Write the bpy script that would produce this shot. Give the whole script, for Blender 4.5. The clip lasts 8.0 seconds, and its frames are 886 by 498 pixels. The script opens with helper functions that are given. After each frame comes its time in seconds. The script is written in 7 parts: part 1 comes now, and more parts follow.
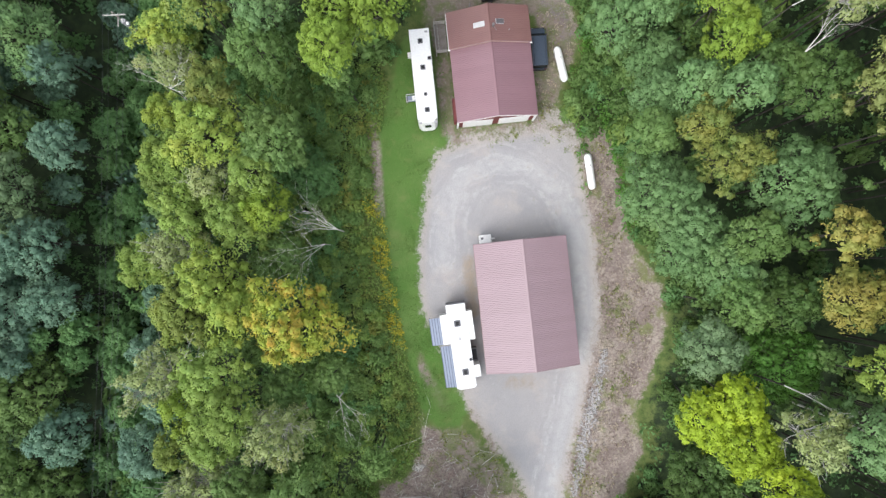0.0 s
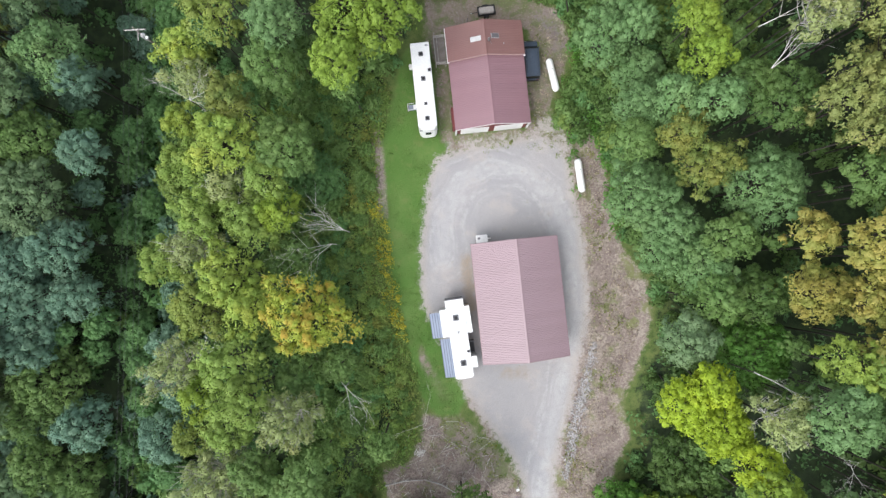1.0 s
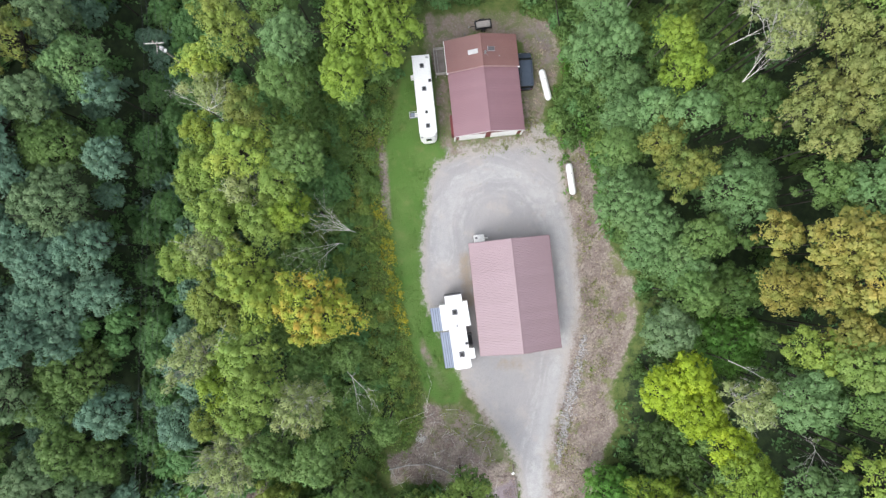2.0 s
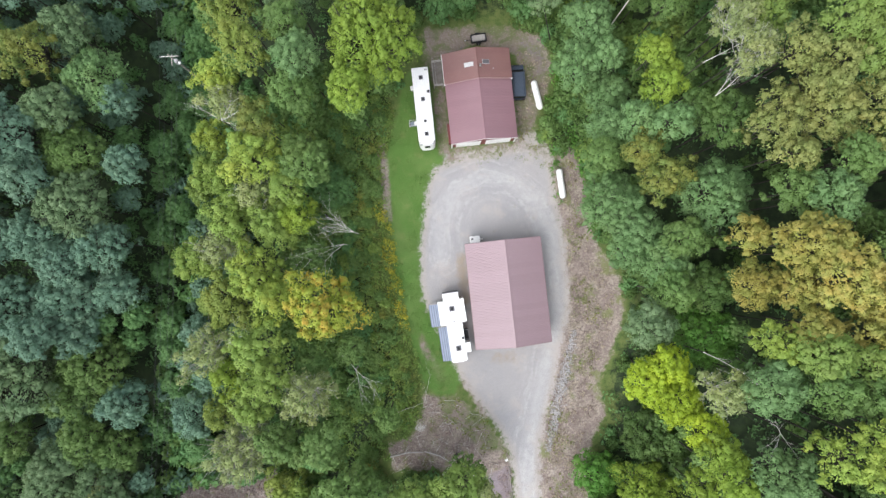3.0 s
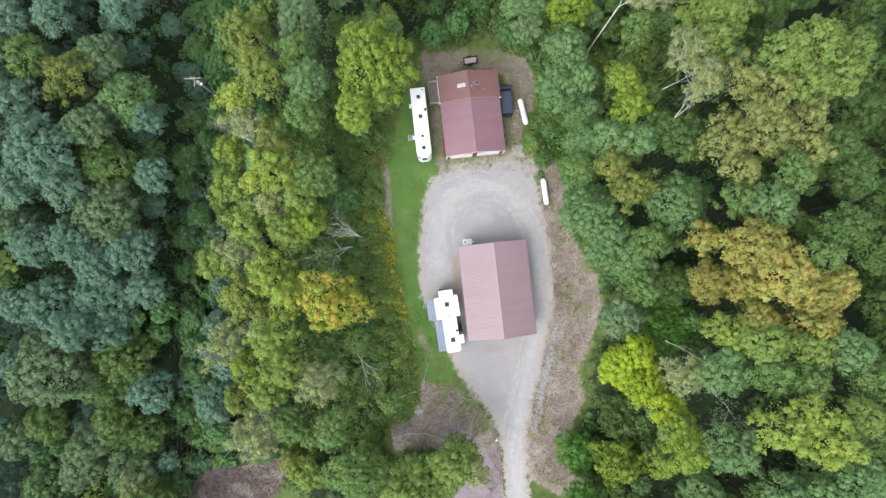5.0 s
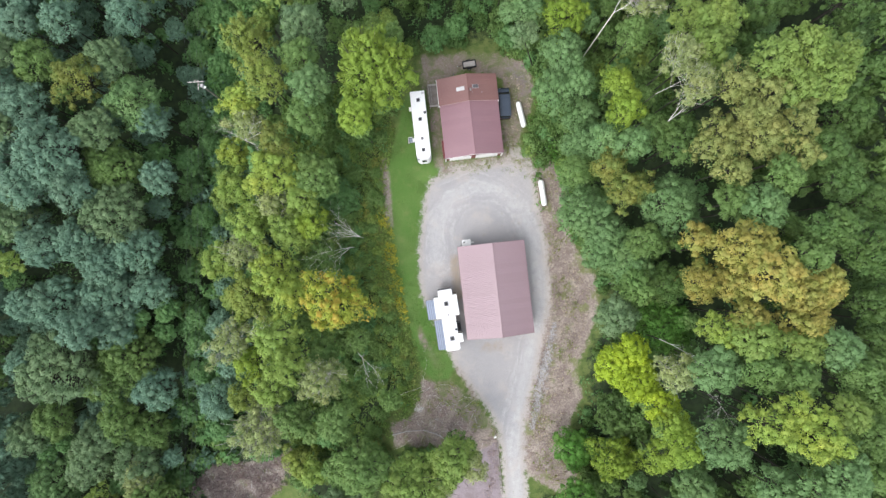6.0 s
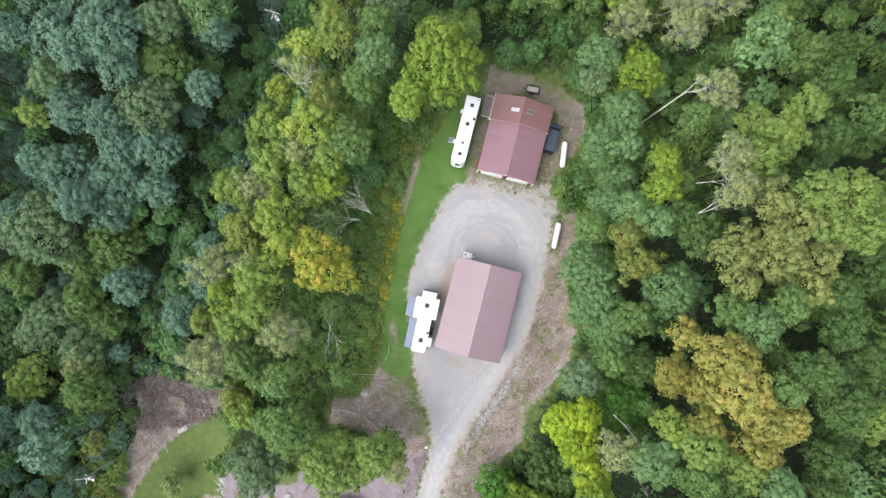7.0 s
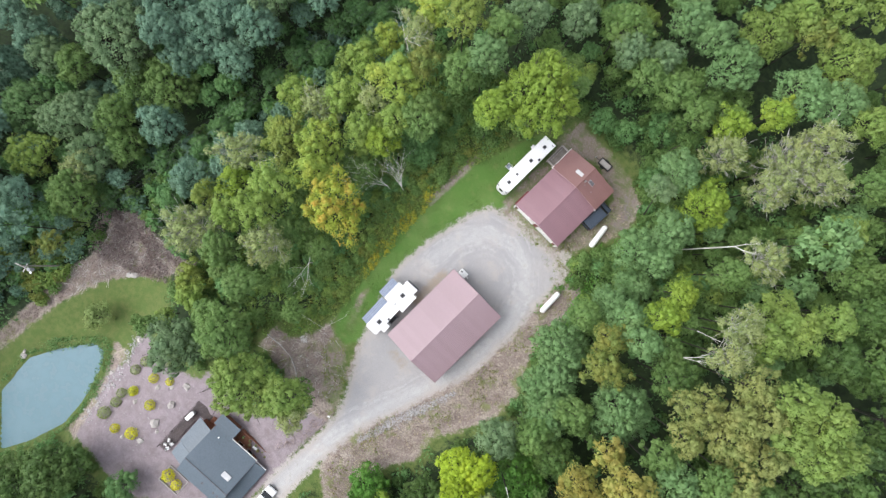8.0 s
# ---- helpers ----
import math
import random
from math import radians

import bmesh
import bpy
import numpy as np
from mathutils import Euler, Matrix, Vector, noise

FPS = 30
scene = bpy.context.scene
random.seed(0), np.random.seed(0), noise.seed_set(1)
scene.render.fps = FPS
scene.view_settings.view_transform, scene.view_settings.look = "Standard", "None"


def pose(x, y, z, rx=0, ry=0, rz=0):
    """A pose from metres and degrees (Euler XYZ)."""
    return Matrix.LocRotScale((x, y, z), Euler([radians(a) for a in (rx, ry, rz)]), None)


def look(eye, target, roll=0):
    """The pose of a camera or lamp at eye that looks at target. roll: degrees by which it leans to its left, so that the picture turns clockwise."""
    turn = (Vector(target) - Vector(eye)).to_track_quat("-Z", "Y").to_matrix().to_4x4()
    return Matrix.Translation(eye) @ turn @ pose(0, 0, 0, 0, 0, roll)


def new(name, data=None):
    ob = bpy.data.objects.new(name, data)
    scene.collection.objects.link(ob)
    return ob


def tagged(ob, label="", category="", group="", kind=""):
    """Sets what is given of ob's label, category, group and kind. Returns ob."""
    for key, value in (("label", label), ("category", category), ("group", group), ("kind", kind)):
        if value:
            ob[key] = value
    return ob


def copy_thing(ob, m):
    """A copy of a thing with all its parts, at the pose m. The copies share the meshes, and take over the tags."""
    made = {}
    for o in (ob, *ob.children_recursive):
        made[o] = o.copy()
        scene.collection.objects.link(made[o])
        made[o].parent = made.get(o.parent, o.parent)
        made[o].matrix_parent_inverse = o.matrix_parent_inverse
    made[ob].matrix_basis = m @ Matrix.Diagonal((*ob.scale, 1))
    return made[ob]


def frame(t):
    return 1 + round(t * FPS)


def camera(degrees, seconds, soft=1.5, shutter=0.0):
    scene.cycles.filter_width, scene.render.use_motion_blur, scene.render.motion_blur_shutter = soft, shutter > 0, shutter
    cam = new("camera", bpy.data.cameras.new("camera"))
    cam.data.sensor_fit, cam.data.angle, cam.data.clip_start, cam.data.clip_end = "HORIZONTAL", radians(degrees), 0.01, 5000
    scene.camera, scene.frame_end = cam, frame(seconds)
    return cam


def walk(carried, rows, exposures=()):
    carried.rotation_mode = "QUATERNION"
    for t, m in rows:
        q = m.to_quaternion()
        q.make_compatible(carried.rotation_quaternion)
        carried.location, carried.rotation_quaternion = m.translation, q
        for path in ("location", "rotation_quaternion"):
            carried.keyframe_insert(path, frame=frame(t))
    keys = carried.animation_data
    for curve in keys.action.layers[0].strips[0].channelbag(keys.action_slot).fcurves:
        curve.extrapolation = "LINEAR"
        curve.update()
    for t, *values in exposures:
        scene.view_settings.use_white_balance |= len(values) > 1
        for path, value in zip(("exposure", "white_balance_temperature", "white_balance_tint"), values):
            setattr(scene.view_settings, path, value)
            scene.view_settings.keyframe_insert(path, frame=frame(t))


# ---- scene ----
cam = camera(82.0, 8.0, 1.4)
# seconds, eye x y z, tilt, lean, heading
ROWS = [
    (0, 0.0, 0.0, 67.291, 1.582, -0.199, -5.882),
    (0.5, 0.027, -0.07, 69.549, 1.56, -0.234, -5.914),
    (1, 0.063, -0.2, 71.844, 1.553, -0.188, -5.958),
    (1.5, 0.043, -0.383, 74.218, 1.574, -0.179, -6.007),
    (3, 0.277, -0.562, 81.483, 1.554, -0.25, -6.069),
    (3.5, 0.508, -0.464, 83.859, 1.604, -0.334, -6.269),
    (4, 0.715, -0.492, 86.175, 1.554, -0.281, -6.174),
    (4.5, 0.801, -0.479, 88.541, 1.501, -0.3, -6.208),
    (5.25, 0.972, -0.437, 91.2, 1.477, -0.272, -6.232),
    (6, 1.086, -0.395, 92.104, 1.453, -0.244, -6.256),
    (6.5, 1.409, -0.161, 92.229, 1.431, -0.202, -0.71),
    (7, 1.74, 0.189, 92.293, 1.49, -0.204, 14.305),
    (7.5, 1.885, 0.558, 92.321, 1.538, -0.239, 31.883),
    (8, 1.862, 0.943, 92.283, 1.591, -0.269, 45.362),
]
walk(cam, [(t, pose(x, y, z, 0, 0, rz) @ pose(0, 0, 0, rx) @ pose(0, 0, 0, 0, ry)) for t, x, y, z, rx, ry, rz in ROWS],
     exposures=((0, 1.25), (3, 1.27), (5.5, 1.28), (6.5, 1.33), (8, 1.32)))

# ---- world and sun ----
world = bpy.data.worlds.new("world")
scene.world = world
world.use_nodes = True
sky = world.node_tree.nodes.new("ShaderNodeTexSky")
sky.sky_type, sky.sun_disc = 'NISHITA', False
sky.sun_elevation, sky.sun_rotation = radians(53), radians(228)
sky.air_density, sky.dust_density, sky.ozone_density = 1.0, 1.5, 1.5
hue = world.node_tree.nodes.new("ShaderNodeHueSaturation")
hue.inputs["Saturation"].default_value = 0.3
bg = world.node_tree.nodes["Background"]
world.node_tree.links.new(sky.outputs[0], hue.inputs["Color"])
world.node_tree.links.new(hue.outputs[0], bg.inputs[0])
bg.inputs[1].default_value = 0.186
sd = bpy.data.lights.new("sun", 'SUN')
sd.energy, sd.angle, sd.color = 0.82, radians(52), (1.0, 0.985, 0.97)
sun = new("sun", sd)
sun.matrix_world = look((-47, -42, 84), (0, 0, 0))


# ---- helpers ----
def ramp(nt, fac, lo, hi, a, b):
    n = nt.nodes.new("ShaderNodeMapRange")
    n.interpolation_type = 'SMOOTHSTEP'
    for k, v in (("From Min", lo), ("From Max", hi), ("To Min", a), ("To Max", b)):
        n.inputs[k].default_value = v
    nt.links.new(fac, n.inputs["Value"])
    return n.outputs["Result"]


def blend(nt, fac, a, b, how='MIX'):
    n = nt.nodes.new("ShaderNodeMix")
    n.data_type, n.blend_type = 'RGBA', how
    for sock, v in ((n.inputs["Factor"], fac), (n.inputs["A"], a), (n.inputs["B"], b)):
        if isinstance(v, (int, float)):
            sock.default_value = v
        elif isinstance(v, tuple):
            sock.default_value = (*v, 1) if len(v) == 3 else v
        else:
            nt.links.new(v, sock)
    return n.outputs["Result"]


def noise_tex(nt, vec, scale, detail=3.0, rough=0.55, distort=0.0):
    n = nt.nodes.new("ShaderNodeTexNoise")
    n.inputs["Scale"].default_value, n.inputs["Detail"].default_value = scale, detail
    n.inputs["Roughness"].default_value, n.inputs["Distortion"].default_value = rough, distort
    nt.links.new(vec, n.inputs["Vector"])
    return n.outputs["Fac"]


def math_node(nt, op, a, b=0.0):
    n = nt.nodes.new("ShaderNodeMath")
    n.operation = op
    for sock, v in ((n.inputs[0], a), (n.inputs[1], b)):
        if isinstance(v, (int, float)):
            sock.default_value = v
        else:
            nt.links.new(v, sock)
    return n.outputs[0]


def mat(name, c1, c2=None, coarse=0.6, fine=9.0, rough=0.7, metal=0.0, bump=0.15, spots=None, spec=0.4):
    """Two-scale mottled surface in world metres; spots: a third colour that shows as worn patches."""
    m = bpy.data.materials.new(name)
    m.use_nodes = True
    nt = m.node_tree
    p = nt.nodes["Principled BSDF"]
    pos = nt.nodes.new("ShaderNodeNewGeometry").outputs["Position"]
    c2 = c2 or tuple(v * 0.8 for v in c1)
    big, small = noise_tex(nt, pos, coarse, 4), noise_tex(nt, pos, fine, 3)
    col = blend(nt, ramp(nt, big, 0.3, 0.7, 0, 1), c1, c2)
    col = blend(nt, ramp(nt, small, 0.35, 0.75, 0, 0.5), col, tuple(v * 0.72 for v in c2))
    if spots:
        col = blend(nt, ramp(nt, noise_tex(nt, pos, coarse * 3.1, 5, 0.7), 0.58, 0.72, 0, 0.8), col, spots)
    rnd = nt.nodes.new("ShaderNodeObjectInfo").outputs["Random"]
    col = blend(nt, ramp(nt, rnd, 0, 1, 0.0, 0.16), col, tuple(v * 0.6 for v in c1))
    nt.links.new(col, p.inputs["Base Color"])
    nt.links.new(ramp(nt, small, 0.2, 0.8, max(rough - 0.12, 0.02), min(rough + 0.1, 1)), p.inputs["Roughness"])
    p.inputs["Metallic"].default_value = metal
    p.inputs["Specular IOR Level"].default_value = spec
    if bump:
        b = nt.nodes.new("ShaderNodeBump")
        b.inputs["Strength"].default_value, b.inputs["Distance"].default_value = bump, 0.03
        nt.links.new(small, b.inputs["Height"])
        nt.links.new(b.outputs[0], p.inputs["Normal"])
    return m


def leaf_mat(name, c, alt, dark=0.45, shine=0.25, mid=(0.35, 0.68)):
    """Leaves: colour wanders by leaf, by clump and by tree; thin enough to let some light through."""
    m = bpy.data.materials.new(name)
    m.use_nodes = True
    nt = m.node_tree
    p = nt.nodes["Principled BSDF"]
    geo = nt.nodes.new("ShaderNodeNewGeometry")
    tex = nt.nodes.new("ShaderNodeTexCoord")
    rnd = nt.nodes.new("ShaderNodeObjectInfo").outputs["Random"]
    clump = noise_tex(nt, geo.outputs["Position"], 0.55, 3)
    col = blend(nt, ramp(nt, clump, mid[0], mid[1], 0, 1), c, alt)
    drift = noise_tex(nt, geo.outputs["Position"], 0.21, 3, 0.6)
    col = blend(nt, ramp(nt, drift, 0.5, 0.72, 0, 0.4), col, (min(c[0] * 1.4, 0.5), c[1] * 1.05, c[2] * 0.95))
    col = blend(nt, ramp(nt, drift, 0.48, 0.3, 0, 0.4), col, (c[0] * 0.76, c[1] * 0.84, c[2] * 1.0))
    col = blend(nt, ramp(nt, geo.outputs["Random Per Island"], 0.0, 1.0, 0.0, 0.4), col, tuple(v * dark for v in alt))
    col = blend(nt, ramp(nt, rnd, 0.0, 1.0, 0.0, 0.35), col, tuple(v * 0.62 for v in alt))
    nt.links.new(col, p.inputs["Base Color"])
    p.inputs["Roughness"].default_value, p.inputs["Specular IOR Level"].default_value = 0.55, shine
    tr = nt.nodes.new("ShaderNodeBsdfTranslucent")
    nt.links.new(col, tr.inputs["Color"])
    mix = nt.nodes.new("ShaderNodeMixShader")
    mix.inputs[0].default_value = 0.25
    nt.links.new(p.outputs[0], mix.inputs[1])
    nt.links.new(tr.outputs[0], mix.inputs[2])
    nt.links.new(mix.outputs[0], nt.nodes["Material Output"].inputs["Surface"])
    return m


def mesh_of(name, bm, material):
    me = bpy.data.meshes.new(name)
    bm.normal_update()
    bm.to_mesh(me)
    bm.free()
    me.materials.append(material)
    return me


def part(name, bm, material, parent, label=""):
    ob = new(name, mesh_of(name, bm, material))
    ob.parent = parent
    return tagged(ob, label)


def thing(name, m, label, category, group="", kind=""):
    ob = new(name)
    ob.empty_display_size = 0.3
    ob.matrix_world = m
    return tagged(ob, label, category, group, kind)


def box(x0, x1, y0, y1, z0, z1, bev=0.0, bm=None):
    bm = bm or bmesh.new()
    r = bmesh.ops.create_cube(bm, size=1, matrix=Matrix.Translation(((x0 + x1) / 2, (y0 + y1) / 2, (z0 + z1) / 2)) @ Matrix.Diagonal((x1 - x0, y1 - y0, z1 - z0, 1)))
    if bev:
        ed = {e for v in r["verts"] for e in v.link_edges}
        bmesh.ops.bevel(bm, geom=list(ed), offset=bev, segments=2, affect='EDGES')
    return bm


def rod(a, b, r0, r1=None, seg=8, bm=None):
    """A tapered round bar from a to b."""
    bm = bm or bmesh.new()
    a, b = Vector(a), Vector(b)
    m = Matrix.Translation((a + b) / 2) @ (b - a).to_track_quat('Z', 'Y').to_matrix().to_4x4()
    bmesh.ops.create_cone(bm, cap_ends=True, segments=seg, radius1=r0, radius2=r0 if r1 is None else r1, depth=(b - a).length, matrix=m)
    return bm


def ball(x, y, z, r, sx=1, sy=1, sz=1, sub=2, bm=None):
    bm = bm or bmesh.new()
    bmesh.ops.create_icosphere(bm, subdivisions=sub, radius=r, matrix=Matrix.Translation((x, y, z)) @ Matrix.Diagonal((sx, sy, sz, 1)))
    return bm


def prism(profile, y0, y1):
    """A profile in x and z, drawn out along y."""
    bm = bmesh.new()
    a = [bm.verts.new((x, y0, z)) for x, z in profile]
    b = [bm.verts.new((x, y1, z)) for x, z in profile]
    n = len(a)
    bm.faces.new(a)
    bm.faces.new(b[::-1])
    for i in range(n):
        bm.faces.new((a[i], b[i], b[(i + 1) % n], a[(i + 1) % n]))
    bmesh.ops.recalc_face_normals(bm, faces=bm.faces[:])
    return bm


def smooth(ob):
    for f in ob.data.polygons:
        f.use_smooth = True
    return ob


# ---- lie of the land ----
def step(a):
    a = np.clip(a, 0.0, 1.0)
    return a * a * (3 - 2 * a)


DRIVE = [(-3.1, -2.6), (-2.7, 2.5), (-1.8, 6.5), (-0.7, 11.5), (0.9, 14.7), (4.9, 15.8), (10.1, 16.2), (15.8, 16.5), (18.8, 15.1), (19.6, 11.9), (19.7, 7.8), (20.4, 3.5), (20.4, -0.6), (20.3, -5.2), (20.1, -9.3), (18.9, -13.2), (17.4, -17.6), (15.8, -22.6), (14.3, -26.5), (13.1, -30.4), (12.4, -34.8), (12.0, -39.9), (12.2, -40.0), (12.1, -46.0), (12.3, -52.0), (12.0, -62.0), (8.0, -62.0), (8.4, -52.0), (7.5, -48.0), (7.6, -43.0), (8.1, -38.5), (8.1, -35.4), (7.9, -31.3), (6.5, -27.6), (4.6, -24.4), (2.4, -20.6), (0.9, -17.6), (0.1, -14.2), (-2.4, -8.3), (-3.1, -5.7)]
LAWN = [(0.1, 30.6), (-1.8, 29.8), (-3.7, 24.3), (-5.2, 20.3), (-6.3, 17.3), (-6.0, 13.1), (-7.2, 8.6), (-6.9, 4.5), (-6.8, -0.2), (-6.4, -5.3), (-5.9, -9.5), (-5.2, -13.6), (-4.4, -17.8), (-2.7, -20.8), (-0.2, -21.1), (1.0, -19.4), (0.9, -17.6), (0.1, -14.2), (-2.4, -8.3), (-3.1, -5.7), (-3.1, -2.6), (-2.7, 2.5), (-1.8, 6.5), (-0.7, 11.5), (0.9, 14.7), (2.4, 16.4), (2.8, 17.4), (3.0, 26.7), (2.9, 30.4)]
POND_LAWN = [(-45.1, -74.0), (-44.4, -65.5), (-43.0, -56.2), (-41.3, -48.9), (-38.9, -45.0), (-34.7, -40.7), (-31.4, -42.7), (-29.7, -48.1), (-29.6, -52.0), (-28.7, -57.3), (-31.2, -58.4), (-33.9, -57.4), (-36.1, -60.3), (-39.5, -64.5), (-41.7, -68.3), (-41.6, -74.5), (-41.6, -77.6)]
GARDEN = [(-29.0, -48.2), (-29.1, -51.5), (-27.4, -55.9), (-28.2, -59.9), (-25.1, -68.7), (-24.1, -72.2), (-19.1, -70.7), (-12.2, -70.4), (-8.3, -71.2), (-0.2, -62.7), (-8.6, -59.4), (-10.9, -52.8), (-10.1, -47.3), (-14.5, -45.9), (-20.1, -49.1), (-25.2, -50.3)]
GARDEN2 = [(-2.7, -44.0), (3.8, -35.2), (7.7, -33.3), (7.5, -41.7), (7.1, -47.2), (1.0, -47.6), (-3.1, -47.6)]
BANK = [(20.4, -0.6), (22.4, 1.8), (23.7, -0.4), (26.7, -4.3), (27.5, -8.0), (26.7, -13.0), (24.9, -16.9), (22.2, -21.8), (22.7, -26.9), (20.2, -30.6), (18.6, -35.5), (20.0, -41.2), (17.3, -42.4), (13.1, -39.0), (12.4, -34.8), (14.3, -26.5), (17.4, -17.6), (20.1, -9.3)]
BANK_N = [(20.9, 13.4), (23.0, 14.7), (24.0, 10.0), (23.9, 2.5), (24.7, -0.6), (20.9, -0.2), (20.6, 6.6)]
YARD = [(1.6, 37.3), (7.3, 37.2), (15.5, 36.3), (20.3, 32.6), (21.2, 27.3), (18.5, 21.9), (15.9, 17.0), (14.3, 16.6), (16.0, 31.6), (10.0, 33.8), (3.6, 32.4), (2.9, 30.4), (0.9, 31.1)]
BRUSH = [(-4.7, -20.8), (-0.3, -22.3), (3.5, -24.8), (6.6, -29.1), (8.3, -32.4), (7.6, -38.5), (5.5, -43.8), (3.5, -43.7), (5.4, -35.1), (-2.5, -33.2), (-10.6, -32.3), (-11.1, -28.2), (-7.0, -27.6), (-5.1, -23.8)]
BRUSH_W = [(-52.3, -38.3), (-46.9, -34.6), (-39.3, -35.1), (-31.5, -33.4), (-33.4, -38.5), (-39.3, -44.6), (-42.4, -49.2), (-45.4, -58.5), (-46.7, -72.5), (-49.5, -69.8), (-49.3, -60.9), (-48.9, -51.1), (-47.5, -44.9)]
POND = [(-41.2, -78.0), (-42.1, -69.4), (-39.5, -64.5), (-35.4, -58.6), (-33.8, -57.8), (-32.1, -58.1), (-30.6, -60.1), (-28.1, -66.8), (-27.2, -73.4), (-29.6, -80.9), (-32.5, -86.3)]
DRIVE_EDGE = [(1.2, -17.6), (2.4, -18.0), (4.5, -22.3), (5.5, -25.7), (4.7, -26.2), (3.1, -22.9), (1.6, -20.2)]
WORN = [(-4.7, -11.2), (-3.5, -11.1), (-3.1, -13.4), (-2.1, -15.7), (-2.7, -16.6), (-3.9, -15.5), (-4.6, -13.6)]
LAWN_S = [(-5.6, -10.0), (-3.6, -10.5), (-1.6, -14.0), (1.0, -18.5), (0.6, -21.0), (-3.0, -20.8), (-4.6, -17.0)]
POND_BANK = [(-32.5, -55.0), (-29.5, -59.7), (-26.8, -67.6), (-26.3, -74.0), (-23.3, -72.6), (-24.2, -66.9), (-27.4, -59.7), (-28.7, -55.0)]
FRINGE = [(-3.1, -21.9), (-0.7, -21.0), (2.7, -23.2), (6.3, -28.4), (7.4, -31.4), (3.4, -31.1), (0.8, -27.8), (-1.6, -25.4)]
BARE_W = [(-7.7, 17.1), (-6.5, 16.9), (-6.6, 10.9), (-6.6, 6.8), (-7.5, 6.5), (-7.7, 11.0)]
LINE_SHRUBS = [(-67.5, -52.3), (-59.3, -42.1), (-53.0, -43.9), (-49.9, -48.9), (-46.2, -57.8), (-49.9, -67.9), (-60.4, -59.5)]
DIRT_NE = [(16.4, 35.7), (20.4, 34.0), (21.6, 28.9), (19.6, 25.1), (17.6, 29.3), (15.7, 33.1)]
BARE = [(-7.0, 20.5), (-6.1, 17.3), (-6.0, 12.6), (-6.9, 7.9), (-8.0, 6.7), (-8.1, 13.4), (-8.1, 17.5)]
WEED = [(-6.3, 17.3), (-6.0, 13.1), (-7.2, 8.6), (-6.9, 4.5), (-6.8, -0.2), (-6.4, -5.3), (-5.9, -9.5), (-8.1, -9.2), (-9.2, -0.9), (-10.4, 7.4), (-9.8, 13.6), (-8.8, 17.6)]

# middle line of the wheel tracks round the loop and down the drive
TRACK = [(10.2, -62), (10.1, -45), (10.5, -35), (12.5, -26), (16.2, -16), (18.0, -7), (18.0, 2), (16.4, 8), (13, 11.6), (8.5, 12.6), (4, 11), (1.2, 6.5), (0.2, 0)]
POND_Z = -8.8


def inside(poly, x, y):
    """Metres inside (+) or outside (-) a closed outline, for arrays of places."""
    x, y = np.asarray(x, float), np.asarray(y, float)
    dist, odd = np.full(x.shape, 1e9), np.zeros(x.shape, bool)
    for (ax, ay), (bx, by) in zip(poly, poly[1:] + poly[:1]):
        ex, ey = bx - ax, by - ay
        k = np.clip(((x - ax) * ex + (y - ay) * ey) / (ex * ex + ey * ey), 0, 1)
        dist = np.minimum(dist, np.hypot(x - ax - k * ex, y - ay - k * ey))
        odd ^= ((ay > y) != (by > y)) & (x < ex * (y - ay) / (ey if ey else 1e-9) + ax)
    return np.where(odd, dist, -dist)


def from_track(x, y):
    d = np.full(np.shape(x), 1e9)
    for (ax, ay), (bx, by) in zip(TRACK, TRACK[1:]):
        ex, ey = bx - ax, by - ay
        k = np.clip(((x - ax) * ex + (y - ay) * ey) / (ex * ex + ey * ey), 0, 1)
        d = np.minimum(d, np.hypot(x - ax - k * ex, y - ay - k * ey))
    return d


def land(x, y):
    x, y = np.asarray(x, float), np.asarray(y, float)
    v = -8.5 * step((-12 - x) / 30) - 2.5 * step((-42 - x) / 15) * step(-y / 30) * step((y + 60) / 20) + 8.0 * step((x - 24) / 20) - 3.5 * step((-30 - y) / 25) * step((15 - x) / 20) * step((x + 45) / 20)
    d = inside(POND, x, y)
    k = step((d + 5) / 5)
    return v * (1 - k) + (POND_Z + 0.12 - 1.3 * step(d / 2.5)) * k


def land_at(x, y):
    return float(land(x, y))


def open_land(x, y):
    """Metres inside the open ground that carries no trees."""
    d = np.full(np.shape(x), -1e9)
    for poly in (DRIVE, LAWN, POND_LAWN, POND_YARD, GARDEN, GARDEN2, BANK, BANK_N, YARD, BRUSH, POND, HOUSES):
        d = np.maximum(d, inside(poly, x, y))
    return d


POND_YARD = [(-14, -43), (8, -43), (8, -68), (-14, -68)]
HOUSES = [(2, 16), (16, 16), (16, 33), (2, 33)]
OPEN_X, OPEN_Y = np.arange(-160.0, 161.0), np.arange(-170.0, 151.0)
OPEN = open_land(*np.meshgrid(OPEN_X, OPEN_Y))


def open_at(x, y):
    """open_land for one place, read from a net of one metre."""
    u, v = min(max(x + 160, 0), 319.99), min(max(y + 170, 0), 319.99)
    i, j = int(u), int(v)
    a, b = u - i, v - j
    return float((OPEN[j, i] * (1 - a) + OPEN[j, i + 1] * a) * (1 - b) + (OPEN[j + 1, i] * (1 - a) + OPEN[j + 1, i + 1] * a) * b)


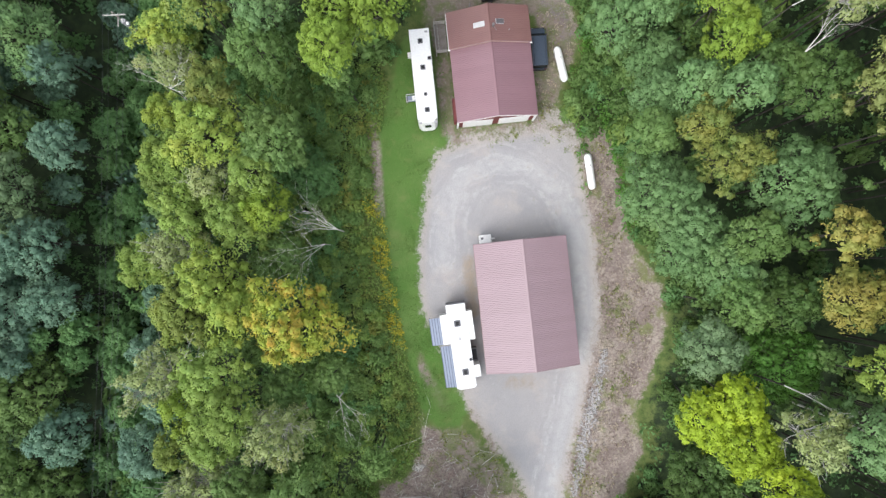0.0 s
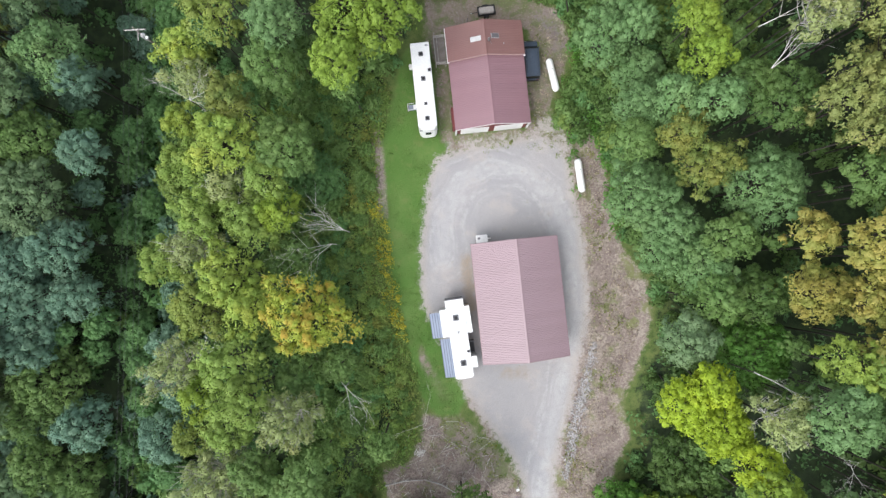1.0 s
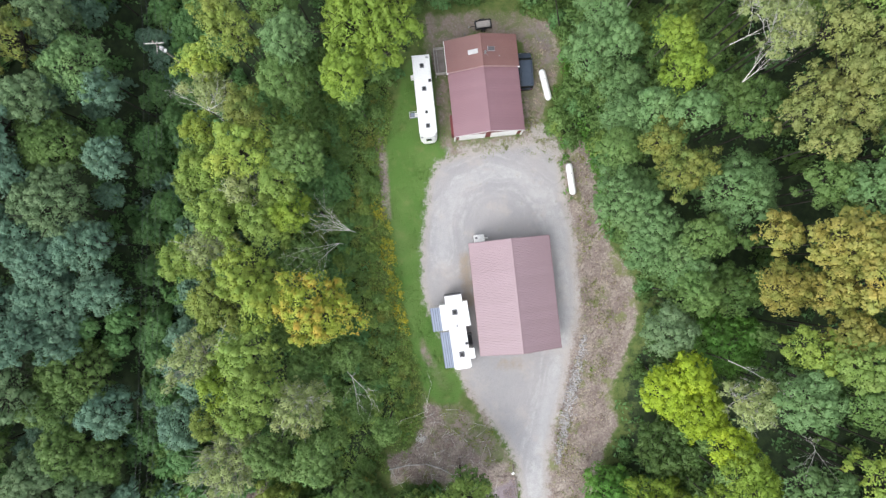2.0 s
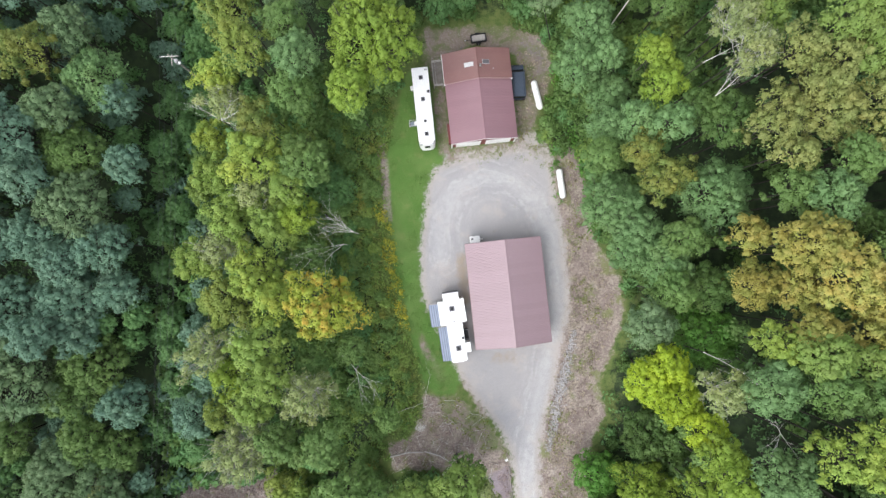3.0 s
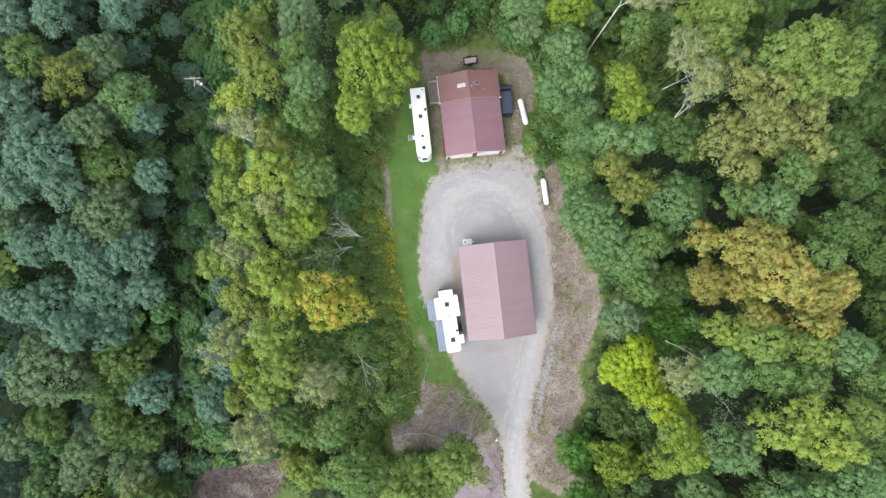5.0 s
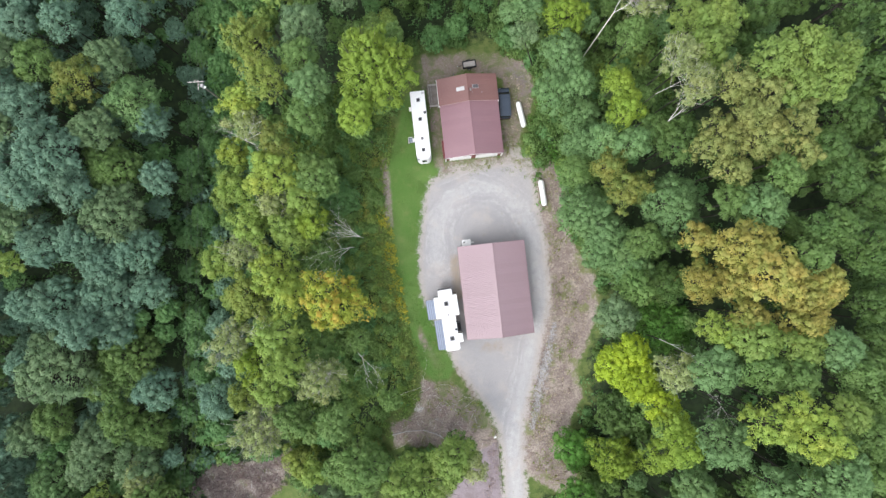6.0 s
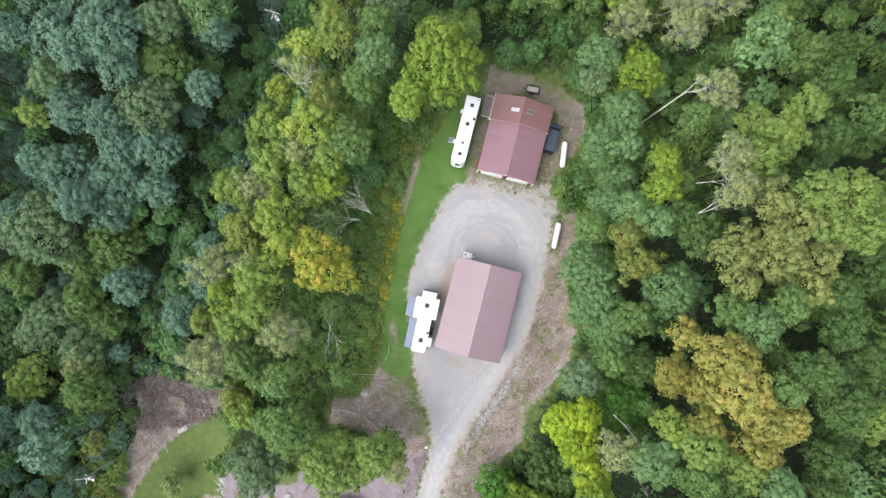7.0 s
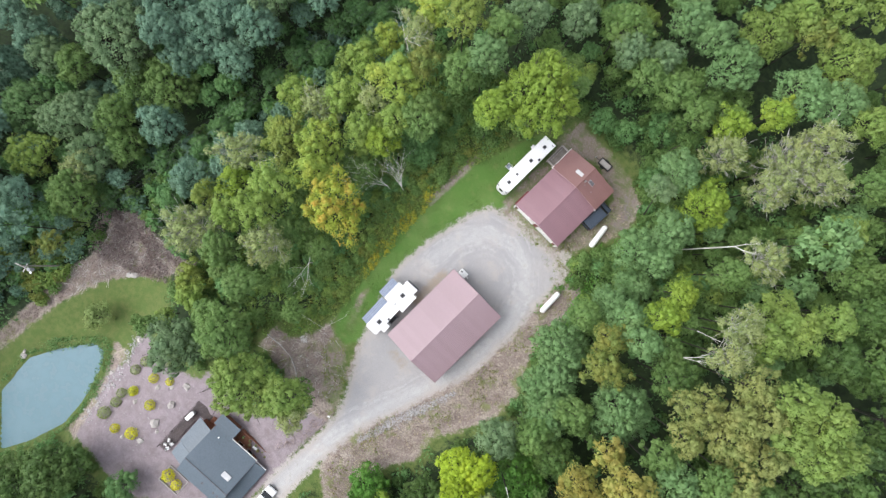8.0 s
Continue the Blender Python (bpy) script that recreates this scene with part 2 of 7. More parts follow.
# ---- materials of the ground ----
def ground_material():
    m = bpy.data.materials.new("ground")
    m.use_nodes = True
    nt = m.node_tree
    p = nt.nodes["Principled BSDF"]
    pos = nt.nodes.new("ShaderNodeNewGeometry").outputs["Position"]

    def channels(name):
        a = nt.nodes.new("ShaderNodeAttribute")
        a.attribute_name = name
        s = nt.nodes.new("ShaderNodeSeparateColor")
        nt.links.new(a.outputs["Color"], s.inputs[0])
        return s.outputs
    one, two = channels("cover"), channels("cover_more")
    n_big, n_mid = noise_tex(nt, pos, 0.12, 4), noise_tex(nt, pos, 0.9, 5, 0.65)
    n_fine, n_grit = noise_tex(nt, pos, 5.0, 4, 0.7), noise_tex(nt, pos, 22.0, 2, 0.8)
    ragged = math_node(nt, 'ADD', math_node(nt, 'MULTIPLY', math_node(nt, 'SUBTRACT', n_mid, 0.5), 1.1), math_node(nt, 'MULTIPLY', math_node(nt, 'SUBTRACT', n_fine, 0.5), 0.8))

    def edge(mask, soft=0.16, rag=1.0):
        return ramp(nt, math_node(nt, 'ADD', mask, math_node(nt, 'MULTIPLY', ragged, rag)), 0.5 - soft, 0.5 + soft, 0, 1)
    # leaf litter and low green under the trees
    col = blend(nt, ramp(nt, n_mid, 0.35, 0.65, 0, 1), (0.02, 0.032, 0.016), (0.034, 0.056, 0.022))
    col = blend(nt, ramp(nt, n_fine, 0.5, 0.78, 0, 0.5), col, (0.05, 0.042, 0.03))
    # rank grass with tan patches
    weed = blend(nt, ramp(nt, n_mid, 0.38, 0.64, 0, 1), (0.082, 0.124, 0.032), (0.122, 0.146, 0.048))
    weed = blend(nt, ramp(nt, n_fine, 0.45, 0.7, 0, 0.8), weed, (0.06, 0.1, 0.03))
    col = blend(nt, edge(two[2]), col, weed)
    # bare bank with dry grass
    n_patch, n_stalk = noise_tex(nt, pos, 0.45, 5, 0.7, 0.6), noise_tex(nt, pos, 3.2, 5, 0.78)
    dirt = blend(nt, ramp(nt, n_patch, 0.38, 0.6, 0, 1), (0.33, 0.285, 0.24), (0.225, 0.18, 0.16))
    dirt = blend(nt, ramp(nt, n_stalk, 0.47, 0.6, 0, 0.85), dirt, (0.16, 0.122, 0.108))
    dirt = blend(nt, ramp(nt, n_stalk, 0.45, 0.34, 0, 0.7), dirt, (0.43, 0.39, 0.335))
    dirt = blend(nt, ramp(nt, n_grit, 0.55, 0.72, 0, 0.5), dirt, (0.47, 0.43, 0.375))
    dirt = blend(nt, ramp(nt, math_node(nt, 'ADD', noise_tex(nt, pos, 0.33, 5, 0.7), math_node(nt, 'MULTIPLY', n_fine, 0.25)), 0.65, 0.76, 0, 0.85), dirt, (0.15, 0.17, 0.062))
    col = blend(nt, edge(one[2]), col, dirt)
    # trodden yard, half grass
    yard = blend(nt, ramp(nt, noise_tex(nt, pos, 0.3, 5, 0.68, 0.4), 0.42, 0.58, 0, 1), (0.235, 0.19, 0.165), (0.135, 0.155, 0.068))
    yard = blend(nt, ramp(nt, n_stalk, 0.48, 0.62, 0, 0.7), yard, (0.15, 0.13, 0.1))
    yard = blend(nt, ramp(nt, n_stalk, 0.44, 0.33, 0, 0.65), yard, (0.36, 0.335, 0.305))
    col = blend(nt, edge(two[1]), col, yard)
    # mown grass
    lawn = blend(nt, ramp(nt, n_big, 0.35, 0.65, 0, 1), (0.08, 0.158, 0.034), (0.112, 0.18, 0.05))
    lawn = blend(nt, ramp(nt, n_fine, 0.4, 0.7, 0, 0.55), lawn, (0.075, 0.165, 0.03))
    lawn = blend(nt, ramp(nt, n_mid, 0.56, 0.76, 0, 0.35), lawn, (0.165, 0.215, 0.075))
    lawn = blend(nt, ramp(nt, noise_tex(nt, pos, 0.4, 4, 0.65), 0.53, 0.68, 0, 0.5), lawn, (0.15, 0.185, 0.065))
    col = blend(nt, edge(one[1], 0.2, 0.6), col, lawn)
    # pinkish garden gravel
    bed = blend(nt, ramp(nt, n_mid, 0.35, 0.65, 0, 1), (0.245, 0.205, 0.222), (0.195, 0.162, 0.172))
    bed = blend(nt, ramp(nt, n_grit, 0.52, 0.7, 0, 0.45), bed, (0.39, 0.355, 0.36))
    bed = blend(nt, ramp(nt, n_stalk, 0.52, 0.66, 0, 0.6), bed, (0.14, 0.112, 0.115))
    bed = blend(nt, ramp(nt, n_stalk, 0.4, 0.3, 0, 0.6), bed, (0.33, 0.29, 0.3))
    bed = blend(nt, ramp(nt, noise_tex(nt, pos, 0.5, 6, 0.75), 0.5, 0.66, 0, 0.6), bed, (0.17, 0.135, 0.135))
    col = blend(nt, edge(two[0]), col, bed)
    # crushed stone of the drive, with wheel tracks
    tr = nt.nodes.new("ShaderNodeAttribute")
    tr.attribute_name = "track"
    wob = math_node(nt, 'ADD', tr.outputs["Fac"], math_node(nt, 'ADD', math_node(nt, 'MULTIPLY', n_big, 3.0), math_node(nt, 'MULTIPLY', n_mid, 0.5)))
    comb = nt.nodes.new("ShaderNodeCombineXYZ")
    nt.links.new(wob, comb.inputs[0])
    far = nt.nodes.new("ShaderNodeVectorMath")
    far.operation = 'MULTIPLY_ADD'
    far.inputs[1].default_value = (0.09, 0.09, 0)
    nt.links.new(pos, far.inputs[0])
    nt.links.new(comb.outputs[0], far.inputs[2])
    ruts = noise_tex(nt, far.outputs[0], 1.1, 2.5, 0.6)
    rock = blend(nt, ramp(nt, n_big, 0.35, 0.65, 0, 1), (0.298, 0.293, 0.3), (0.345, 0.33, 0.328))
    rock = blend(nt, math_node(nt, 'MULTIPLY', ramp(nt, ruts, 0.43, 0.66, 0, 0.6), math_node(nt, 'MULTIPLY', ramp(nt, n_mid, 0.35, 0.6, 0, 1), ramp(nt, tr.outputs["Fac"], 4.5, 2.0, 0.1, 1))), rock, (0.47, 0.46, 0.455))
    rock = blend(nt, math_node(nt, 'MULTIPLY', ramp(nt, ruts, 0.46, 0.32, 0, 0.3), math_node(nt, 'MULTIPLY', ramp(nt, n_mid, 0.35, 0.6, 1, 0), ramp(nt, tr.outputs["Fac"], 4.5, 2.0, 0.1, 1))), rock, (0.28, 0.275, 0.265))
    band = math_node(nt, 'MULTIPLY', ramp(nt, math_node(nt, 'ADD', tr.outputs["Fac"], math_node(nt, 'MULTIPLY', n_big, 1.5)), 3.2, 0.6, 0, 0.5), ramp(nt, n_mid, 0.25, 0.65, 0.45, 1))
    rock = blend(nt, band, rock, (0.47, 0.462, 0.46))
    rock = blend(nt, ramp(nt, math_node(nt, 'ADD', one[0], math_node(nt, 'MULTIPLY', n_big, 0.4)), 1.18, 0.8, 0, 0.6), rock, (0.38, 0.335, 0.295))
    rock = blend(nt, ramp(nt, n_grit, 0.46, 0.72, 0, 0.6), rock, (0.22, 0.215, 0.21))
    rock = blend(nt, ramp(nt, n_mid, 0.58, 0.74, 0, 0.55), rock, (0.26, 0.25, 0.225))
    rock = blend(nt, ramp(nt, noise_tex(nt, pos, 0.22, 5, 0.7), 0.5, 0.66, 0, 0.5), rock, (0.4, 0.36, 0.335))
    rock = blend(nt, ramp(nt, noise_tex(nt, pos, 2.2, 4, 0.75), 0.6, 0.72, 0, 0.5), rock, (0.47, 0.465, 0.455))
    ru = nt.nodes.new("ShaderNodeAttribute")
    ru.attribute_name = "rust"
    rock = blend(nt, math_node(nt, 'MULTIPLY', edge(ru.outputs["Fac"], 0.35), 0.75), rock, blend(nt, ramp(nt, n_fine, 0.4, 0.65, 0, 1), (0.31, 0.245, 0.18), (0.25, 0.22, 0.185)))
    col = blend(nt, edge(one[0]), col, rock)
    nt.links.new(col, p.inputs["Base Color"])
    p.inputs["Roughness"].default_value, p.inputs["Specular IOR Level"].default_value = 0.92, 0.2
    b = nt.nodes.new("ShaderNodeBump")
    b.inputs["Strength"].default_value, b.inputs["Distance"].default_value = 0.6, 0.08
    nt.links.new(math_node(nt, 'ADD', n_fine, math_node(nt, 'MULTIPLY', n_grit, 0.5)), b.inputs["Height"])
    nt.links.new(b.outputs[0], p.inputs["Normal"])
    return m


GROUND = ground_material()
M_BARN = mat("faded red metal roofing", (0.296, 0.209, 0.228), (0.282, 0.198, 0.218), 0.12, 16, 0.42, 0.0, 0.01, spec=0.5)
M_GARAGE = mat("red metal roofing", (0.26, 0.152, 0.172), (0.245, 0.14, 0.16), 0.15, 16, 0.4, 0.0, 0.01, spec=0.5)
M_HOUSE = mat("brown red metal roofing", (0.215, 0.115, 0.105), (0.195, 0.1, 0.093), 0.3, 14, 0.5, 0.0, 0.02, (0.18, 0.1, 0.09), 0.5)
M_RED_WALL = mat("dark red siding", (0.2, 0.05, 0.05), None, 0.5, 6, 0.6)
M_TAN_WALL = mat("tan metal siding", (0.36, 0.24, 0.16), None, 0.5, 6, 0.6)
M_WHITE = mat("white paint", (0.8, 0.8, 0.79), (0.76, 0.76, 0.75), 0.6, 6, 0.4, 0, 0.02)
M_RV = mat("white membrane roof", (0.82, 0.82, 0.81), (0.78, 0.78, 0.77), 0.5, 5, 0.5, 0, 0.03)
M_RV_SIDE = mat("white fibreglass", (0.74, 0.74, 0.73), None, 0.5, 5, 0.3, 0, 0.01)
M_GREY = mat("grey plastic", (0.13, 0.13, 0.14), (0.1, 0.1, 0.11), 2, 12, 0.5)
M_LIGHT_GREY = mat("light grey plastic", (0.42, 0.42, 0.43), None, 2, 12, 0.5)
M_BLACK = mat("black rubber", (0.02, 0.02, 0.022), None, 2, 20, 0.75)
M_DARK_GLASS = mat("tinted glass", (0.015, 0.018, 0.02), None, 2, 5, 0.08, 0, 0, spec=0.6)
M_AWNING = mat("slate blue awning cloth", (0.21, 0.245, 0.32), (0.25, 0.285, 0.36), 0.8, 9, 0.6)
M_AWNING_DARK = mat("dark blue awning cloth", (0.12, 0.145, 0.21), None, 0.8, 9, 0.6)
M_STEEL = mat("galvanised steel", (0.45, 0.46, 0.47), None, 2, 14, 0.4, 0.8)
M_NAVY = mat("dark blue car paint", (0.04, 0.056, 0.082), (0.046, 0.062, 0.088), 0.8, 8, 0.35, 0.0, 0.02, spec=0.5)
M_TANK = mat("white tank enamel", (0.83, 0.83, 0.82), (0.79, 0.79, 0.77), 0.8, 8, 0.35, 0, 0.02)
M_RAIL = mat("pale weathered rail", (0.42, 0.4, 0.37), None, 1.2, 14, 0.8, 0, 0.2)
M_WOOD = mat("weathered grey wood", (0.24, 0.22, 0.2), (0.17, 0.15, 0.135), 1.2, 14, 0.85, 0, 0.3)
M_POLE = mat("tarred pole wood", (0.4, 0.37, 0.33), None, 1, 14, 0.85, 0, 0.3)
M_BARK = mat("grey brown bark", (0.055, 0.047, 0.04), (0.035, 0.03, 0.025), 0.8, 8, 0.9, 0, 0.5)
M_PALE_BARK = mat("bleached dead wood", (0.66, 0.64, 0.6), (0.5, 0.48, 0.45), 1.0, 10, 0.9, 0, 0.4)
M_TWIG = mat("grey dry twigs", (0.52, 0.5, 0.48), (0.42, 0.4, 0.38), 1.0, 10, 0.9, 0, 0.2)
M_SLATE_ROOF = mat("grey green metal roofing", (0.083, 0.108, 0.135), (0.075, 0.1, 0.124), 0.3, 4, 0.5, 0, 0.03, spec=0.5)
# the same roofing, brightened in its colour for slopes that catch the sun
M_SLATE_SUNLIT = mat("sunlit grey green metal roofing", (0.102, 0.13, 0.158), (0.094, 0.12, 0.147), 0.3, 4, 0.5, 0, 0.03, spec=0.5)
M_LOG_WALL = mat("red brown logs", (0.25, 0.105, 0.06), (0.18, 0.075, 0.045), 0.9, 8, 0.75)
M_DECK_DARK = mat("dark stained decking", (0.06, 0.048, 0.05), (0.085, 0.066, 0.064), 1.2, 10, 0.8)
M_STONE = mat("pale stone", (0.43, 0.4, 0.375), (0.35, 0.325, 0.305), 0.9, 7, 0.9, 0, 0.6)
M_RIPRAP = mat("grey riprap", (0.42, 0.41, 0.405), (0.31, 0.3, 0.295), 0.8, 6, 0.9, 0, 0.5)
M_SKYLIGHT = mat("white skylight dome", (0.6, 0.6, 0.6), None, 1, 6, 0.25, 0, 0)


M_WATER = mat("pond water", (0.11, 0.195, 0.23), (0.12, 0.205, 0.24), 0.08, 0.5, 0.25, 0, 0, spec=0.15)

# ---- ground ----
def ground_sheets():
    far_lo, far_hi = [-2500, -1100, -500, -260, -170, -130, -105], [85, 110, 140, 180, 260, 500, 1100, 2500]
    xs = np.array(far_lo + list(np.arange(-88, 66.1, 0.7)) + far_hi, float)
    ys = np.array(far_lo + list(np.arange(-94, 60.1, 0.7)) + far_hi, float)
    X, Y = np.meshgrid(xs, ys)
    Z = land(X, Y)
    bumpy = np.array([noise.noise(Vector((x * 0.35, y * 0.35, 0))) + 0.5 * noise.noise(Vector((x, y, 3))) for x, y in zip(X.ravel(), Y.ravel())]).reshape(X.shape)
    calm = step(inside(DRIVE, X, Y) / 1.5 + 0.5)
    Z += bumpy * (0.14 * (1 - calm) + 0.015 * calm) * (inside(POND, X, Y) < 0)

    def cover(*polys, reach=1.1, grow=0.0):
        d = np.full(X.shape, -1e9)
        for q in polys:
            d = np.maximum(d, inside(q, X, Y))
        return np.clip(0.5 + (d + grow) / (2 * reach), 0, 1)
    gravel = np.maximum(cover(DRIVE, reach=1.5), 0.56 * cover(FORECOURT))
    stain = [(2.8, -7.5), (4.3, -7.5), (4.3, 0.5), (2.9, 0.5)]
    front = [(6, -15.6), (11, -15.6), (10.6, -17.6), (6.6, -17.4)]
    rust = np.maximum(cover(stain, reach=0.8), 0.6 * cover(front, reach=0.8)).ravel().astype(np.float32)
    lawn = cover(LAWN, grow=0.5)
    dirt = np.maximum(cover(BANK, BANK_N, grow=1.0), cover(BRUSH, BRUSH_W, BARE_W, BARE, DIRT_NE, DRIVE_EDGE, POND_BANK))
    bed, yard = np.maximum(cover(GARDEN, GARDEN2, POND_YARD), 0.46 * cover(DIRT_NE)), cover(YARD, FORECOURT, ALLEY)
    dirt = np.minimum(dirt, 1 - 0.55 * cover(FRINGE))
    lawn = np.minimum(np.minimum(np.minimum(lawn, 1 - 0.52 * cover(LAWN_S, reach=2.0)), 1 - 0.75 * cover(WORN, reach=0.7)), 1 - np.maximum(0.8 * cover(ALLEY, reach=0.6), cover(BARE_W)))
    yard = np.maximum(yard, np.maximum(np.maximum(cover(WORN, reach=0.7), 0.6 * cover(LAWN_S, reach=2.0)), 0.75 * cover(FRINGE)))
    weed = np.clip(cover(WEED, reach=2.0) + 0.9 * cover(POND_LAWN) + np.clip((open_land(X, Y) + 7) / 8, 0, 1.3), 0, 1.3)
    one = np.stack([gravel, lawn, dirt, np.ones(X.shape)], -1).reshape(-1, 4).astype(np.float32)
    two = np.stack([bed, yard, weed, np.ones(X.shape)], -1).reshape(-1, 4).astype(np.float32)
    track = from_track(X, Y).ravel().astype(np.float32)
    V = np.stack([X, Y, Z], -1).reshape(-1, 3).astype(np.float32)
    ny, nx = X.shape
    i = (np.arange(ny - 1)[:, None] * nx + np.arange(nx - 1)[None, :]).ravel()
    Q = np.stack([i, i + 1, i + nx + 1, i + nx], -1)

    def sheet(name, quads, lift, label):
        used, back = np.unique(quads, return_inverse=True)
        me = bpy.data.meshes.new(name)
        v = V[used].copy()
        v[:, 2] += lift
        me.from_pydata(v.tolist(), [], back.reshape(-1, 4).tolist())
        for key, data in (("cover", one), ("cover_more", two)):
            me.attributes.new(key, 'FLOAT_COLOR', 'POINT').data.foreach_set("color", data[used].ravel())
        me.attributes.new("rust", 'FLOAT', 'POINT').data.foreach_set("value", rust[used])
        me.attributes.new("track", 'FLOAT', 'POINT').data.foreach_set("value", track[used])
        me.materials.append(GROUND)
        me.polygons.foreach_set("use_smooth", np.ones(len(me.polygons), bool))
        return tagged(new(name, me), label, kind="structure")
    sheet("ground", Q, 0.0, "brown and green woodland ground with leaf litter")
    mid = lambda a: a.ravel()[Q].mean(1)
    sheet("gravel_drive", Q[mid(gravel) > 0.35], 0.02, "pale grey crushed stone drive with wheel tracks")
    sheet("lawn", Q[(mid(lawn) > 0.5) & (mid(gravel) <= 0.35)], 0.02, "mown green grass beside the drive")
    sheet("garden_bed", Q[(mid(bed) > 0.5) & (mid(gravel) <= 0.35) & (mid(lawn) <= 0.5)], 0.02, "pinkish gravel garden ground by the pond")


ALLEY = [(1.6, 16.5), (3.9, 16.5), (3.9, 32), (1.6, 32)]
FORECOURT = [(2.6, 17.4), (2.2, 15.4), (8, 14.6), (15, 14.4), (19.4, 12.0), (21, 14), (19, 19), (15.5, 20), (14.4, 17.6)]
ground_sheets()


def pond():
    bm = bmesh.new()
    pts = POND
    n = len(pts)
    ring = []
    for k in range(n):
        p0, p1, p2, p3 = (Vector(pts[(k + j) % n]) for j in (-1, 0, 1, 2))
        for s in range(6):
            t = s / 6
            q = 0.5 * ((2 * p1) + (p2 - p0) * t + (2 * p0 - 5 * p1 + 4 * p2 - p3) * t * t + (3 * p1 - p0 - 3 * p2 + p3) * t ** 3)
            ring.append(bm.verts.new((q.x, q.y, POND_Z)))
    c = bm.verts.new((-35.5, -71.5, POND_Z))
    for a, b in zip(ring, ring[1:] + ring[:1]):
        bm.faces.new((a, b, c))
    bmesh.ops.recalc_face_normals(bm, faces=bm.faces[:])
    tagged(new("water", mesh_of("water", bm, M_WATER)), "still grey blue pond water", kind="structure")


pond()


# ---- roofs of ribbed sheet ----
def rib_sheet(width, length, ribs=4, high=0.02):
    """One sheet of roofing: x from eave (0) to ridge (length), y its width; ribs run from eave to ridge."""
    prof = [(0.0, 0.0)]
    gap = width / ribs
    for k in range(ribs):
        c = (k + 0.5) * gap
        prof += [(c - 0.035, 0.0), (c - 0.015, high), (c + 0.015, high), (c + 0.035, 0.0)]
    prof.append((width, 0.0))
    bm = bmesh.new()
    a = [bm.verts.new((0, y, z)) for y, z in prof]
    b = [bm.verts.new((length, y, z)) for y, z in prof]
    for i in range(len(prof) - 1):
        bm.faces.new((a[i], b[i], b[i + 1], a[i + 1]))
    low = [bm.verts.new(c) for c in ((0, 0, -0.02), (length, 0, -0.02), (length, width, -0.02), (0, width, -0.02))]
    bm.faces.new(low)
    bm.faces.new((low[0], low[3], a[-1], a[0]))
    bmesh.ops.recalc_face_normals(bm, faces=bm.faces[:])
    return bm


def sheet_roof(parent, name, eave, ridge, y0, y1, count, material, label=""):
    """A slope of separate sheets. eave and ridge: (x, z) of its lower and upper edge."""
    slope = new(name)
    slope.parent = parent
    tagged(slope, label)
    dx, dz = ridge[0] - eave[0], ridge[1] - eave[1]
    length, w = math.hypot(dx, dz), (y1 - y0) / count
    data = mesh_of("roof_sheet", rib_sheet(w - 0.006, length), material)
    turn = Matrix(((dx / length, 0, -dz / length, 0), (0, 1, 0, 0), (dz / length, 0, dx / length, 0), (0, 0, 0, 1)))
    if dx < 0:
        turn = Matrix(((dx / length, 0, dz / length, 0), (0, -1, 0, 0), (dz / length, 0, -dx / length, 0), (0, 0, 0, 1)))
    for k in range(count):
        ob = new("roof_sheet", data)
        ob.parent = slope
        y = y0 + k * w if dx > 0 else y0 + (k + 1) * w
        lift = 0.004 * ((k * 7) % 3)
        ob.matrix_local = Matrix.Translation((eave[0], y, eave[1] + lift)) @ turn
    return slope


def siding(x0, x1, y0, y1, z0, z1, pitch=0.3):
    """An upright wall slab with battens on its outer faces."""
    bm = box(x0, x1, y0, y1, z0, z1)
    if x1 - x0 > y1 - y0:
        for k in range(int((x1 - x0) / pitch)):
            x = x0 + (k + 0.5) * pitch
            box(x - 0.02, x + 0.02, y0 - 0.02, y1 + 0.02, z0, z1, 0, bm)
    else:
        for k in range(int((y1 - y0) / pitch)):
            y = y0 + (k + 0.5) * pitch
            box(x0 - 0.02, x1 + 0.02, y - 0.02, y + 0.02, z0, z1, 0, bm)
    return bm


def gable(xl, xm, xr, z0, z1, z2, y, t=0.15):
    return prism([(xl, z0), (xr, z0), (xr, z1), (xm, z2), (xl, z1)], y - t / 2, y + t / 2)


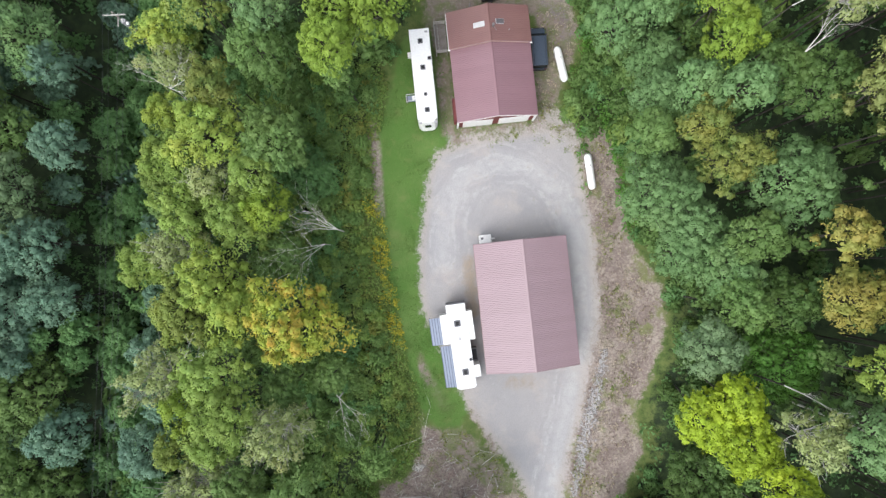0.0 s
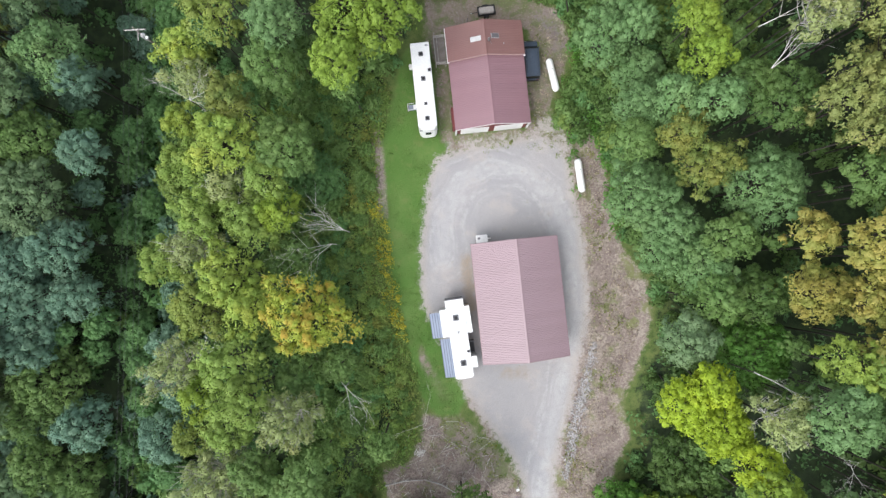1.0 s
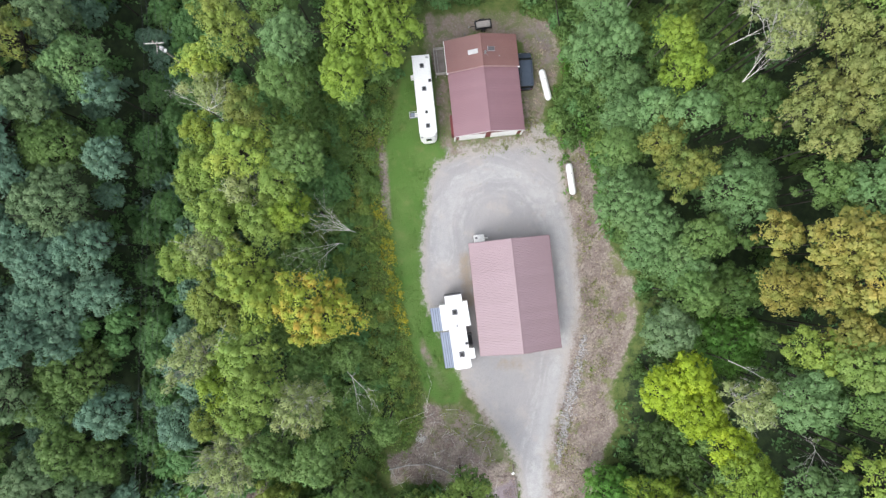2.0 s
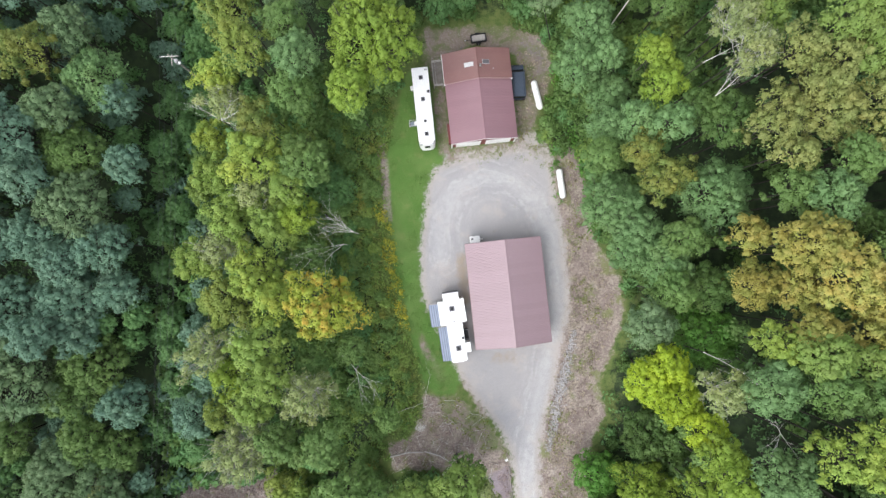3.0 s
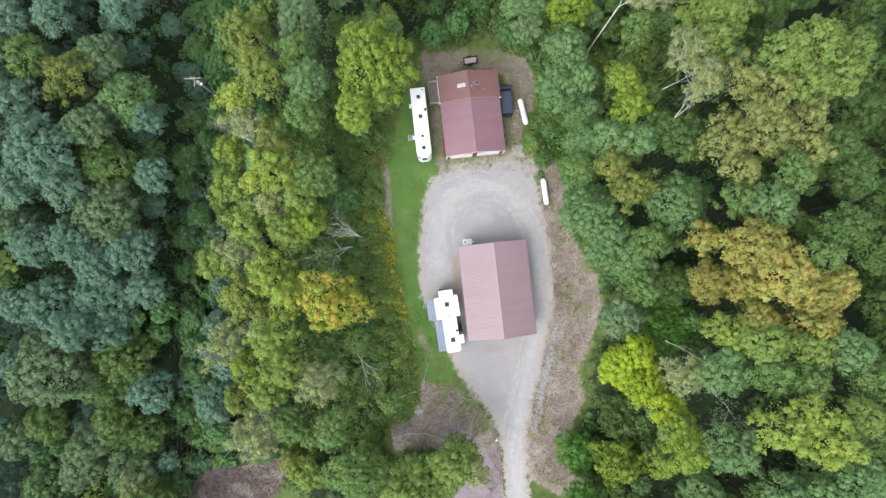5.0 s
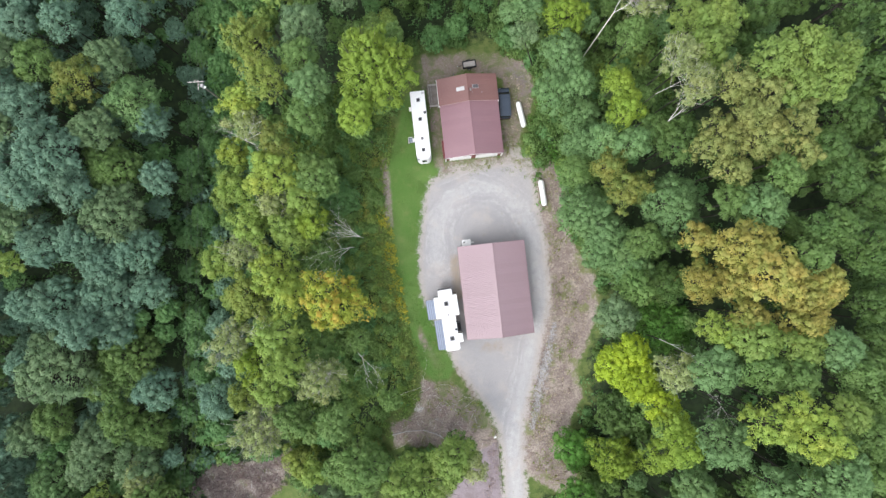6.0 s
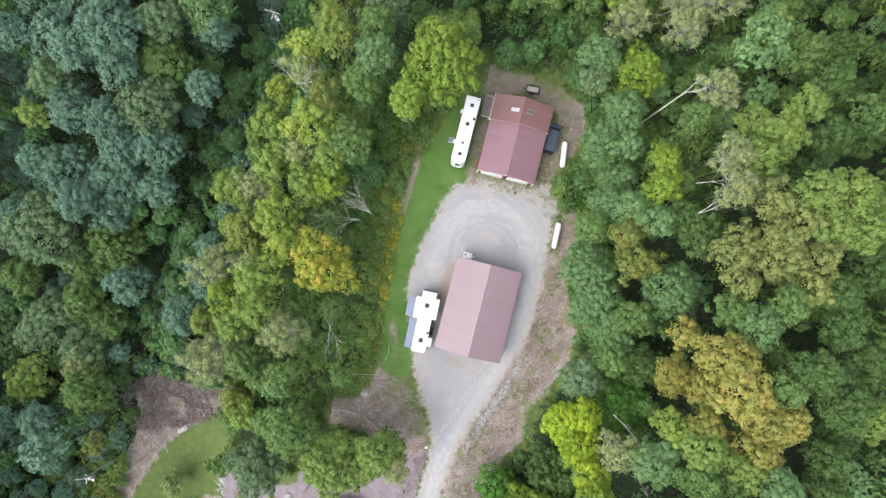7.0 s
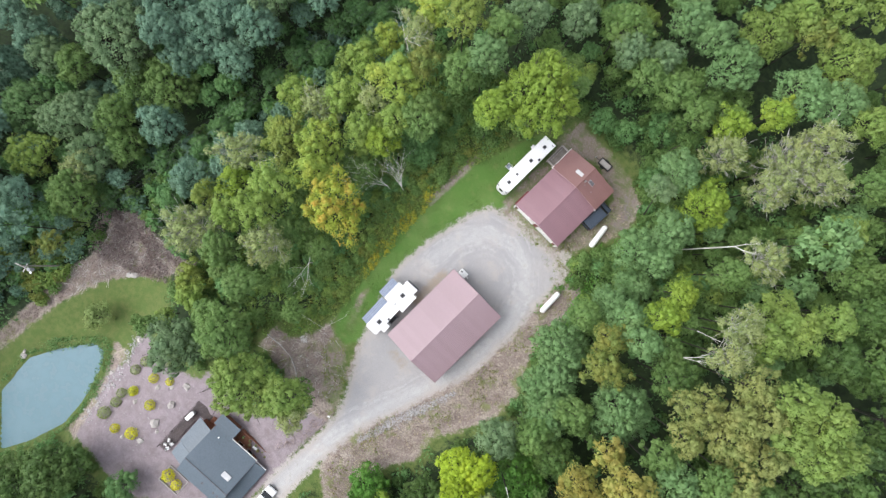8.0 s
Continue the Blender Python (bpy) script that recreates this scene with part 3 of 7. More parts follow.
# ---- the barn ----
def barn():
    b = thing("barn", pose(10.0, -6.2, 0), "long barn with a faded red ribbed metal roof", "barn")
    xl, xr, xm, y0, y1, ze, zr = -5.8, 5.85, 0.1, -8.05, 8.05, 3.75, 5.6
    part("wall", siding(xl + 0.35, xl + 0.5, y0 + 0.35, y1 - 0.35, -0.1, ze - 0.06), M_TAN_WALL, b, "tan ribbed metal side wall")
    part("wall", siding(xr - 0.5, xr - 0.35, y0 + 0.35, y1 - 0.35, -0.1, ze - 0.06), M_TAN_WALL, b, "tan ribbed metal side wall")
    for y in (y0 + 0.35, y1 - 0.35):
        part("gable_wall", gable(xl + 0.5, xm, xr - 0.5, -0.1, ze - 0.05, zr - 0.2, y), M_TAN_WALL, b, "tan metal gable wall")
    sheet_roof(b, "roof_slope", (xl, ze), (xm - 0.02, zr), y0, y1, 18, M_BARN, "faded red metal roof slope")
    sheet_roof(b, "roof_slope", (xr, ze), (xm + 0.02, zr), y0, y1, 18, M_BARN, "faded red metal roof slope")
    part("ridge_cap", prism([(xm - 0.2, zr - 0.02), (xm, zr + 0.06), (xm + 0.2, zr - 0.02), (xm, zr + 0.03)], y0 - 0.02, y1 + 0.02), M_BARN, b)
    for y, s in ((y0, -1), (y1, 1)):
        for xe in (xl, xr):
            part("rake_trim", rod((xe, y, ze - 0.02), (xm, y, zr - 0.02), 0.05, None, 4), M_BARN, b)
    for x in (xl, xr):
        part("fascia", box(x - 0.02, x + 0.02, y0, y1, ze - 0.16, ze - 0.02), M_RED_WALL, b)
    door = part("barn_door", box(-3.9, -0.6, y0 + 0.2, y0 + 0.26, 0, 3.2, 0.01), M_WHITE, b, "white sliding door")
    part("door_rail", box(-4.1, 3.2, y0 + 0.14, y0 + 0.2, 3.22, 3.34), M_STEEL, door)
    part("barn_door", box(1.4, 2.4, y1 - 0.26, y1 - 0.2, 0, 2.1, 0.01), M_WHITE, b, "white side door")
    part("light_fixture", box(1.5, 1.75, y1 + 0.02, y1 + 0.22, 3.9, 4.05, 0.02), M_LIGHT_GREY, b)
    part("flue_pipe", rod((3.3, y0 - 0.12, 2.0), (3.3, y0 - 0.12, 3.9), 0.07), M_STEEL, b)


barn()


# ---- the garage with the house behind it ----
def garage_house():
    b = thing("house", pose(9.0, 24.0, 0), "house and double garage under red metal roofs", "house")
    xl, xr, xm = -5.15, 5.2, 0.05
    y0, ym, y1 = -6.5, 2.95, 7.4
    # garage half
    sheet_roof(b, "garage_roof", (xl, 3.0), (xm - 0.02, 4.5), y0, ym, 10, M_GARAGE, "red ribbed metal garage roof slope")
    sheet_roof(b, "garage_roof", (xr, 3.0), (xm + 0.02, 4.5), y0, ym, 10, M_GARAGE, "red ribbed metal garage roof slope")
    part("ridge_cap", prism([(xm - 0.18, 4.48), (xm, 4.56), (xm + 0.18, 4.48), (xm, 4.52)], y0 - 0.02, ym), M_GARAGE, b)
    part("garage_wall", siding(xl + 0.3, xl + 0.45, y0 + 0.3, ym, -0.1, 2.92), M_RED_WALL, b)
    part("garage_wall", siding(xr - 0.45, xr - 0.3, y0 + 0.3, ym, -0.1, 2.92), M_RED_WALL, b)
    part("gable_wall", gable(xl + 0.45, xm, xr - 0.45, -0.1, 2.95, 4.32, y0 + 0.3), M_RED_WALL, b, "dark red gable wall over the garage doors")
    for x0, x1 in ((-4.35, -0.45), (0.35, 4.3)):
        d = thing("garage_door", pose(0, 0, 0), "", "")
        d.parent = b
        tagged(d, "white sectional garage door")
        del d["label"]
        for k in range(4):
            part("door_section", box(x0, x1, y0 + 0.13, y0 + 0.2, 0.02 + k * 0.61, 0.61 + k * 0.61, 0.015), M_WHITE, d)
        part("door_handle", box((x0 + x1) / 2 - 0.1, (x0 + x1) / 2 + 0.1, y0 + 0.1, y0 + 0.13, 0.4, 0.44), M_GREY, d)
    for xe, z in ((xl, 3.0), (xr, 3.0)):
        part("rake_board", prism([(xe, z - 0.22), (xe, z - 0.02), (xm, 4.48), (xm, 4.28)], y0 - 0.03, y0 + 0.03), M_WHITE, b, "white painted rake board")
    for x in (xl + 0.15, xr - 0.15):
        part("corner_post", box(x - 0.12, x + 0.12, y0 + 0.05, y0 + 0.25, 0, 2.9, 0.02), M_WHITE, b, "white corner board")
    # house half, a little higher
    hx0, hx1, hm = -5.25, 5.2, -0.05
    sheet_roof(b, "house_roof", (hx0, 3.65), (hm - 0.02, 5.15), ym - 0.25, y1, 5, M_HOUSE, "weathered brown-red metal house roof slope")
    sheet_roof(b, "house_roof", (hx1, 3.65), (hm + 0.02, 5.15), ym - 0.25, y1, 5, M_HOUSE, "weathered brown-red metal house roof slope")
    part("ridge_cap", prism([(hm - 0.2, 5.11), (hm, 5.22), (hm + 0.2, 5.11), (hm, 5.17)], ym - 0.27, y1 + 0.02), M_HOUSE, b)
    for y in (ym - 0.05, y1 - 0.3):
        part("gable_wall", gable(hx0 + 0.35, hm, hx1 - 0.35, -0.1, 3.6, 4.95, y), M_TAN_WALL, b)
    for x in (hx0 + 0.35, hx1 - 0.35):
        part("house_wall", siding(x - 0.07, x + 0.07, ym + 0.03, y1 - 0.38, -0.1, 3.58), M_TAN_WALL, b)
    for xe in (hx0, hx1):
        part("rake_trim", rod((xe, ym - 0.29, 3.63), (hm, ym - 0.29, 5.12), 0.04, None, 4), mat("pinkish trim", (0.42, 0.3, 0.3)), b, "pale pink rake trim")
        g = part("gutter", box(xe - 0.07, xe + 0.07, ym - 0.3, y1, 3.52, 3.65, 0.02), M_WHITE if xe < 0 else M_HOUSE, b)
        part("gutter_end", box(xe - 0.16 if xe > 0 else xe - 0.1, xe + 0.1 if xe > 0 else xe + 0.16, ym - 0.42, ym - 0.24, 3.5, 3.67, 0.02), M_WHITE, g)
    s = part("skylight", box(-0.72, 0.72, -0.33, 0.33, 0.0, 0.12, 0.03), M_SKYLIGHT, b, "white domed skylight")
    s.matrix_local = pose(-1.3, 4.95, 4.78, 0, -16.1, 0)
    s = part("roof_hatch", box(-0.5, 0.5, -0.28, 0.28, 0.0, 0.16, 0.03), M_GREY, b, "dark roof window")
    part("hatch_frame", box(-0.56, 0.56, -0.34, 0.34, -0.02, 0.09, 0.02), M_LIGHT_GREY, s)
    s.matrix_local = pose(1.3, 5.15, 4.76, 0, 15.9, 0)
    flue = part("flue_pipe", rod((0.35, 4.45, 4.8), (0.35, 4.45, 5.7), 0.11, None, 12), M_STEEL, b, "steel flue pipe")
    part("flue_cap", rod((0.35, 4.45, 5.72), (0.35, 4.45, 5.9), 0.19, 0.06, 12), M_STEEL, flue)
    part("flue_stay", rod((0.35, 4.45, 5.5), (0.8, 4.0, 4.9), 0.02), M_STEEL, flue)
    part("vent_pipe", rod((2.4, 4.1, 4.3), (2.4, 4.1, 4.75), 0.06), M_LIGHT_GREY, b)
    part("antenna_bracket", rod((-2.2, y1 + 0.05, 4.6), (-2.2, y1 + 0.05, 5.6), 0.05), M_GREY, b)
    win = part("window", box(hx0 + 0.2, hx0 + 0.27, 4.0, 5.1, 1.2, 2.3, 0.01), M_DARK_GLASS, b)
    part("window_frame", box(hx0 + 0.22, hx0 + 0.29, 3.92, 5.18, 1.12, 2.38), M_WHITE, win)
    part("lean_board", box(xl - 0.25, xl + 0.1, y0 + 0.6, y0 + 3.6, 0.0, 1.7, 0.03), M_RED_WALL, b, "dark red panels leaning on the wall")


garage_house()


def deck():
    d = thing("deck", pose(3.0, 29.4, 0), "weathered grey wooden deck with railings beside the house", "deck")
    for k in range(9):
        part("deck_board", box(-0.78 + k * 0.165, -0.63 + k * 0.165, -1.9, 1.9, 0.88, 0.93, 0.008), M_WOOD, d)
    for x, y in ((-0.78, -1.9), (-0.78, 0), (-0.78, 1.9), (0.62, -1.9), (0.62, 1.9)):
        part("post", box(x - 0.05, x + 0.05, y - 0.05, y + 0.05, 0, 1.85, 0.01), M_RAIL, d)
    for z in (1.2, 1.5, 1.83):
        part("rail", box(-0.82, -0.74, -1.9, 1.9, z - 0.04, z + 0.04, 0.01), M_RAIL, d)
        part("rail", box(-0.74, 0.62, -1.94, -1.86, z - 0.04, z + 0.04, 0.01), M_RAIL, d)
        part("rail", box(-0.74, 0.62, 1.86, 1.94, z - 0.04, z + 0.04, 0.01), M_RAIL, d)
    part("inner_rail", box(-0.42, -0.36, -1.8, 1.8, 1.4, 1.48, 0.01), M_RAIL, d)


deck()


# ---- travel trailers ----
def wheel(parent, x, y, r=0.36, wide=0.22):
    t = part("wheel", rod((x - wide / 2, y, r), (x + wide / 2, y, r), r, None, 18), M_BLACK, parent)
    part("rim", rod((x - wide / 2 - 0.01, y, r), (x + wide / 2 + 0.01, y, r), r * 0.55, None, 14), M_STEEL, t)


def roof_vent(parent, x, y, z, s, tall=0.16):
    v = part("roof_vent", box(x - s / 2, x + s / 2, y - s / 2, y + s / 2, z - 0.02, z + tall, 0.05), M_GREY, parent, "dark grey roof vent")
    part("vent_cover", box(x - s * 0.27, x + s * 0.27, y - s * 0.3, y + s * 0.3, z + tall, z + tall + 0.02, 0.01), M_BLACK, v)


def long_trailer():
    """Bus-like trailer; its rounded nose points to -y."""
    t = thing("travel_trailer", pose(0.17, 23.3, 0), "long white travel trailer parked on the grass", "trailer")
    w, y0, y1, z0, z1 = 1.28, -5.8, 6.5, 0.55, 3.6
    bm = bmesh.new()
    outline = [(-w, y1), (-w, y0 + 0.95), (-w + 0.1, y0 + 0.45), (-w + 0.42, y0 + 0.1), (-0.45, y0), (0.45, y0), (w - 0.42, y0 + 0.1), (w - 0.1, y0 + 0.45), (w, y0 + 0.95), (w, y1)]
    lo = [bm.verts.new((x, y, z0)) for x, y in outline]
    hi = [bm.verts.new((x, y + (0.35 if y < y0 + 0.9 else 0), z1)) for x, y in outline]
    bm.faces.new(lo[::-1])
    bm.faces.new(hi)
    for i in range(len(lo)):
        j = (i + 1) % len(lo)
        bm.faces.new((lo[i], lo[j], hi[j], hi[i]))
    bmesh.ops.recalc_face_normals(bm, faces=bm.faces[:])
    bmesh.ops.bevel(bm, geom=[e for e in bm.edges if all(v.co.z > 3 for v in e.verts)], offset=0.1, segments=3, affect='EDGES')
    part("body", bm, M_RV, t)
    for x, y in ((0.05, 4.87), (0.05, 1.5), (0.05, -3.92)):
        roof_vent(t, x, y, z1, 0.62)
    roof_vent(t, 0.98, 2.6, z1, 0.44)
    roof_vent(t, 0.05, -1.92, z1, 0.44)
    part("roof_pipe", rod((0.75, -2.0, z1), (0.75, -2.0, z1 + 0.15), 0.06), M_LIGHT_GREY, t)
    part("roof_antenna", box(0.7, 1.1, 5.9, 6.15, z1 + 0.0, z1 + 0.06, 0.02), M_LIGHT_GREY, t)
    part("roof_seam", box(-w + 0.12, w - 0.12, -5.15, -5.11, z1 - 0.01, z1 + 0.012), M_LIGHT_GREY, t)
    part("nose_window", box(-0.4, 0.4, y0 + 0.05, y0 + 0.22, 2.0, 2.6, 0.03), M_DARK_GLASS, t, "tinted front window")
    for x in (-0.95, 0.95):
        part("marker_light", box(x - 0.2, x + 0.2, y0 + 0.2, y0 + 0.42, 3.3, 3.44, 0.03), M_LIGHT_GREY, t)
    for y in (-3.0, 0.3, 4.2):
        wn = part("window", box(-w - 0.02, -w + 0.03, y - 0.55, y + 0.55, 1.7, 2.5, 0.02), M_DARK_GLASS, t)
        wn2 = part("window", box(w - 0.03, w + 0.02, y - 0.55, y + 0.55, 1.7, 2.5, 0.02), M_DARK_GLASS, t)
        part("window_frame", box(-w - 0.012, -w + 0.01, y - 0.62, y + 0.62, 1.63, 2.57, 0.02), M_LIGHT_GREY, wn)
        part("window_frame", box(w - 0.01, w + 0.012, y - 0.62, y + 0.62, 1.63, 2.57, 0.02), M_LIGHT_GREY, wn2)
    door = part("door", box(-w - 0.03, -w + 0.02, -1.7, -1.0, 0.75, 2.7, 0.02), M_RV_SIDE, t)
    part("door_handle", box(-w - 0.07, -w - 0.03, -1.64, -1.52, 1.6, 1.66), M_GREY, door)
    st = part("entry_step", box(-2.35, -1.3, -1.75, -0.95, 0.62, 0.68, 0.01), M_AWNING, t, "grey folding entry step")
    part("step_tread", box(-2.6, -2.3, -1.75, -0.95, 0.3, 0.35, 0.01), M_GREY, st)
    for y in (-1.78, -0.92):
        part("step_rail", rod((-2.5, y, 0.3), (-2.5, y, 1.15), 0.03), M_WHITE, st)
        part("step_rail", rod((-2.5, y, 1.15), (-1.32, y, 1.25), 0.03), M_WHITE, st)
    part("step_rail", rod((-2.5, -1.78, 1.1), (-2.5, -0.92, 1.1), 0.03), M_WHITE, st)
    part("step_mat", box(-1.75, -1.35, -1.6, -1.0, 0.69, 0.73, 0.01), M_WHITE, st)
    part("side_box", box(-1.75, -1.28, 3.75, 4.4, 1.2, 1.7, 0.03), M_WHITE, t, "white box on the side wall")
    for y in (1.0, 1.9):
        for x in (-1.1, 1.1):
            wheel(t, x, y)
    for x in (-1.0, 1.0):
        part("jack", rod((x, -4.8, 0), (x, -4.8, 0.6), 0.05), M_STEEL, t)
    part("chassis", box(-0.9, 0.9, -5.6, 6.2, 0.4, 0.56), M_GREY, t)


long_trailer()


def awning_slats(parent, x0, x1, y0, y1, z_in, z_out, name):
    """Ribbed cover that falls from the trailer's side (x1) outwards."""
    a = part(name, prism([(x0, z_out), (x1, z_in), (x1, z_in - 0.04), (x0, z_out - 0.04)], y0, y1), M_AWNING, parent, "slate blue ribbed awning")
    n = 4
    for k in range(n + 1):
        x = x0 + (x1 - x0) * k / n
        z = z_out + (z_in - z_out) * k / n
        part("awning_rib", box(x - 0.035, x + 0.035, y0, y1, z - 0.01, z + 0.03, 0.01), M_AWNING_DARK, a)
    for y in (y0 + 0.05, y1 - 0.05):
        part("awning_leg", rod((x0 + 0.05, y, 0), (x0 + 0.05, y, z_out), 0.03), M_LIGHT_GREY, a)


def slide_camper():
    t = thing("camper", pose(1.4, -10.7, 0, 0, 0, 2.4), "white slide-out camper with blue awnings beside the barn", "camper")
    w, y0, y1, z0, z1 = 1.22, -5.25, 5.4, 0.55, 3.45
    bm = prism([(-w, z0), (w, z0), (w, z1 - 0.05), (0, z1), (-w, z1 - 0.05)], y0, y1)
    bmesh.ops.bevel(bm, geom=[e for e in bm.edges if sum(v.co.y for v in e.verts) / 2 < y0 + 0.1], offset=0.22, segments=3, affect='EDGES')
    part("body", bm, M_RV, t)
    part("rear_cap", box(-w + 0.05, w + 0.05, y1, y1 + 0.16, 0.8, z1 - 0.2, 0.03), M_GREY, t, "dark rear ladder rack")
    for x0, x1, ya, yb in ((-2.12, -w, 0.55, 4.25), (w, 1.95, 0.75, 4.35), (w, 1.98, -3.95, -2.45)):
        s = part("slide_out", box(x0, x1, ya, yb, 1.0, z1 - 0.22, 0.04), M_RV, t, "white slide-out room")
        part("slide_trim", box(x0 - 0.015 if x0 < 0 else x1 - 0.02, x0 + 0.02 if x0 < 0 else x1 + 0.015, ya + 0.3, yb - 0.3, 1.5, 2.4, 0.01), M_DARK_GLASS, s)
    awning_slats(t, -3.5, -2.12, 0.55, 3.95, 3.1, 2.6, "awning")
    awning_slats(t, -2.55, -w, -4.9, 0.3, 3.1, 2.5, "awning")
    roof_vent(t, -0.05, 3.0, z1 - 0.02, 0.8)
    roof_vent(t, 0.1, -3.1, z1 - 0.02, 0.8)
    roof_vent(t, 0.98, -1.65, z1 - 0.08, 0.4)
    ant = part("roof_antenna", box(-0.12, 0.12, 0.85, 1.15, z1 - 0.02, z1 + 0.08, 0.03), M_LIGHT_GREY, t)
    part("antenna_arm", rod((-0.3, 0.75, z1 + 0.1), (0.3, 1.3, z1 + 0.1), 0.03), M_LIGHT_GREY, ant)
    part("antenna_arm", rod((0.25, 0.7, z1 + 0.1), (-0.15, 1.3, z1 + 0.1), 0.03), M_LIGHT_GREY, ant)
    part("ladder_rail", rod((-w + 0.3, -1.2, z1 + 0.02), (-w + 0.3, -0.4, z1 + 0.02), 0.03), M_LIGHT_GREY, t)
    part("front_window", box(-0.75, 0.75, y0 - 0.01, y0 + 0.2, 2.2, 2.85, 0.03), M_DARK_GLASS, t)
    for x in (-0.7, 0.7):
        part("marker_light", box(x - 0.14, x + 0.14, y0 + 0.0, y0 + 0.14, 3.12, 3.2, 0.02), M_GREY, t)
    eq = part("side_machine", box(w + 0.02, w + 0.75, -2.3, -0.6, 0.4, 1.5, 0.05), M_GREY, t, "dark machine on the side")
    part("machine_grille", box(w + 0.1, w + 0.65, -2.1, -0.8, 1.5, 1.53), M_BLACK, eq)
    for y in (-0.6, 0.3):
        for x in (-1.05, 1.05):
            wheel(t, x, y)
    for x, y in ((-0.9, -4.6), (0.9, -4.6), (-0.9, 4.6), (0.9, 4.6)):
        part("jack", rod((x, y, 0), (x, y, 0.6), 0.05), M_STEEL, t)
    part("chassis", box(-0.9, 0.9, -4.9, 5.0, 0.4, 0.56), M_GREY, t)
    part("hitch", rod((0, -4.9, 0.5), (0, -5.9, 0.5), 0.06), M_GREY, t)


slide_camper()


# ---- vehicles ----
def car(name, m, label, paint, roof_from, roof_to, y_front, y_back, wide=0.95, high=1.75, pickup=False):
    """Front towards +y."""
    c = thing(name, m, label, "car" if not pickup else "pickup truck")
    side = [(y_back, 0.45), (y_back - 0.02, 0.95), (y_back + 0.05, 1.05), (y_front - 0.25, 1.0), (y_front, 0.8), (y_front, 0.45)]
    bm = bmesh.new()
    a = [bm.verts.new((-wide, y, z)) for y, z in side]
    b = [bm.verts.new((wide, y, z)) for y, z in side]
    bm.faces.new(a)
    bm.faces.new(b[::-1])
    for i in range(len(side)):
        j = (i + 1) % len(side)
        bm.faces.new((a[i], b[i], b[j], a[j]))
    bmesh.ops.recalc_face_normals(bm, faces=bm.faces[:])
    bmesh.ops.bevel(bm, geom=bm.edges[:], offset=0.07, segments=2, affect='EDGES')
    body = part("body", bm, paint, c)
    bm = bmesh.new()
    lo = [bm.verts.new(p) for p in ((-wide + 0.06, roof_from - 0.12, 1.0), (wide - 0.06, roof_from - 0.12, 1.0), (wide - 0.06, roof_to + 0.75, 1.0), (-wide + 0.06, roof_to + 0.75, 1.0))]
    hi = [bm.verts.new(p) for p in ((-wide + 0.04, roof_from, high - 0.08), (wide - 0.04, roof_from, high - 0.08), (wide - 0.04, roof_to, high - 0.08), (-wide + 0.04, roof_to, high - 0.08))]
    bm.faces.new(hi)
    for i in range(4):
        bm.faces.new((lo[i], lo[(i + 1) % 4], hi[(i + 1) % 4], hi[i]))
    part("window", bm, M_DARK_GLASS, c, "tinted windows")
    roof = part("roof", box(-wide + 0.02, wide - 0.02, roof_from - 0.06, roof_to + 0.1, high - 0.12, high, 0.05), paint, c)
    for x in (-wide + 0.24, wide - 0.24):
        part("roof_rail", rod((x, roof_from + 0.2, high + 0.03), (x, roof_to - 0.2, high + 0.03), 0.02, None, 6), M_BLACK, roof)
    for x in (-wide - 0.1, wide + 0.1):
        part("mirror", box(x - 0.09, x + 0.09, roof_to + 0.4, roof_to + 0.55, 1.05, 1.25, 0.03), paint, c)
    for y in (y_front - 0.85, y_back + 0.95):
        for x in (-wide + 0.1, wide - 0.1):
            wheel(c, x, y, 0.35, 0.24)
    for x in (-0.6, 0.6):
        part("headlight", box(x - 0.17, x + 0.17, y_front - 0.04, y_front + 0.02, 0.68, 0.82, 0.02), M_LIGHT_GREY, c)
        part("tail_light", box(x - 0.12 + 0.15 * (1 if x > 0 else -1), x + 0.12 + 0.15 * (1 if x > 0 else -1), y_back - 0.04, y_back + 0.02, 0.75, 0.98, 0.02), M_RED_WALL, c)
    part("bumper", box(-wide + 0.05, wide - 0.05, y_back - 0.1, y_back + 0.02, 0.42, 0.62, 0.04), M_BLACK, c)
    part("bumper", box(-wide + 0.05, wide - 0.05, y_front - 0.02, y_front + 0.1, 0.42, 0.62, 0.04), M_BLACK, c)
    if pickup:
        bed = part("cargo_bed", box(-wide + 0.12, wide - 0.12, y_back + 0.1, roof_from - 0.25, 1.0, 1.08, 0.02), M_GREY, c)
        part("tailgate", box(-wide + 0.1, wide - 0.1, y_back, y_back + 0.06, 0.6, 1.12, 0.02), paint, bed)
    else:
        part("wiper", rod((-0.4, roof_to + 0.68, 1.06), (0.1, roof_to + 0.6, 1.12), 0.015, None, 5), M_BLACK, c)
    return c


car("van", pose(15.6, 26.85, 0, 0, 0, -2.5), "dark blue van parked under the eave of the house", M_NAVY, -2.55, 1.2, 2.75, -2.75, 1.0, 1.85)
car("pickup_truck", pose(9.6, -51.2, land_at(9.6, -51.2), 0, 0, 4), "white pickup truck parked on the gravel drive", M_WHITE, -0.4, 0.9, 2.7, -2.8, 0.98, 1.8, True)


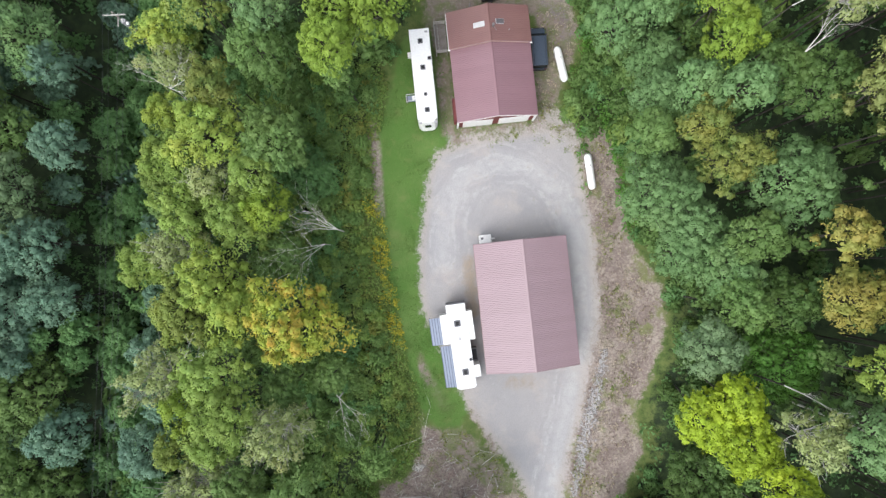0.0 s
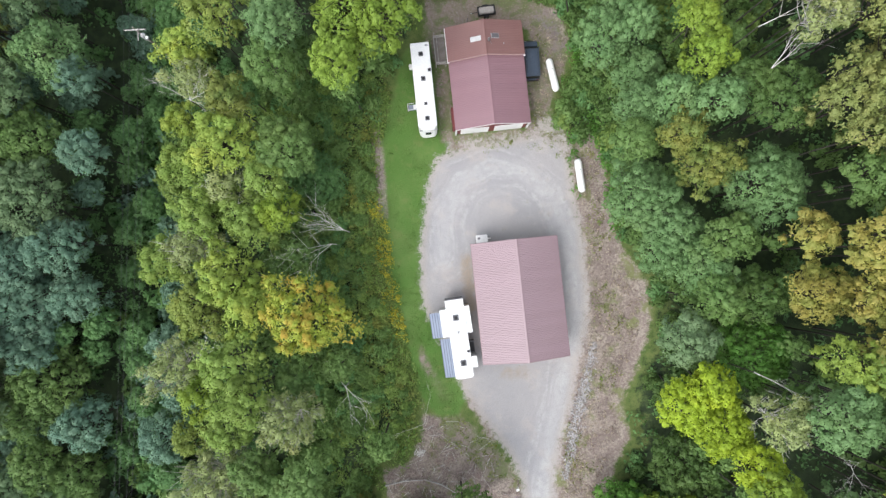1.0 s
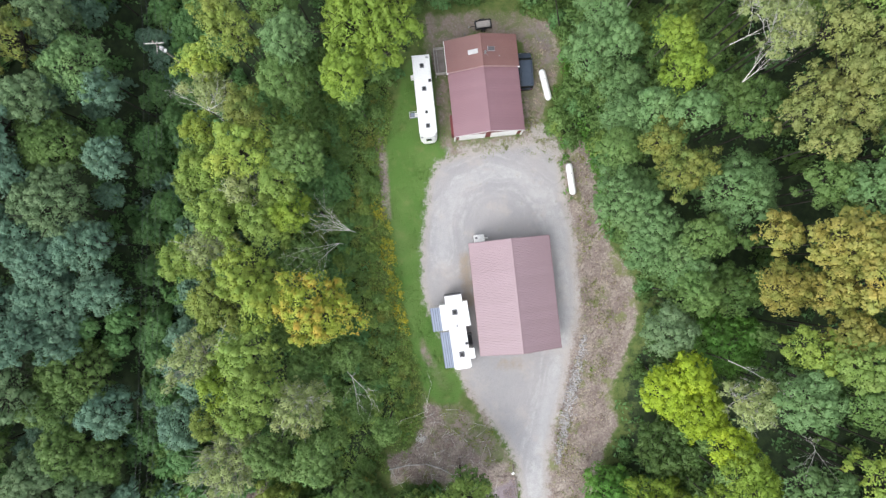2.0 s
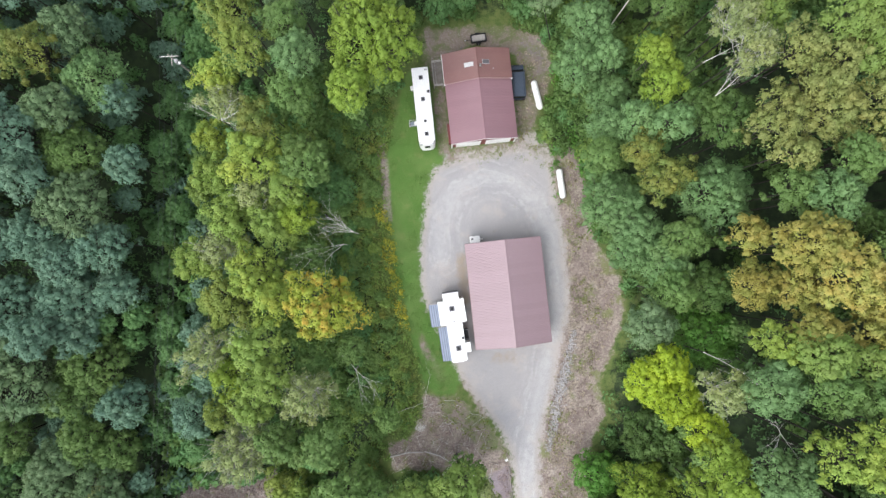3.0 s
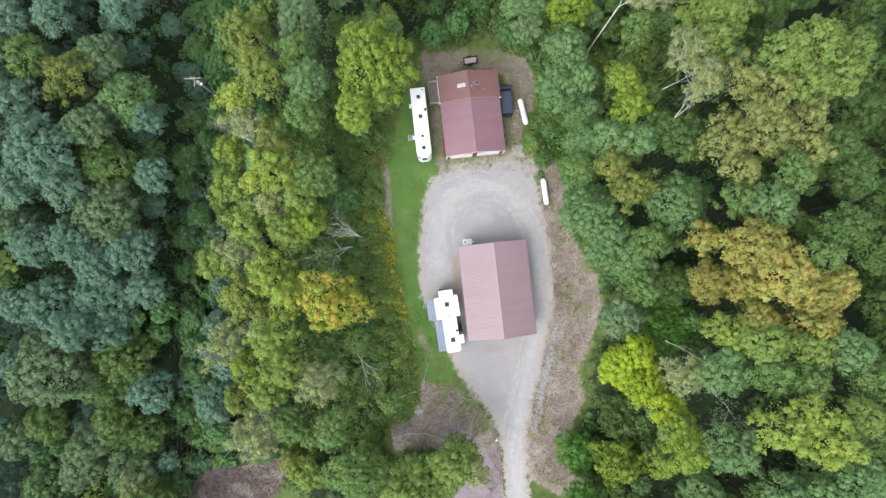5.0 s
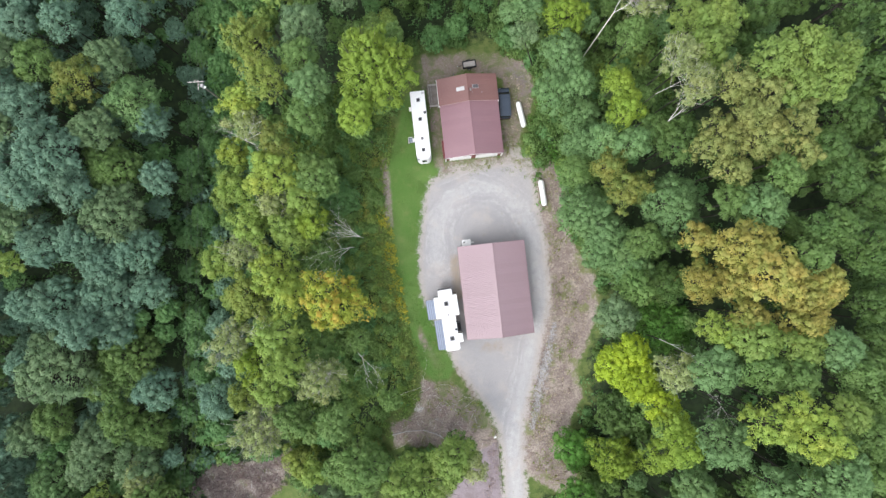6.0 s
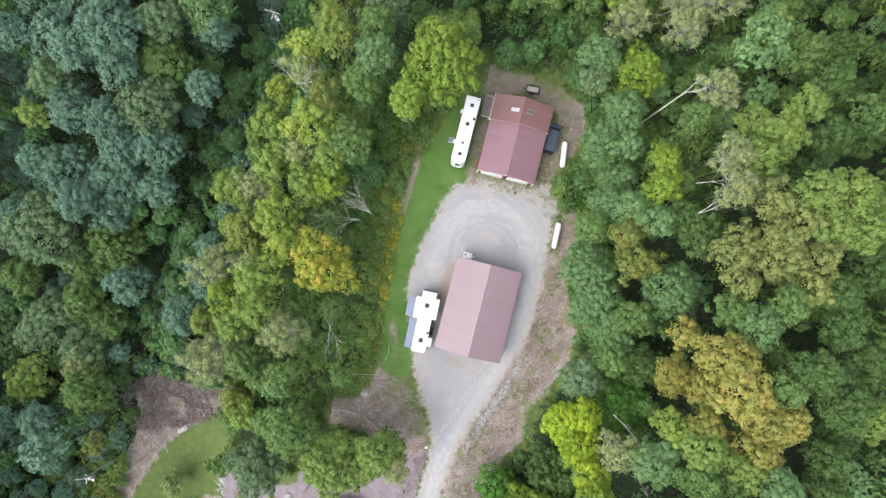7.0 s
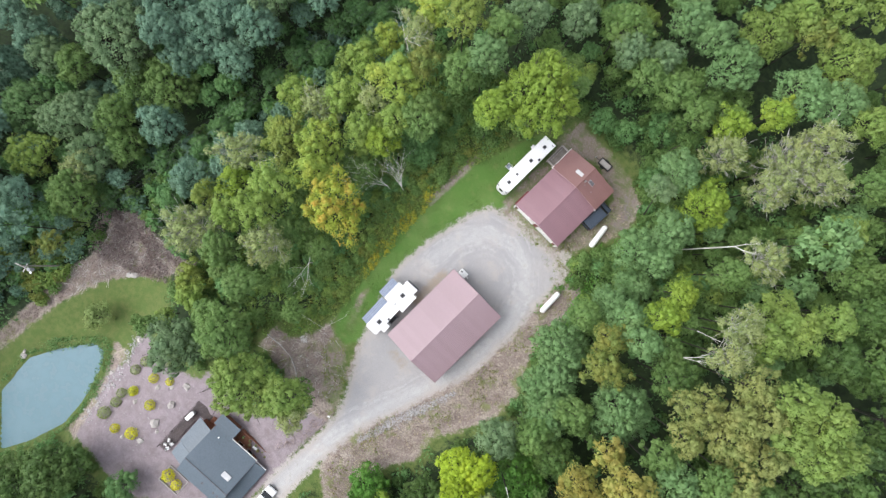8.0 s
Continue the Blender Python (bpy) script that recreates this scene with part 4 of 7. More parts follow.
def utility_trailer():
    t = thing("utility_trailer", pose(10.1, 34.65, 0, 0, 0, 3), "small black utility trailer with a pale covered load", "trailer")
    part("bed", box(-1.2, 1.2, -0.62, 0.62, 0.5, 0.56), M_GREY, t)
    for y in (-0.62, 0.62):
        part("side_rail", box(-1.22, 1.22, y - 0.04, y + 0.04, 0.5, 0.85, 0.01), M_BLACK, t)
    for x in (-1.2, 1.2):
        part("end_rail", box(x - 0.04, x + 0.04, -0.58, 0.58, 0.5, 0.85, 0.01), M_BLACK, t)
    part("load", box(-1.02, 1.02, -0.46, 0.46, 0.56, 0.95, 0.09), M_STONE, t, "pale tarpaulin over the load")
    for y in (-0.78, 0.78):
        tw = part("wheel", rod((-0.1, y - 0.09, 0.3), (-0.1, y + 0.09, 0.3), 0.3, None, 16), M_BLACK, t)
        part("rim", rod((-0.1, y - 0.1, 0.3), (-0.1, y + 0.1, 0.3), 0.16, None, 12), M_STEEL, tw)
        part("mudguard", box(-0.5, 0.3, y - 0.12, y + 0.12, 0.62, 0.66, 0.02), M_BLACK, t)
    part("tongue", rod((-1.2, 0, 0.48), (-2.1, 0, 0.44), 0.05), M_BLACK, t)
    part("coupler", box(-2.25, -2.05, -0.07, 0.07, 0.38, 0.5, 0.02), M_STEEL, t)


utility_trailer()


# ---- gas tanks ----
def gas_tank():
    t = thing("propane_tank", pose(20.66, 9.95, 0.02, 0, 0, 1.8), "long white propane tank lying on concrete blocks", "gas tank", "propane tanks by the drive")
    bm = bmesh.new()
    r, half = 0.5, 1.9
    rings = []
    for k in range(7):
        a = k / 6 * math.pi / 2
        rings.append((-half - r * math.cos(a), r * math.sin(a)))
    rings += [(-y, q) for y, q in rings[::-1]]
    grid = []
    for y, q in rings:
        grid.append([bm.verts.new((q * math.cos(j / 20 * 2 * math.pi), y, 0.72 + q * math.sin(j / 20 * 2 * math.pi))) for j in range(20)])
    for u, v in zip(grid, grid[1:]):
        for j in range(20):
            bm.faces.new((u[j], u[(j + 1) % 20], v[(j + 1) % 20], v[j]))
    bmesh.ops.remove_doubles(bm, verts=bm.verts[:], dist=0.001)
    bmesh.ops.recalc_face_normals(bm, faces=bm.faces[:])
    smooth(part("shell", bm, M_TANK, t))
    dome = part("valve_dome", rod((0, 0.1, 1.18), (0, 0.1, 1.36), 0.2, 0.17, 14), M_TANK, t, "hinged valve cover")
    part("hinge", box(-0.22, -0.17, 0.02, 0.18, 1.22, 1.28), M_GREY, dome)
    for y in (-1.4, 1.4):
        leg = part("saddle", box(-0.36, 0.36, y - 0.08, y + 0.08, 0.15, 0.5, 0.02), M_TANK, t)
        part("block", box(-0.45, 0.45, y - 0.2, y + 0.2, -0.05, 0.16, 0.02), M_STONE, leg)
        part("lifting_lug", box(-0.04, 0.04, y - 0.06, y + 0.06, 1.2, 1.3, 0.01), M_TANK, t)
    part("gauge", rod((0, 0.75, 1.2), (0, 0.75, 1.27), 0.06, None, 10), M_GREY, t)
    copy_thing(t, pose(18.4, 24.5, 0.02, 0, 0, 7.6))


gas_tank()


def white_cabinet():
    t = thing("outdoor_boiler", pose(6.05, 2.45, 0), "white box-shaped outdoor boiler behind the barn", "boiler")
    part("casing", box(-0.8, 0.75, -0.55, 0.62, 0.1, 1.25, 0.05), M_WHITE, t)
    part("front_panel", box(-0.62, -0.28, 0.02, 0.3, 1.25, 1.3, 0.02), M_GREY, t)
    part("lid_hinge", box(-0.5, 0.5, -0.57, -0.53, 1.1, 1.2), M_GREY, t)
    part("pipe", rod((0.75, 0.1, 0.9), (1.25, 0.05, 0.9), 0.09), M_WHITE, t)
    for x in (-0.65, 0.6):
        part("skid", box(x - 0.08, x + 0.08, -0.5, 0.55, 0, 0.12), M_WOOD, t)


white_cabinet()


# ---- power line ----
def power_pole(x, y, top, rz, label):
    g = land_at(x, y)
    t = thing("utility_pole", pose(x, y, g, 0, 0, rz), label, "utility pole", "poles of the power line")
    hgt = top - g
    part("pole", rod((0, 0, -0.3), (0, 0, hgt), 0.17, 0.11, 12), M_POLE, t)
    arm = part("crossarm", box(-1.45, 1.45, -0.16, -0.04, hgt - 0.55, hgt - 0.42, 0.01), M_PALE_BARK, t, "pale wooden crossarm")
    part("crossarm", box(-0.06, 0.06, -1.25, 0.5, hgt - 1.3, hgt - 1.18, 0.01), M_PALE_BARK, t, "pale wooden side arm")
    for xx in (-1.35, -0.6, 0.6, 1.35):
        part("insulator", rod((xx, -0.1, hgt - 0.42), (xx, -0.1, hgt - 0.2), 0.06, 0.04, 8), M_LIGHT_GREY, arm)
    tr = part("transformer", rod((0.55, -0.45, hgt - 2.4), (0.55, -0.45, hgt - 1.35), 0.33, None, 16), M_LIGHT_GREY, t, "pale grey transformer can")
    part("bushing", rod((0.55, -0.45, hgt - 1.35), (0.55, -0.45, hgt - 1.05), 0.06, None, 8), M_WHITE, tr)
    part("lamp_head", box(0.9, 1.3, -1.0, -0.6, hgt - 1.5, hgt - 1.35, 0.05), M_WHITE, t)
    part("lamp_arm", rod((0, 0, hgt - 1.5), (1.1, -0.8, hgt - 1.4), 0.04), M_STEEL, t)
    return t


power_pole(-38.4, 36.0, 3.2, -3, "wooden utility pole with crossarm and grey transformer")
power_pole(-50.3, -52.6, 1.2, 20, "wooden utility pole with two pale crossarms")


def cable(name, pts, sag, r, label):
    cu = bpy.data.curves.new(name, 'CURVE')
    cu.dimensions, cu.bevel_depth, cu.bevel_resolution = '3D', r, 1
    for a, b in zip(pts, pts[1:]):
        sp = cu.splines.new('POLY')
        sp.points.add(20)
        for k in range(21):
            f = k / 20
            p = Vector(a).lerp(Vector(b), f)
            sp.points[k].co = (p.x, p.y, p.z - sag * 4 * f * (1 - f), 1)
    cu.materials.append(M_GREY)
    tagged(new(name, cu), label, "power cable", "cables of the power line")


for off in (-1.35, -0.6, 0.6, 1.35):
    cable("power_cable", [(-36 + off, 140, 8), (-38.4 + off, 35.9, 3.0), (-50.3 + off * 0.9, -52.7 + off * 0.35, 1.0), (-60 + off, -140, 0)], 1.2, 0.011, "thin grey overhead power cable")


LEAF_POT = mat("potted leaves", (0.12, 0.2, 0.06), (0.2, 0.12, 0.07), 3, 18, 0.8)


# ---- house by the pond ----
def slab_roof(parent, name, corners, material, label, thick=0.12):
    """A roof plane on four corners, with thickness and standing seams down its slope."""
    bm = bmesh.new()
    hi = [bm.verts.new(c) for c in corners]
    lo = [bm.verts.new((x, y, z - thick)) for x, y, z in corners]
    bm.faces.new(hi)
    bm.faces.new(lo[::-1])
    for i in range(4):
        bm.faces.new((hi[i], lo[i], lo[(i + 1) % 4], hi[(i + 1) % 4]))
    bmesh.ops.recalc_face_normals(bm, faces=bm.faces[:])
    ob = part(name, bm, material, parent, label)
    a, b, c, d = (Vector(q) for q in corners)
    n = max(2, int((b - a).length / 0.6))
    data = mesh_of("roof_seam", rod((0, 0, 0), (0, 0, 1), 0.01, None, 4), material)
    for k in range(1, n):
        s, e = a.lerp(b, k / n), d.lerp(c, k / n)
        seam = new("roof_seam", data)
        seam.parent = ob
        seam.matrix_local = Matrix.Translation(s) @ (e - s).to_track_quat('Z', 'Y').to_matrix().to_4x4() @ Matrix.Diagonal((1, 1, (e - s).length, 1))
    return ob


def pond_house():
    g = land_at(-1, -50)
    h = thing("pond_house", pose(-1.0, -51.5, g, 0, 0, 4), "house with grey green metal roofs near the pond", "house")
    # walls
    part("wall", box(-4.2, 5.0, -5.5, 3.4, -0.4, 3.0), M_LOG_WALL, h, "red brown log wall")
    part("wing_wall", box(-7.0, -4.0, -3.2, 2.0, -0.4, 2.3), M_LOG_WALL, h, "red brown log wall")
    part("bay_wall", box(-4.6, -1.0, 3.4, 5.4, -0.4, 2.6), M_LOG_WALL, h, "red brown log wall")
    part("gable_wall", prism([(-5.5, 3.0), (3.4, 3.0), (-2.6, 5.3)], -0.1, 0.1), M_LOG_WALL, h).matrix_local = Matrix(((0, 1, 0, -4.1), (1, 0, 0, 0), (0, 0, 1, 0), (0, 0, 0, 1)))
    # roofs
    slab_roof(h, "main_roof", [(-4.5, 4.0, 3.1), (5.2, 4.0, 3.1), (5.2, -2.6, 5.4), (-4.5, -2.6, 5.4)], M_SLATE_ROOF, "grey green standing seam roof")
    # sun on this slope and the lower wing is put into their colour
    slab_roof(h, "main_roof", [(-4.5, -2.6, 5.4), (5.2, -2.6, 5.4), (5.2, -6.3, 3.4), (-4.5, -6.3, 3.4)], M_SLATE_SUNLIT, "grey green roof slope in the sunlit tone")
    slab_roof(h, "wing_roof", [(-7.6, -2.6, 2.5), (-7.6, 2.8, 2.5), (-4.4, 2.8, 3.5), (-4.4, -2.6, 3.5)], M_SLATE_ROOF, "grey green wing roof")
    slab_roof(h, "wing_roof", [(-7.4, -5.4, 2.2), (-7.4, -2.65, 2.5), (-4.4, -2.65, 3.5), (-4.4, -5.4, 3.2)], M_SLATE_SUNLIT, "grey green wing roof in the sunlit tone")
    slab_roof(h, "bay_roof", [(-5.0, 4.05, 3.2), (-5.0, 6.0, 2.7), (-0.6, 6.0, 2.7), (-0.6, 4.05, 3.2)], M_SLATE_ROOF, "grey green bay roof")
    slab_roof(h, "end_roof", [(7.6, -5.6, 2.6), (7.6, 3.6, 2.6), (5.25, 3.6, 3.2), (5.25, -5.6, 3.2)], M_SLATE_ROOF, "grey green lean-to roof")
    part("ridge_cap", rod((-4.5, -2.6, 5.42), (5.2, -2.6, 5.42), 0.09, None, 6), M_GREY, h)
    part("valley_flashing", rod((-4.45, -2.6, 4.6), (-4.45, 4.0, 3.2), 0.09, None, 6), M_GREY, h)
    part("fascia", box(-0.6, 5.2, 4.0, 4.08, 2.9, 3.12), M_WHITE, h, "white fascia board")
    part("fascia", box(5.2, 7.6, 3.6, 3.68, 2.5, 2.7), M_WHITE, h, "white fascia board")
    s = part("skylight", box(-0.85, 0.85, -0.45, 0.45, 0, 0.12, 0.03), M_SKYLIGHT, h, "white skylight")
    s.matrix_local = pose(3.0, -0.6, 4.72, -19, 0, 0)
    part("vent_pipe", rod((-2.6, 2.9, 3.4), (-2.6, 2.9, 3.8), 0.12, None, 10), M_WHITE, h, "white vent pipe")
    for x in (0.6, 3.2, 4.1):
        part("roof_vent", box(x - 0.2, x + 0.2, -4.6, -4.2, 4.3, 4.6, 0.03), M_GREY, h, "dark roof vent")
    for x in (0.4, 2.6):
        w = part("window", box(x, x + 1.1, 3.38, 3.44, 0.9, 2.1, 0.01), M_DARK_GLASS, h)
        part("window_frame", box(x - 0.08, x + 1.18, 3.36, 3.42, 0.82, 2.18), M_WHITE, w)
    porch = part("porch", box(-0.6, 6.6, 3.4, 5.5, -0.6, 0.75, 0.02), M_LOG_WALL, h, "red brown porch with clutter")
    part("porch_rail", box(-0.6, 6.6, 5.43, 5.5, 0.75, 1.5, 0.01), M_LOG_WALL, porch)
    for k in range(6):
        part("porch_post", box(-0.6 + k * 1.42, -0.5 + k * 1.42, 5.4, 5.52, 0.75, 1.6, 0.01), M_LOG_WALL, porch)
    for x, y, r in ((0.5, 4.6, 0.24), (1.8, 4.9, 0.2), (2.3, 4.4, 0.28), (3.2, 5.0, 0.22), (4.1, 4.5, 0.3), (4.9, 4.9, 0.2), (5.8, 4.6, 0.26)):
        pot = part("flower_pot", rod((x, y, 0.75), (x, y, 1.15), r * 0.7, r, 10), M_STONE, porch)
        part("plant", ball(x, y, 1.3, r * 1.2, 1, 1, 0.8, 1), LEAF_POT, pot)
    part("bench", box(2.9, 4.0, 4.3, 4.7, 1.1, 1.2, 0.02), M_WHITE, porch, "white bench on the porch")


pond_house()


def garden_deck():
    g = land_at(-9.5, -51)
    d = thing("garden_deck", pose(-10.7, -54.0, g, 0, 0, 3), "dark stained garden deck beside the pond house", "deck")
    for k in range(4, 12):
        part("deck_board", box(-1.25 + k * 0.23, -1.04 + k * 0.23, -5.6, 5.4, 0.25, 0.32, 0.01), M_DECK_DARK, d)
    for k in range(9):
        part("deck_board", box(1.5, 5.6, 3.4 + k * 0.23, 3.61 + k * 0.23, 0.25, 0.32, 0.01), M_DECK_DARK, d)
    for y in (-5.5, -2.0, 1.6, 5.3):
        part("post", box(-0.38, -0.26, y - 0.06, y + 0.06, 0, 1.2, 0.01), M_DECK_DARK, d)
    part("rail", box(-0.36, -0.28, -5.5, 5.3, 1.1, 1.2, 0.01), M_DECK_DARK, d)
    part("lattice", box(3.6, 5.4, 3.0, 5.2, 0.32, 0.5, 0.02), M_LOG_WALL, d, "red brown wooden bench")


garden_deck()


def garden_chair(x, y, rz):
    g = land_at(x, y) + 0.32
    c = thing("garden_chair", pose(x, y, g, 0, 0, rz), "white moulded plastic garden chair on the deck", "chair", "chairs on the garden deck")
    part("seat", box(-0.26, 0.26, -0.25, 0.25, 0.4, 0.45, 0.02), M_WHITE, c)
    part("backrest", box(-0.26, 0.26, 0.22, 0.28, 0.45, 0.95, 0.02), M_WHITE, c)
    for sx in (-0.23, 0.23):
        part("armrest", box(sx - 0.04, sx + 0.04, -0.25, 0.25, 0.62, 0.66, 0.01), M_WHITE, c)
        for sy in (-0.21, 0.21):
            part("leg", rod((sx, sy, 0), (sx, sy, 0.42), 0.03, None, 6), M_WHITE, c)
    return c


base_chair = garden_chair(-10.0, -58.5, 20)
for cx, cy, cr in ((-9.2, -58.7, 150), (-10.1, -57.5, -60), (-9.2, -57.6, 80)):
    copy_thing(base_chair, pose(cx, cy, land_at(cx, cy) + 0.32, 0, 0, cr))


def garden_tub():
    g = land_at(-11.2, -51.4)
    t = thing("grill_cover", pose(-10.5, -51.4, g + 0.32, 0, 0, -2), "long white covered grill on the garden deck", "grill")
    part("cabinet", box(-0.3, 0.3, -0.85, 0.85, 0, 0.8, 0.05), M_LIGHT_GREY, t)
    part("cover", box(-0.38, 0.38, -0.95, 0.95, 0.8, 1.05, 0.1), M_WHITE, t)


garden_tub()

# raised bed frame south of the house
def raised_bed():
    t = thing("raised_bed", pose(-4.3, -62.3, land_at(-4.3, -62.3), 0, 0, 4), "wooden raised bed with yellow green shrubs", "planter")
    for y in (-1.6, 1.6):
        part("side_board", box(-2.2, 2.2, y - 0.08, y + 0.08, -0.1, 0.35, 0.02), M_RAIL, t)
    for x in (-2.2, 2.2):
        part("end_board", box(x - 0.08, x + 0.08, -1.52, 1.52, -0.1, 0.35, 0.02), M_RAIL, t)


raised_bed()


# ---- stones ----
def stone_mesh(seed, r=1.0, sub=2):
    bm = ball(0, 0, 0, r, 1, 1, 1, sub)
    for v in bm.verts:
        q = noise.noise(v.co * 1.3 + Vector((seed * 7.1, seed * 3.3, seed))) * 0.5 + noise.noise(v.co * 3 + Vector((0, seed * 5, 0))) * 0.15
        v.co *= 1 + q
        v.co.z *= 0.6
    return mesh_of("boulder", bm, M_STONE)


STONES = [stone_mesh(k) for k in range(5)]


def boulder(x, y, r, k):
    ob = new("boulder", STONES[k % 5])
    ob.matrix_world = pose(x, y, land_at(x, y) + 0.15 * r, 0, 0, 70 * k) @ Matrix.Diagonal((r, r * (0.75 + 0.1 * (k % 4)), r, 1))
    tagged(ob, "pale weathered boulder set in garden gravel", "boulder", "boulders in the garden")


for k, (x, y, r) in enumerate(((-14.8, -48.6, 0.75), (-16.9, -51.0, 0.55), (-14.6, -53.2, 0.7), (-14.3, -57.7, 0.8), (-20.1, -58.5, 0.5), (-13.8, -61.9, 0.65), (-16.8, -64.1, 0.4), (-18.9, -53.3, 0.45), (-28.6, -51.2, 0.7), (-28.1, -59.7, 0.5),
                               (-26.8, -62.9, 0.4), (-42.7, -70.0, 0.6), (-43.2, -69.2, 0.4), (-27.0, -55.5, 0.4), (-26.2, -60.8, 0.35), (-25.0, -65.5, 0.4), (-38.9, -43.6, 0.9), (-39.6, -44.2, 0.7), (-12.9, -58.5, 0.35))):
    boulder(x, y, r, k)


def riprap():
    """Loose stones in the ditch along the drive and at the edge of the pond garden."""
    verts, faces = [], []
    rng = random.Random(5)
    base = bmesh.new()
    bmesh.ops.create_icosphere(base, subdivisions=1, radius=1)
    bv, bf = [v.co.copy() for v in base.verts], [[v.index for v in f.verts] for f in base.faces]
    base.free()
    line = [(19.9, -13.5), (19.3, -15.5), (18.3, -18.3), (16.9, -22.2), (15.6, -26.1), (14.4, -30.0), (13.8, -32.0)]
    spots = []
    for (ax, ay), (bx, by), w in zip(line, line[1:], (0.3, 0.6, 0.9, 0.8, 0.55, 0.35)):
        for _ in range(int(170 * math.hypot(bx - ax, by - ay) / 4 * (0.5 + w))):
            f = rng.random()
            spots.append((ax + (bx - ax) * f + rng.gauss(0, 0.45 * w + 0.12) + 0.35, ay + (by - ay) * f, rng.uniform(0.06, 0.16)))
    for _ in range(260):
        f = rng.random()
        spots.append((-29.5 + 4.5 * f + rng.gauss(0, 0.7), -49.5 - 20 * f + rng.gauss(0, 0.6), rng.uniform(0.06, 0.22)))
    for _ in range(160):
        spots.append((rng.uniform(13.5, 20.5), rng.uniform(-40, -8), rng.uniform(0.04, 0.09)))
    for _ in range(150):
        spots.append((rng.uniform(-26, -9), rng.uniform(-67, -47), rng.uniform(0.04, 0.12)))
    for x, y, r in spots:
        n, z = len(verts), land_at(x, y)
        sx, sy, sz = rng.uniform(0.7, 1.4), rng.uniform(0.7, 1.4), rng.uniform(0.4, 0.8)
        for c in bv:
            j = rng.uniform(0.75, 1.2)
            verts.append((x + c.x * r * sx * j, y + c.y * r * sy * j, z + 0.05 + c.z * r * sz * j))
        faces += [[i + n for i in f] for f in bf]
    me = bpy.data.meshes.new("riprap")
    me.from_pydata(verts, [], faces)
    me.materials.append(M_RIPRAP)
    tagged(new("riprap", me), "loose grey stones along the ditch and garden", kind="stuff")


riprap()


# ---- leaves ----
KINDS = {
    "D": ((0.118, 0.222, 0.145), (0.178, 0.308, 0.2), "dark blue-green broadleaf tree in dense woods", "round"),
    "E": ((0.138, 0.256, 0.088), (0.182, 0.312, 0.12), "grey-green broadleaf tree with a rounded crown", "round"),
    "G": ((0.122, 0.222, 0.056), (0.165, 0.268, 0.078), "mid green broadleaf tree in dense woods", "round"),
    "G2": ((0.1, 0.26, 0.04), (0.13, 0.28, 0.05), "fresh green leafy tree at the clearing's edge", "round"),
    "L": ((0.182, 0.29, 0.062), (0.225, 0.318, 0.078), "light green broadleaf tree with a full crown", "round"),
    "L2": ((0.215, 0.335, 0.042), (0.25, 0.36, 0.05), "lime green young tree among darker ones", "loose"),
    "Y": ((0.335, 0.42, 0.07), (0.275, 0.405, 0.078), "yellow-green tree beginning to turn", "loose"),
    "O": ((0.53, 0.35, 0.06), (0.32, 0.4, 0.055), "tree with orange and yellow autumn leaves", "loose"),
    "B": ((0.35, 0.465, 0.03), (0.3, 0.425, 0.034), "bright yellow-green tree at the clearing's edge", "round"),
    "B2": ((0.2, 0.315, 0.045), (0.235, 0.345, 0.05), "large bright green tree beside the trailer", "round"),
    "P": ((0.275, 0.345, 0.125), (0.32, 0.38, 0.155), "pale thin-leaved tree with bare grey twigs", "sparse"),
    "T": ((0.4, 0.325, 0.08), (0.32, 0.355, 0.085), "tan-orange autumn tree with a broad crown", "round"),
    "T2": ((0.275, 0.298, 0.092), (0.24, 0.297, 0.088), "pale yellow-green tree with open branches", "loose"),
    "A": ((0.23, 0.25, 0.055), (0.17, 0.245, 0.06), "olive brown small tree among shrubs", "loose"),
    "N": ((0.222, 0.345, 0.068), (0.268, 0.375, 0.086), "light green broadleaf tree beside the cleared strip", "loose"),
    "Q": ((0.225, 0.31, 0.06), (0.26, 0.325, 0.078), "tall olive green tree in the row beside the lawn", "loose"),
    "H": ((0.128, 0.218, 0.095), (0.182, 0.276, 0.13), "dark grey-green broadleaf tree in dense woods", "round"),
    "K": ((0.08, 0.158, 0.04), (0.112, 0.192, 0.05), "dark olive green broadleaf tree in dense woods", "round"),
    "S": ((0.113, 0.248, 0.081), (0.151, 0.292, 0.097), "low dark green shrub in the cleared strip", "round"),
    "W": ((0.25, 0.35, 0.11), (0.28, 0.37, 0.13), "small pale weeping tree on the lawn", "loose"),
}
KINDS["V"] = ((0.8, 0.74, 0.04), (0.7, 0.7, 0.04), "yellow shrub", "round")
LEAF = {k: leaf_mat("leaves " + k.lower(), v[0], v[1], mid=(0.29, 0.57) if k == "O" else (0.35, 0.68)) for k, v in KINDS.items()}


def leaf_sprays(cent, normal, size, rng):
    """Small leaf sprays at the given places: arrays of corners, three to a spray."""
    n = len(cent)
    t = rng.normal(size=(n, 3))
    t -= (t * normal).sum(1, keepdims=True) * normal
    t /= np.linalg.norm(t, axis=1, keepdims=True) + 1e-9
    s = np.cross(normal, t)
    k = size * rng.uniform(0.65, 1.35, n)
    k = k[:, None]
    v = np.stack([cent - t * k * 0.62 - s * k * 0.4, cent + t * k * 0.7 - normal * k * 0.15, cent - t * k * 0.5 + s * k * 0.42], 1)
    return v.reshape(-1, 3)


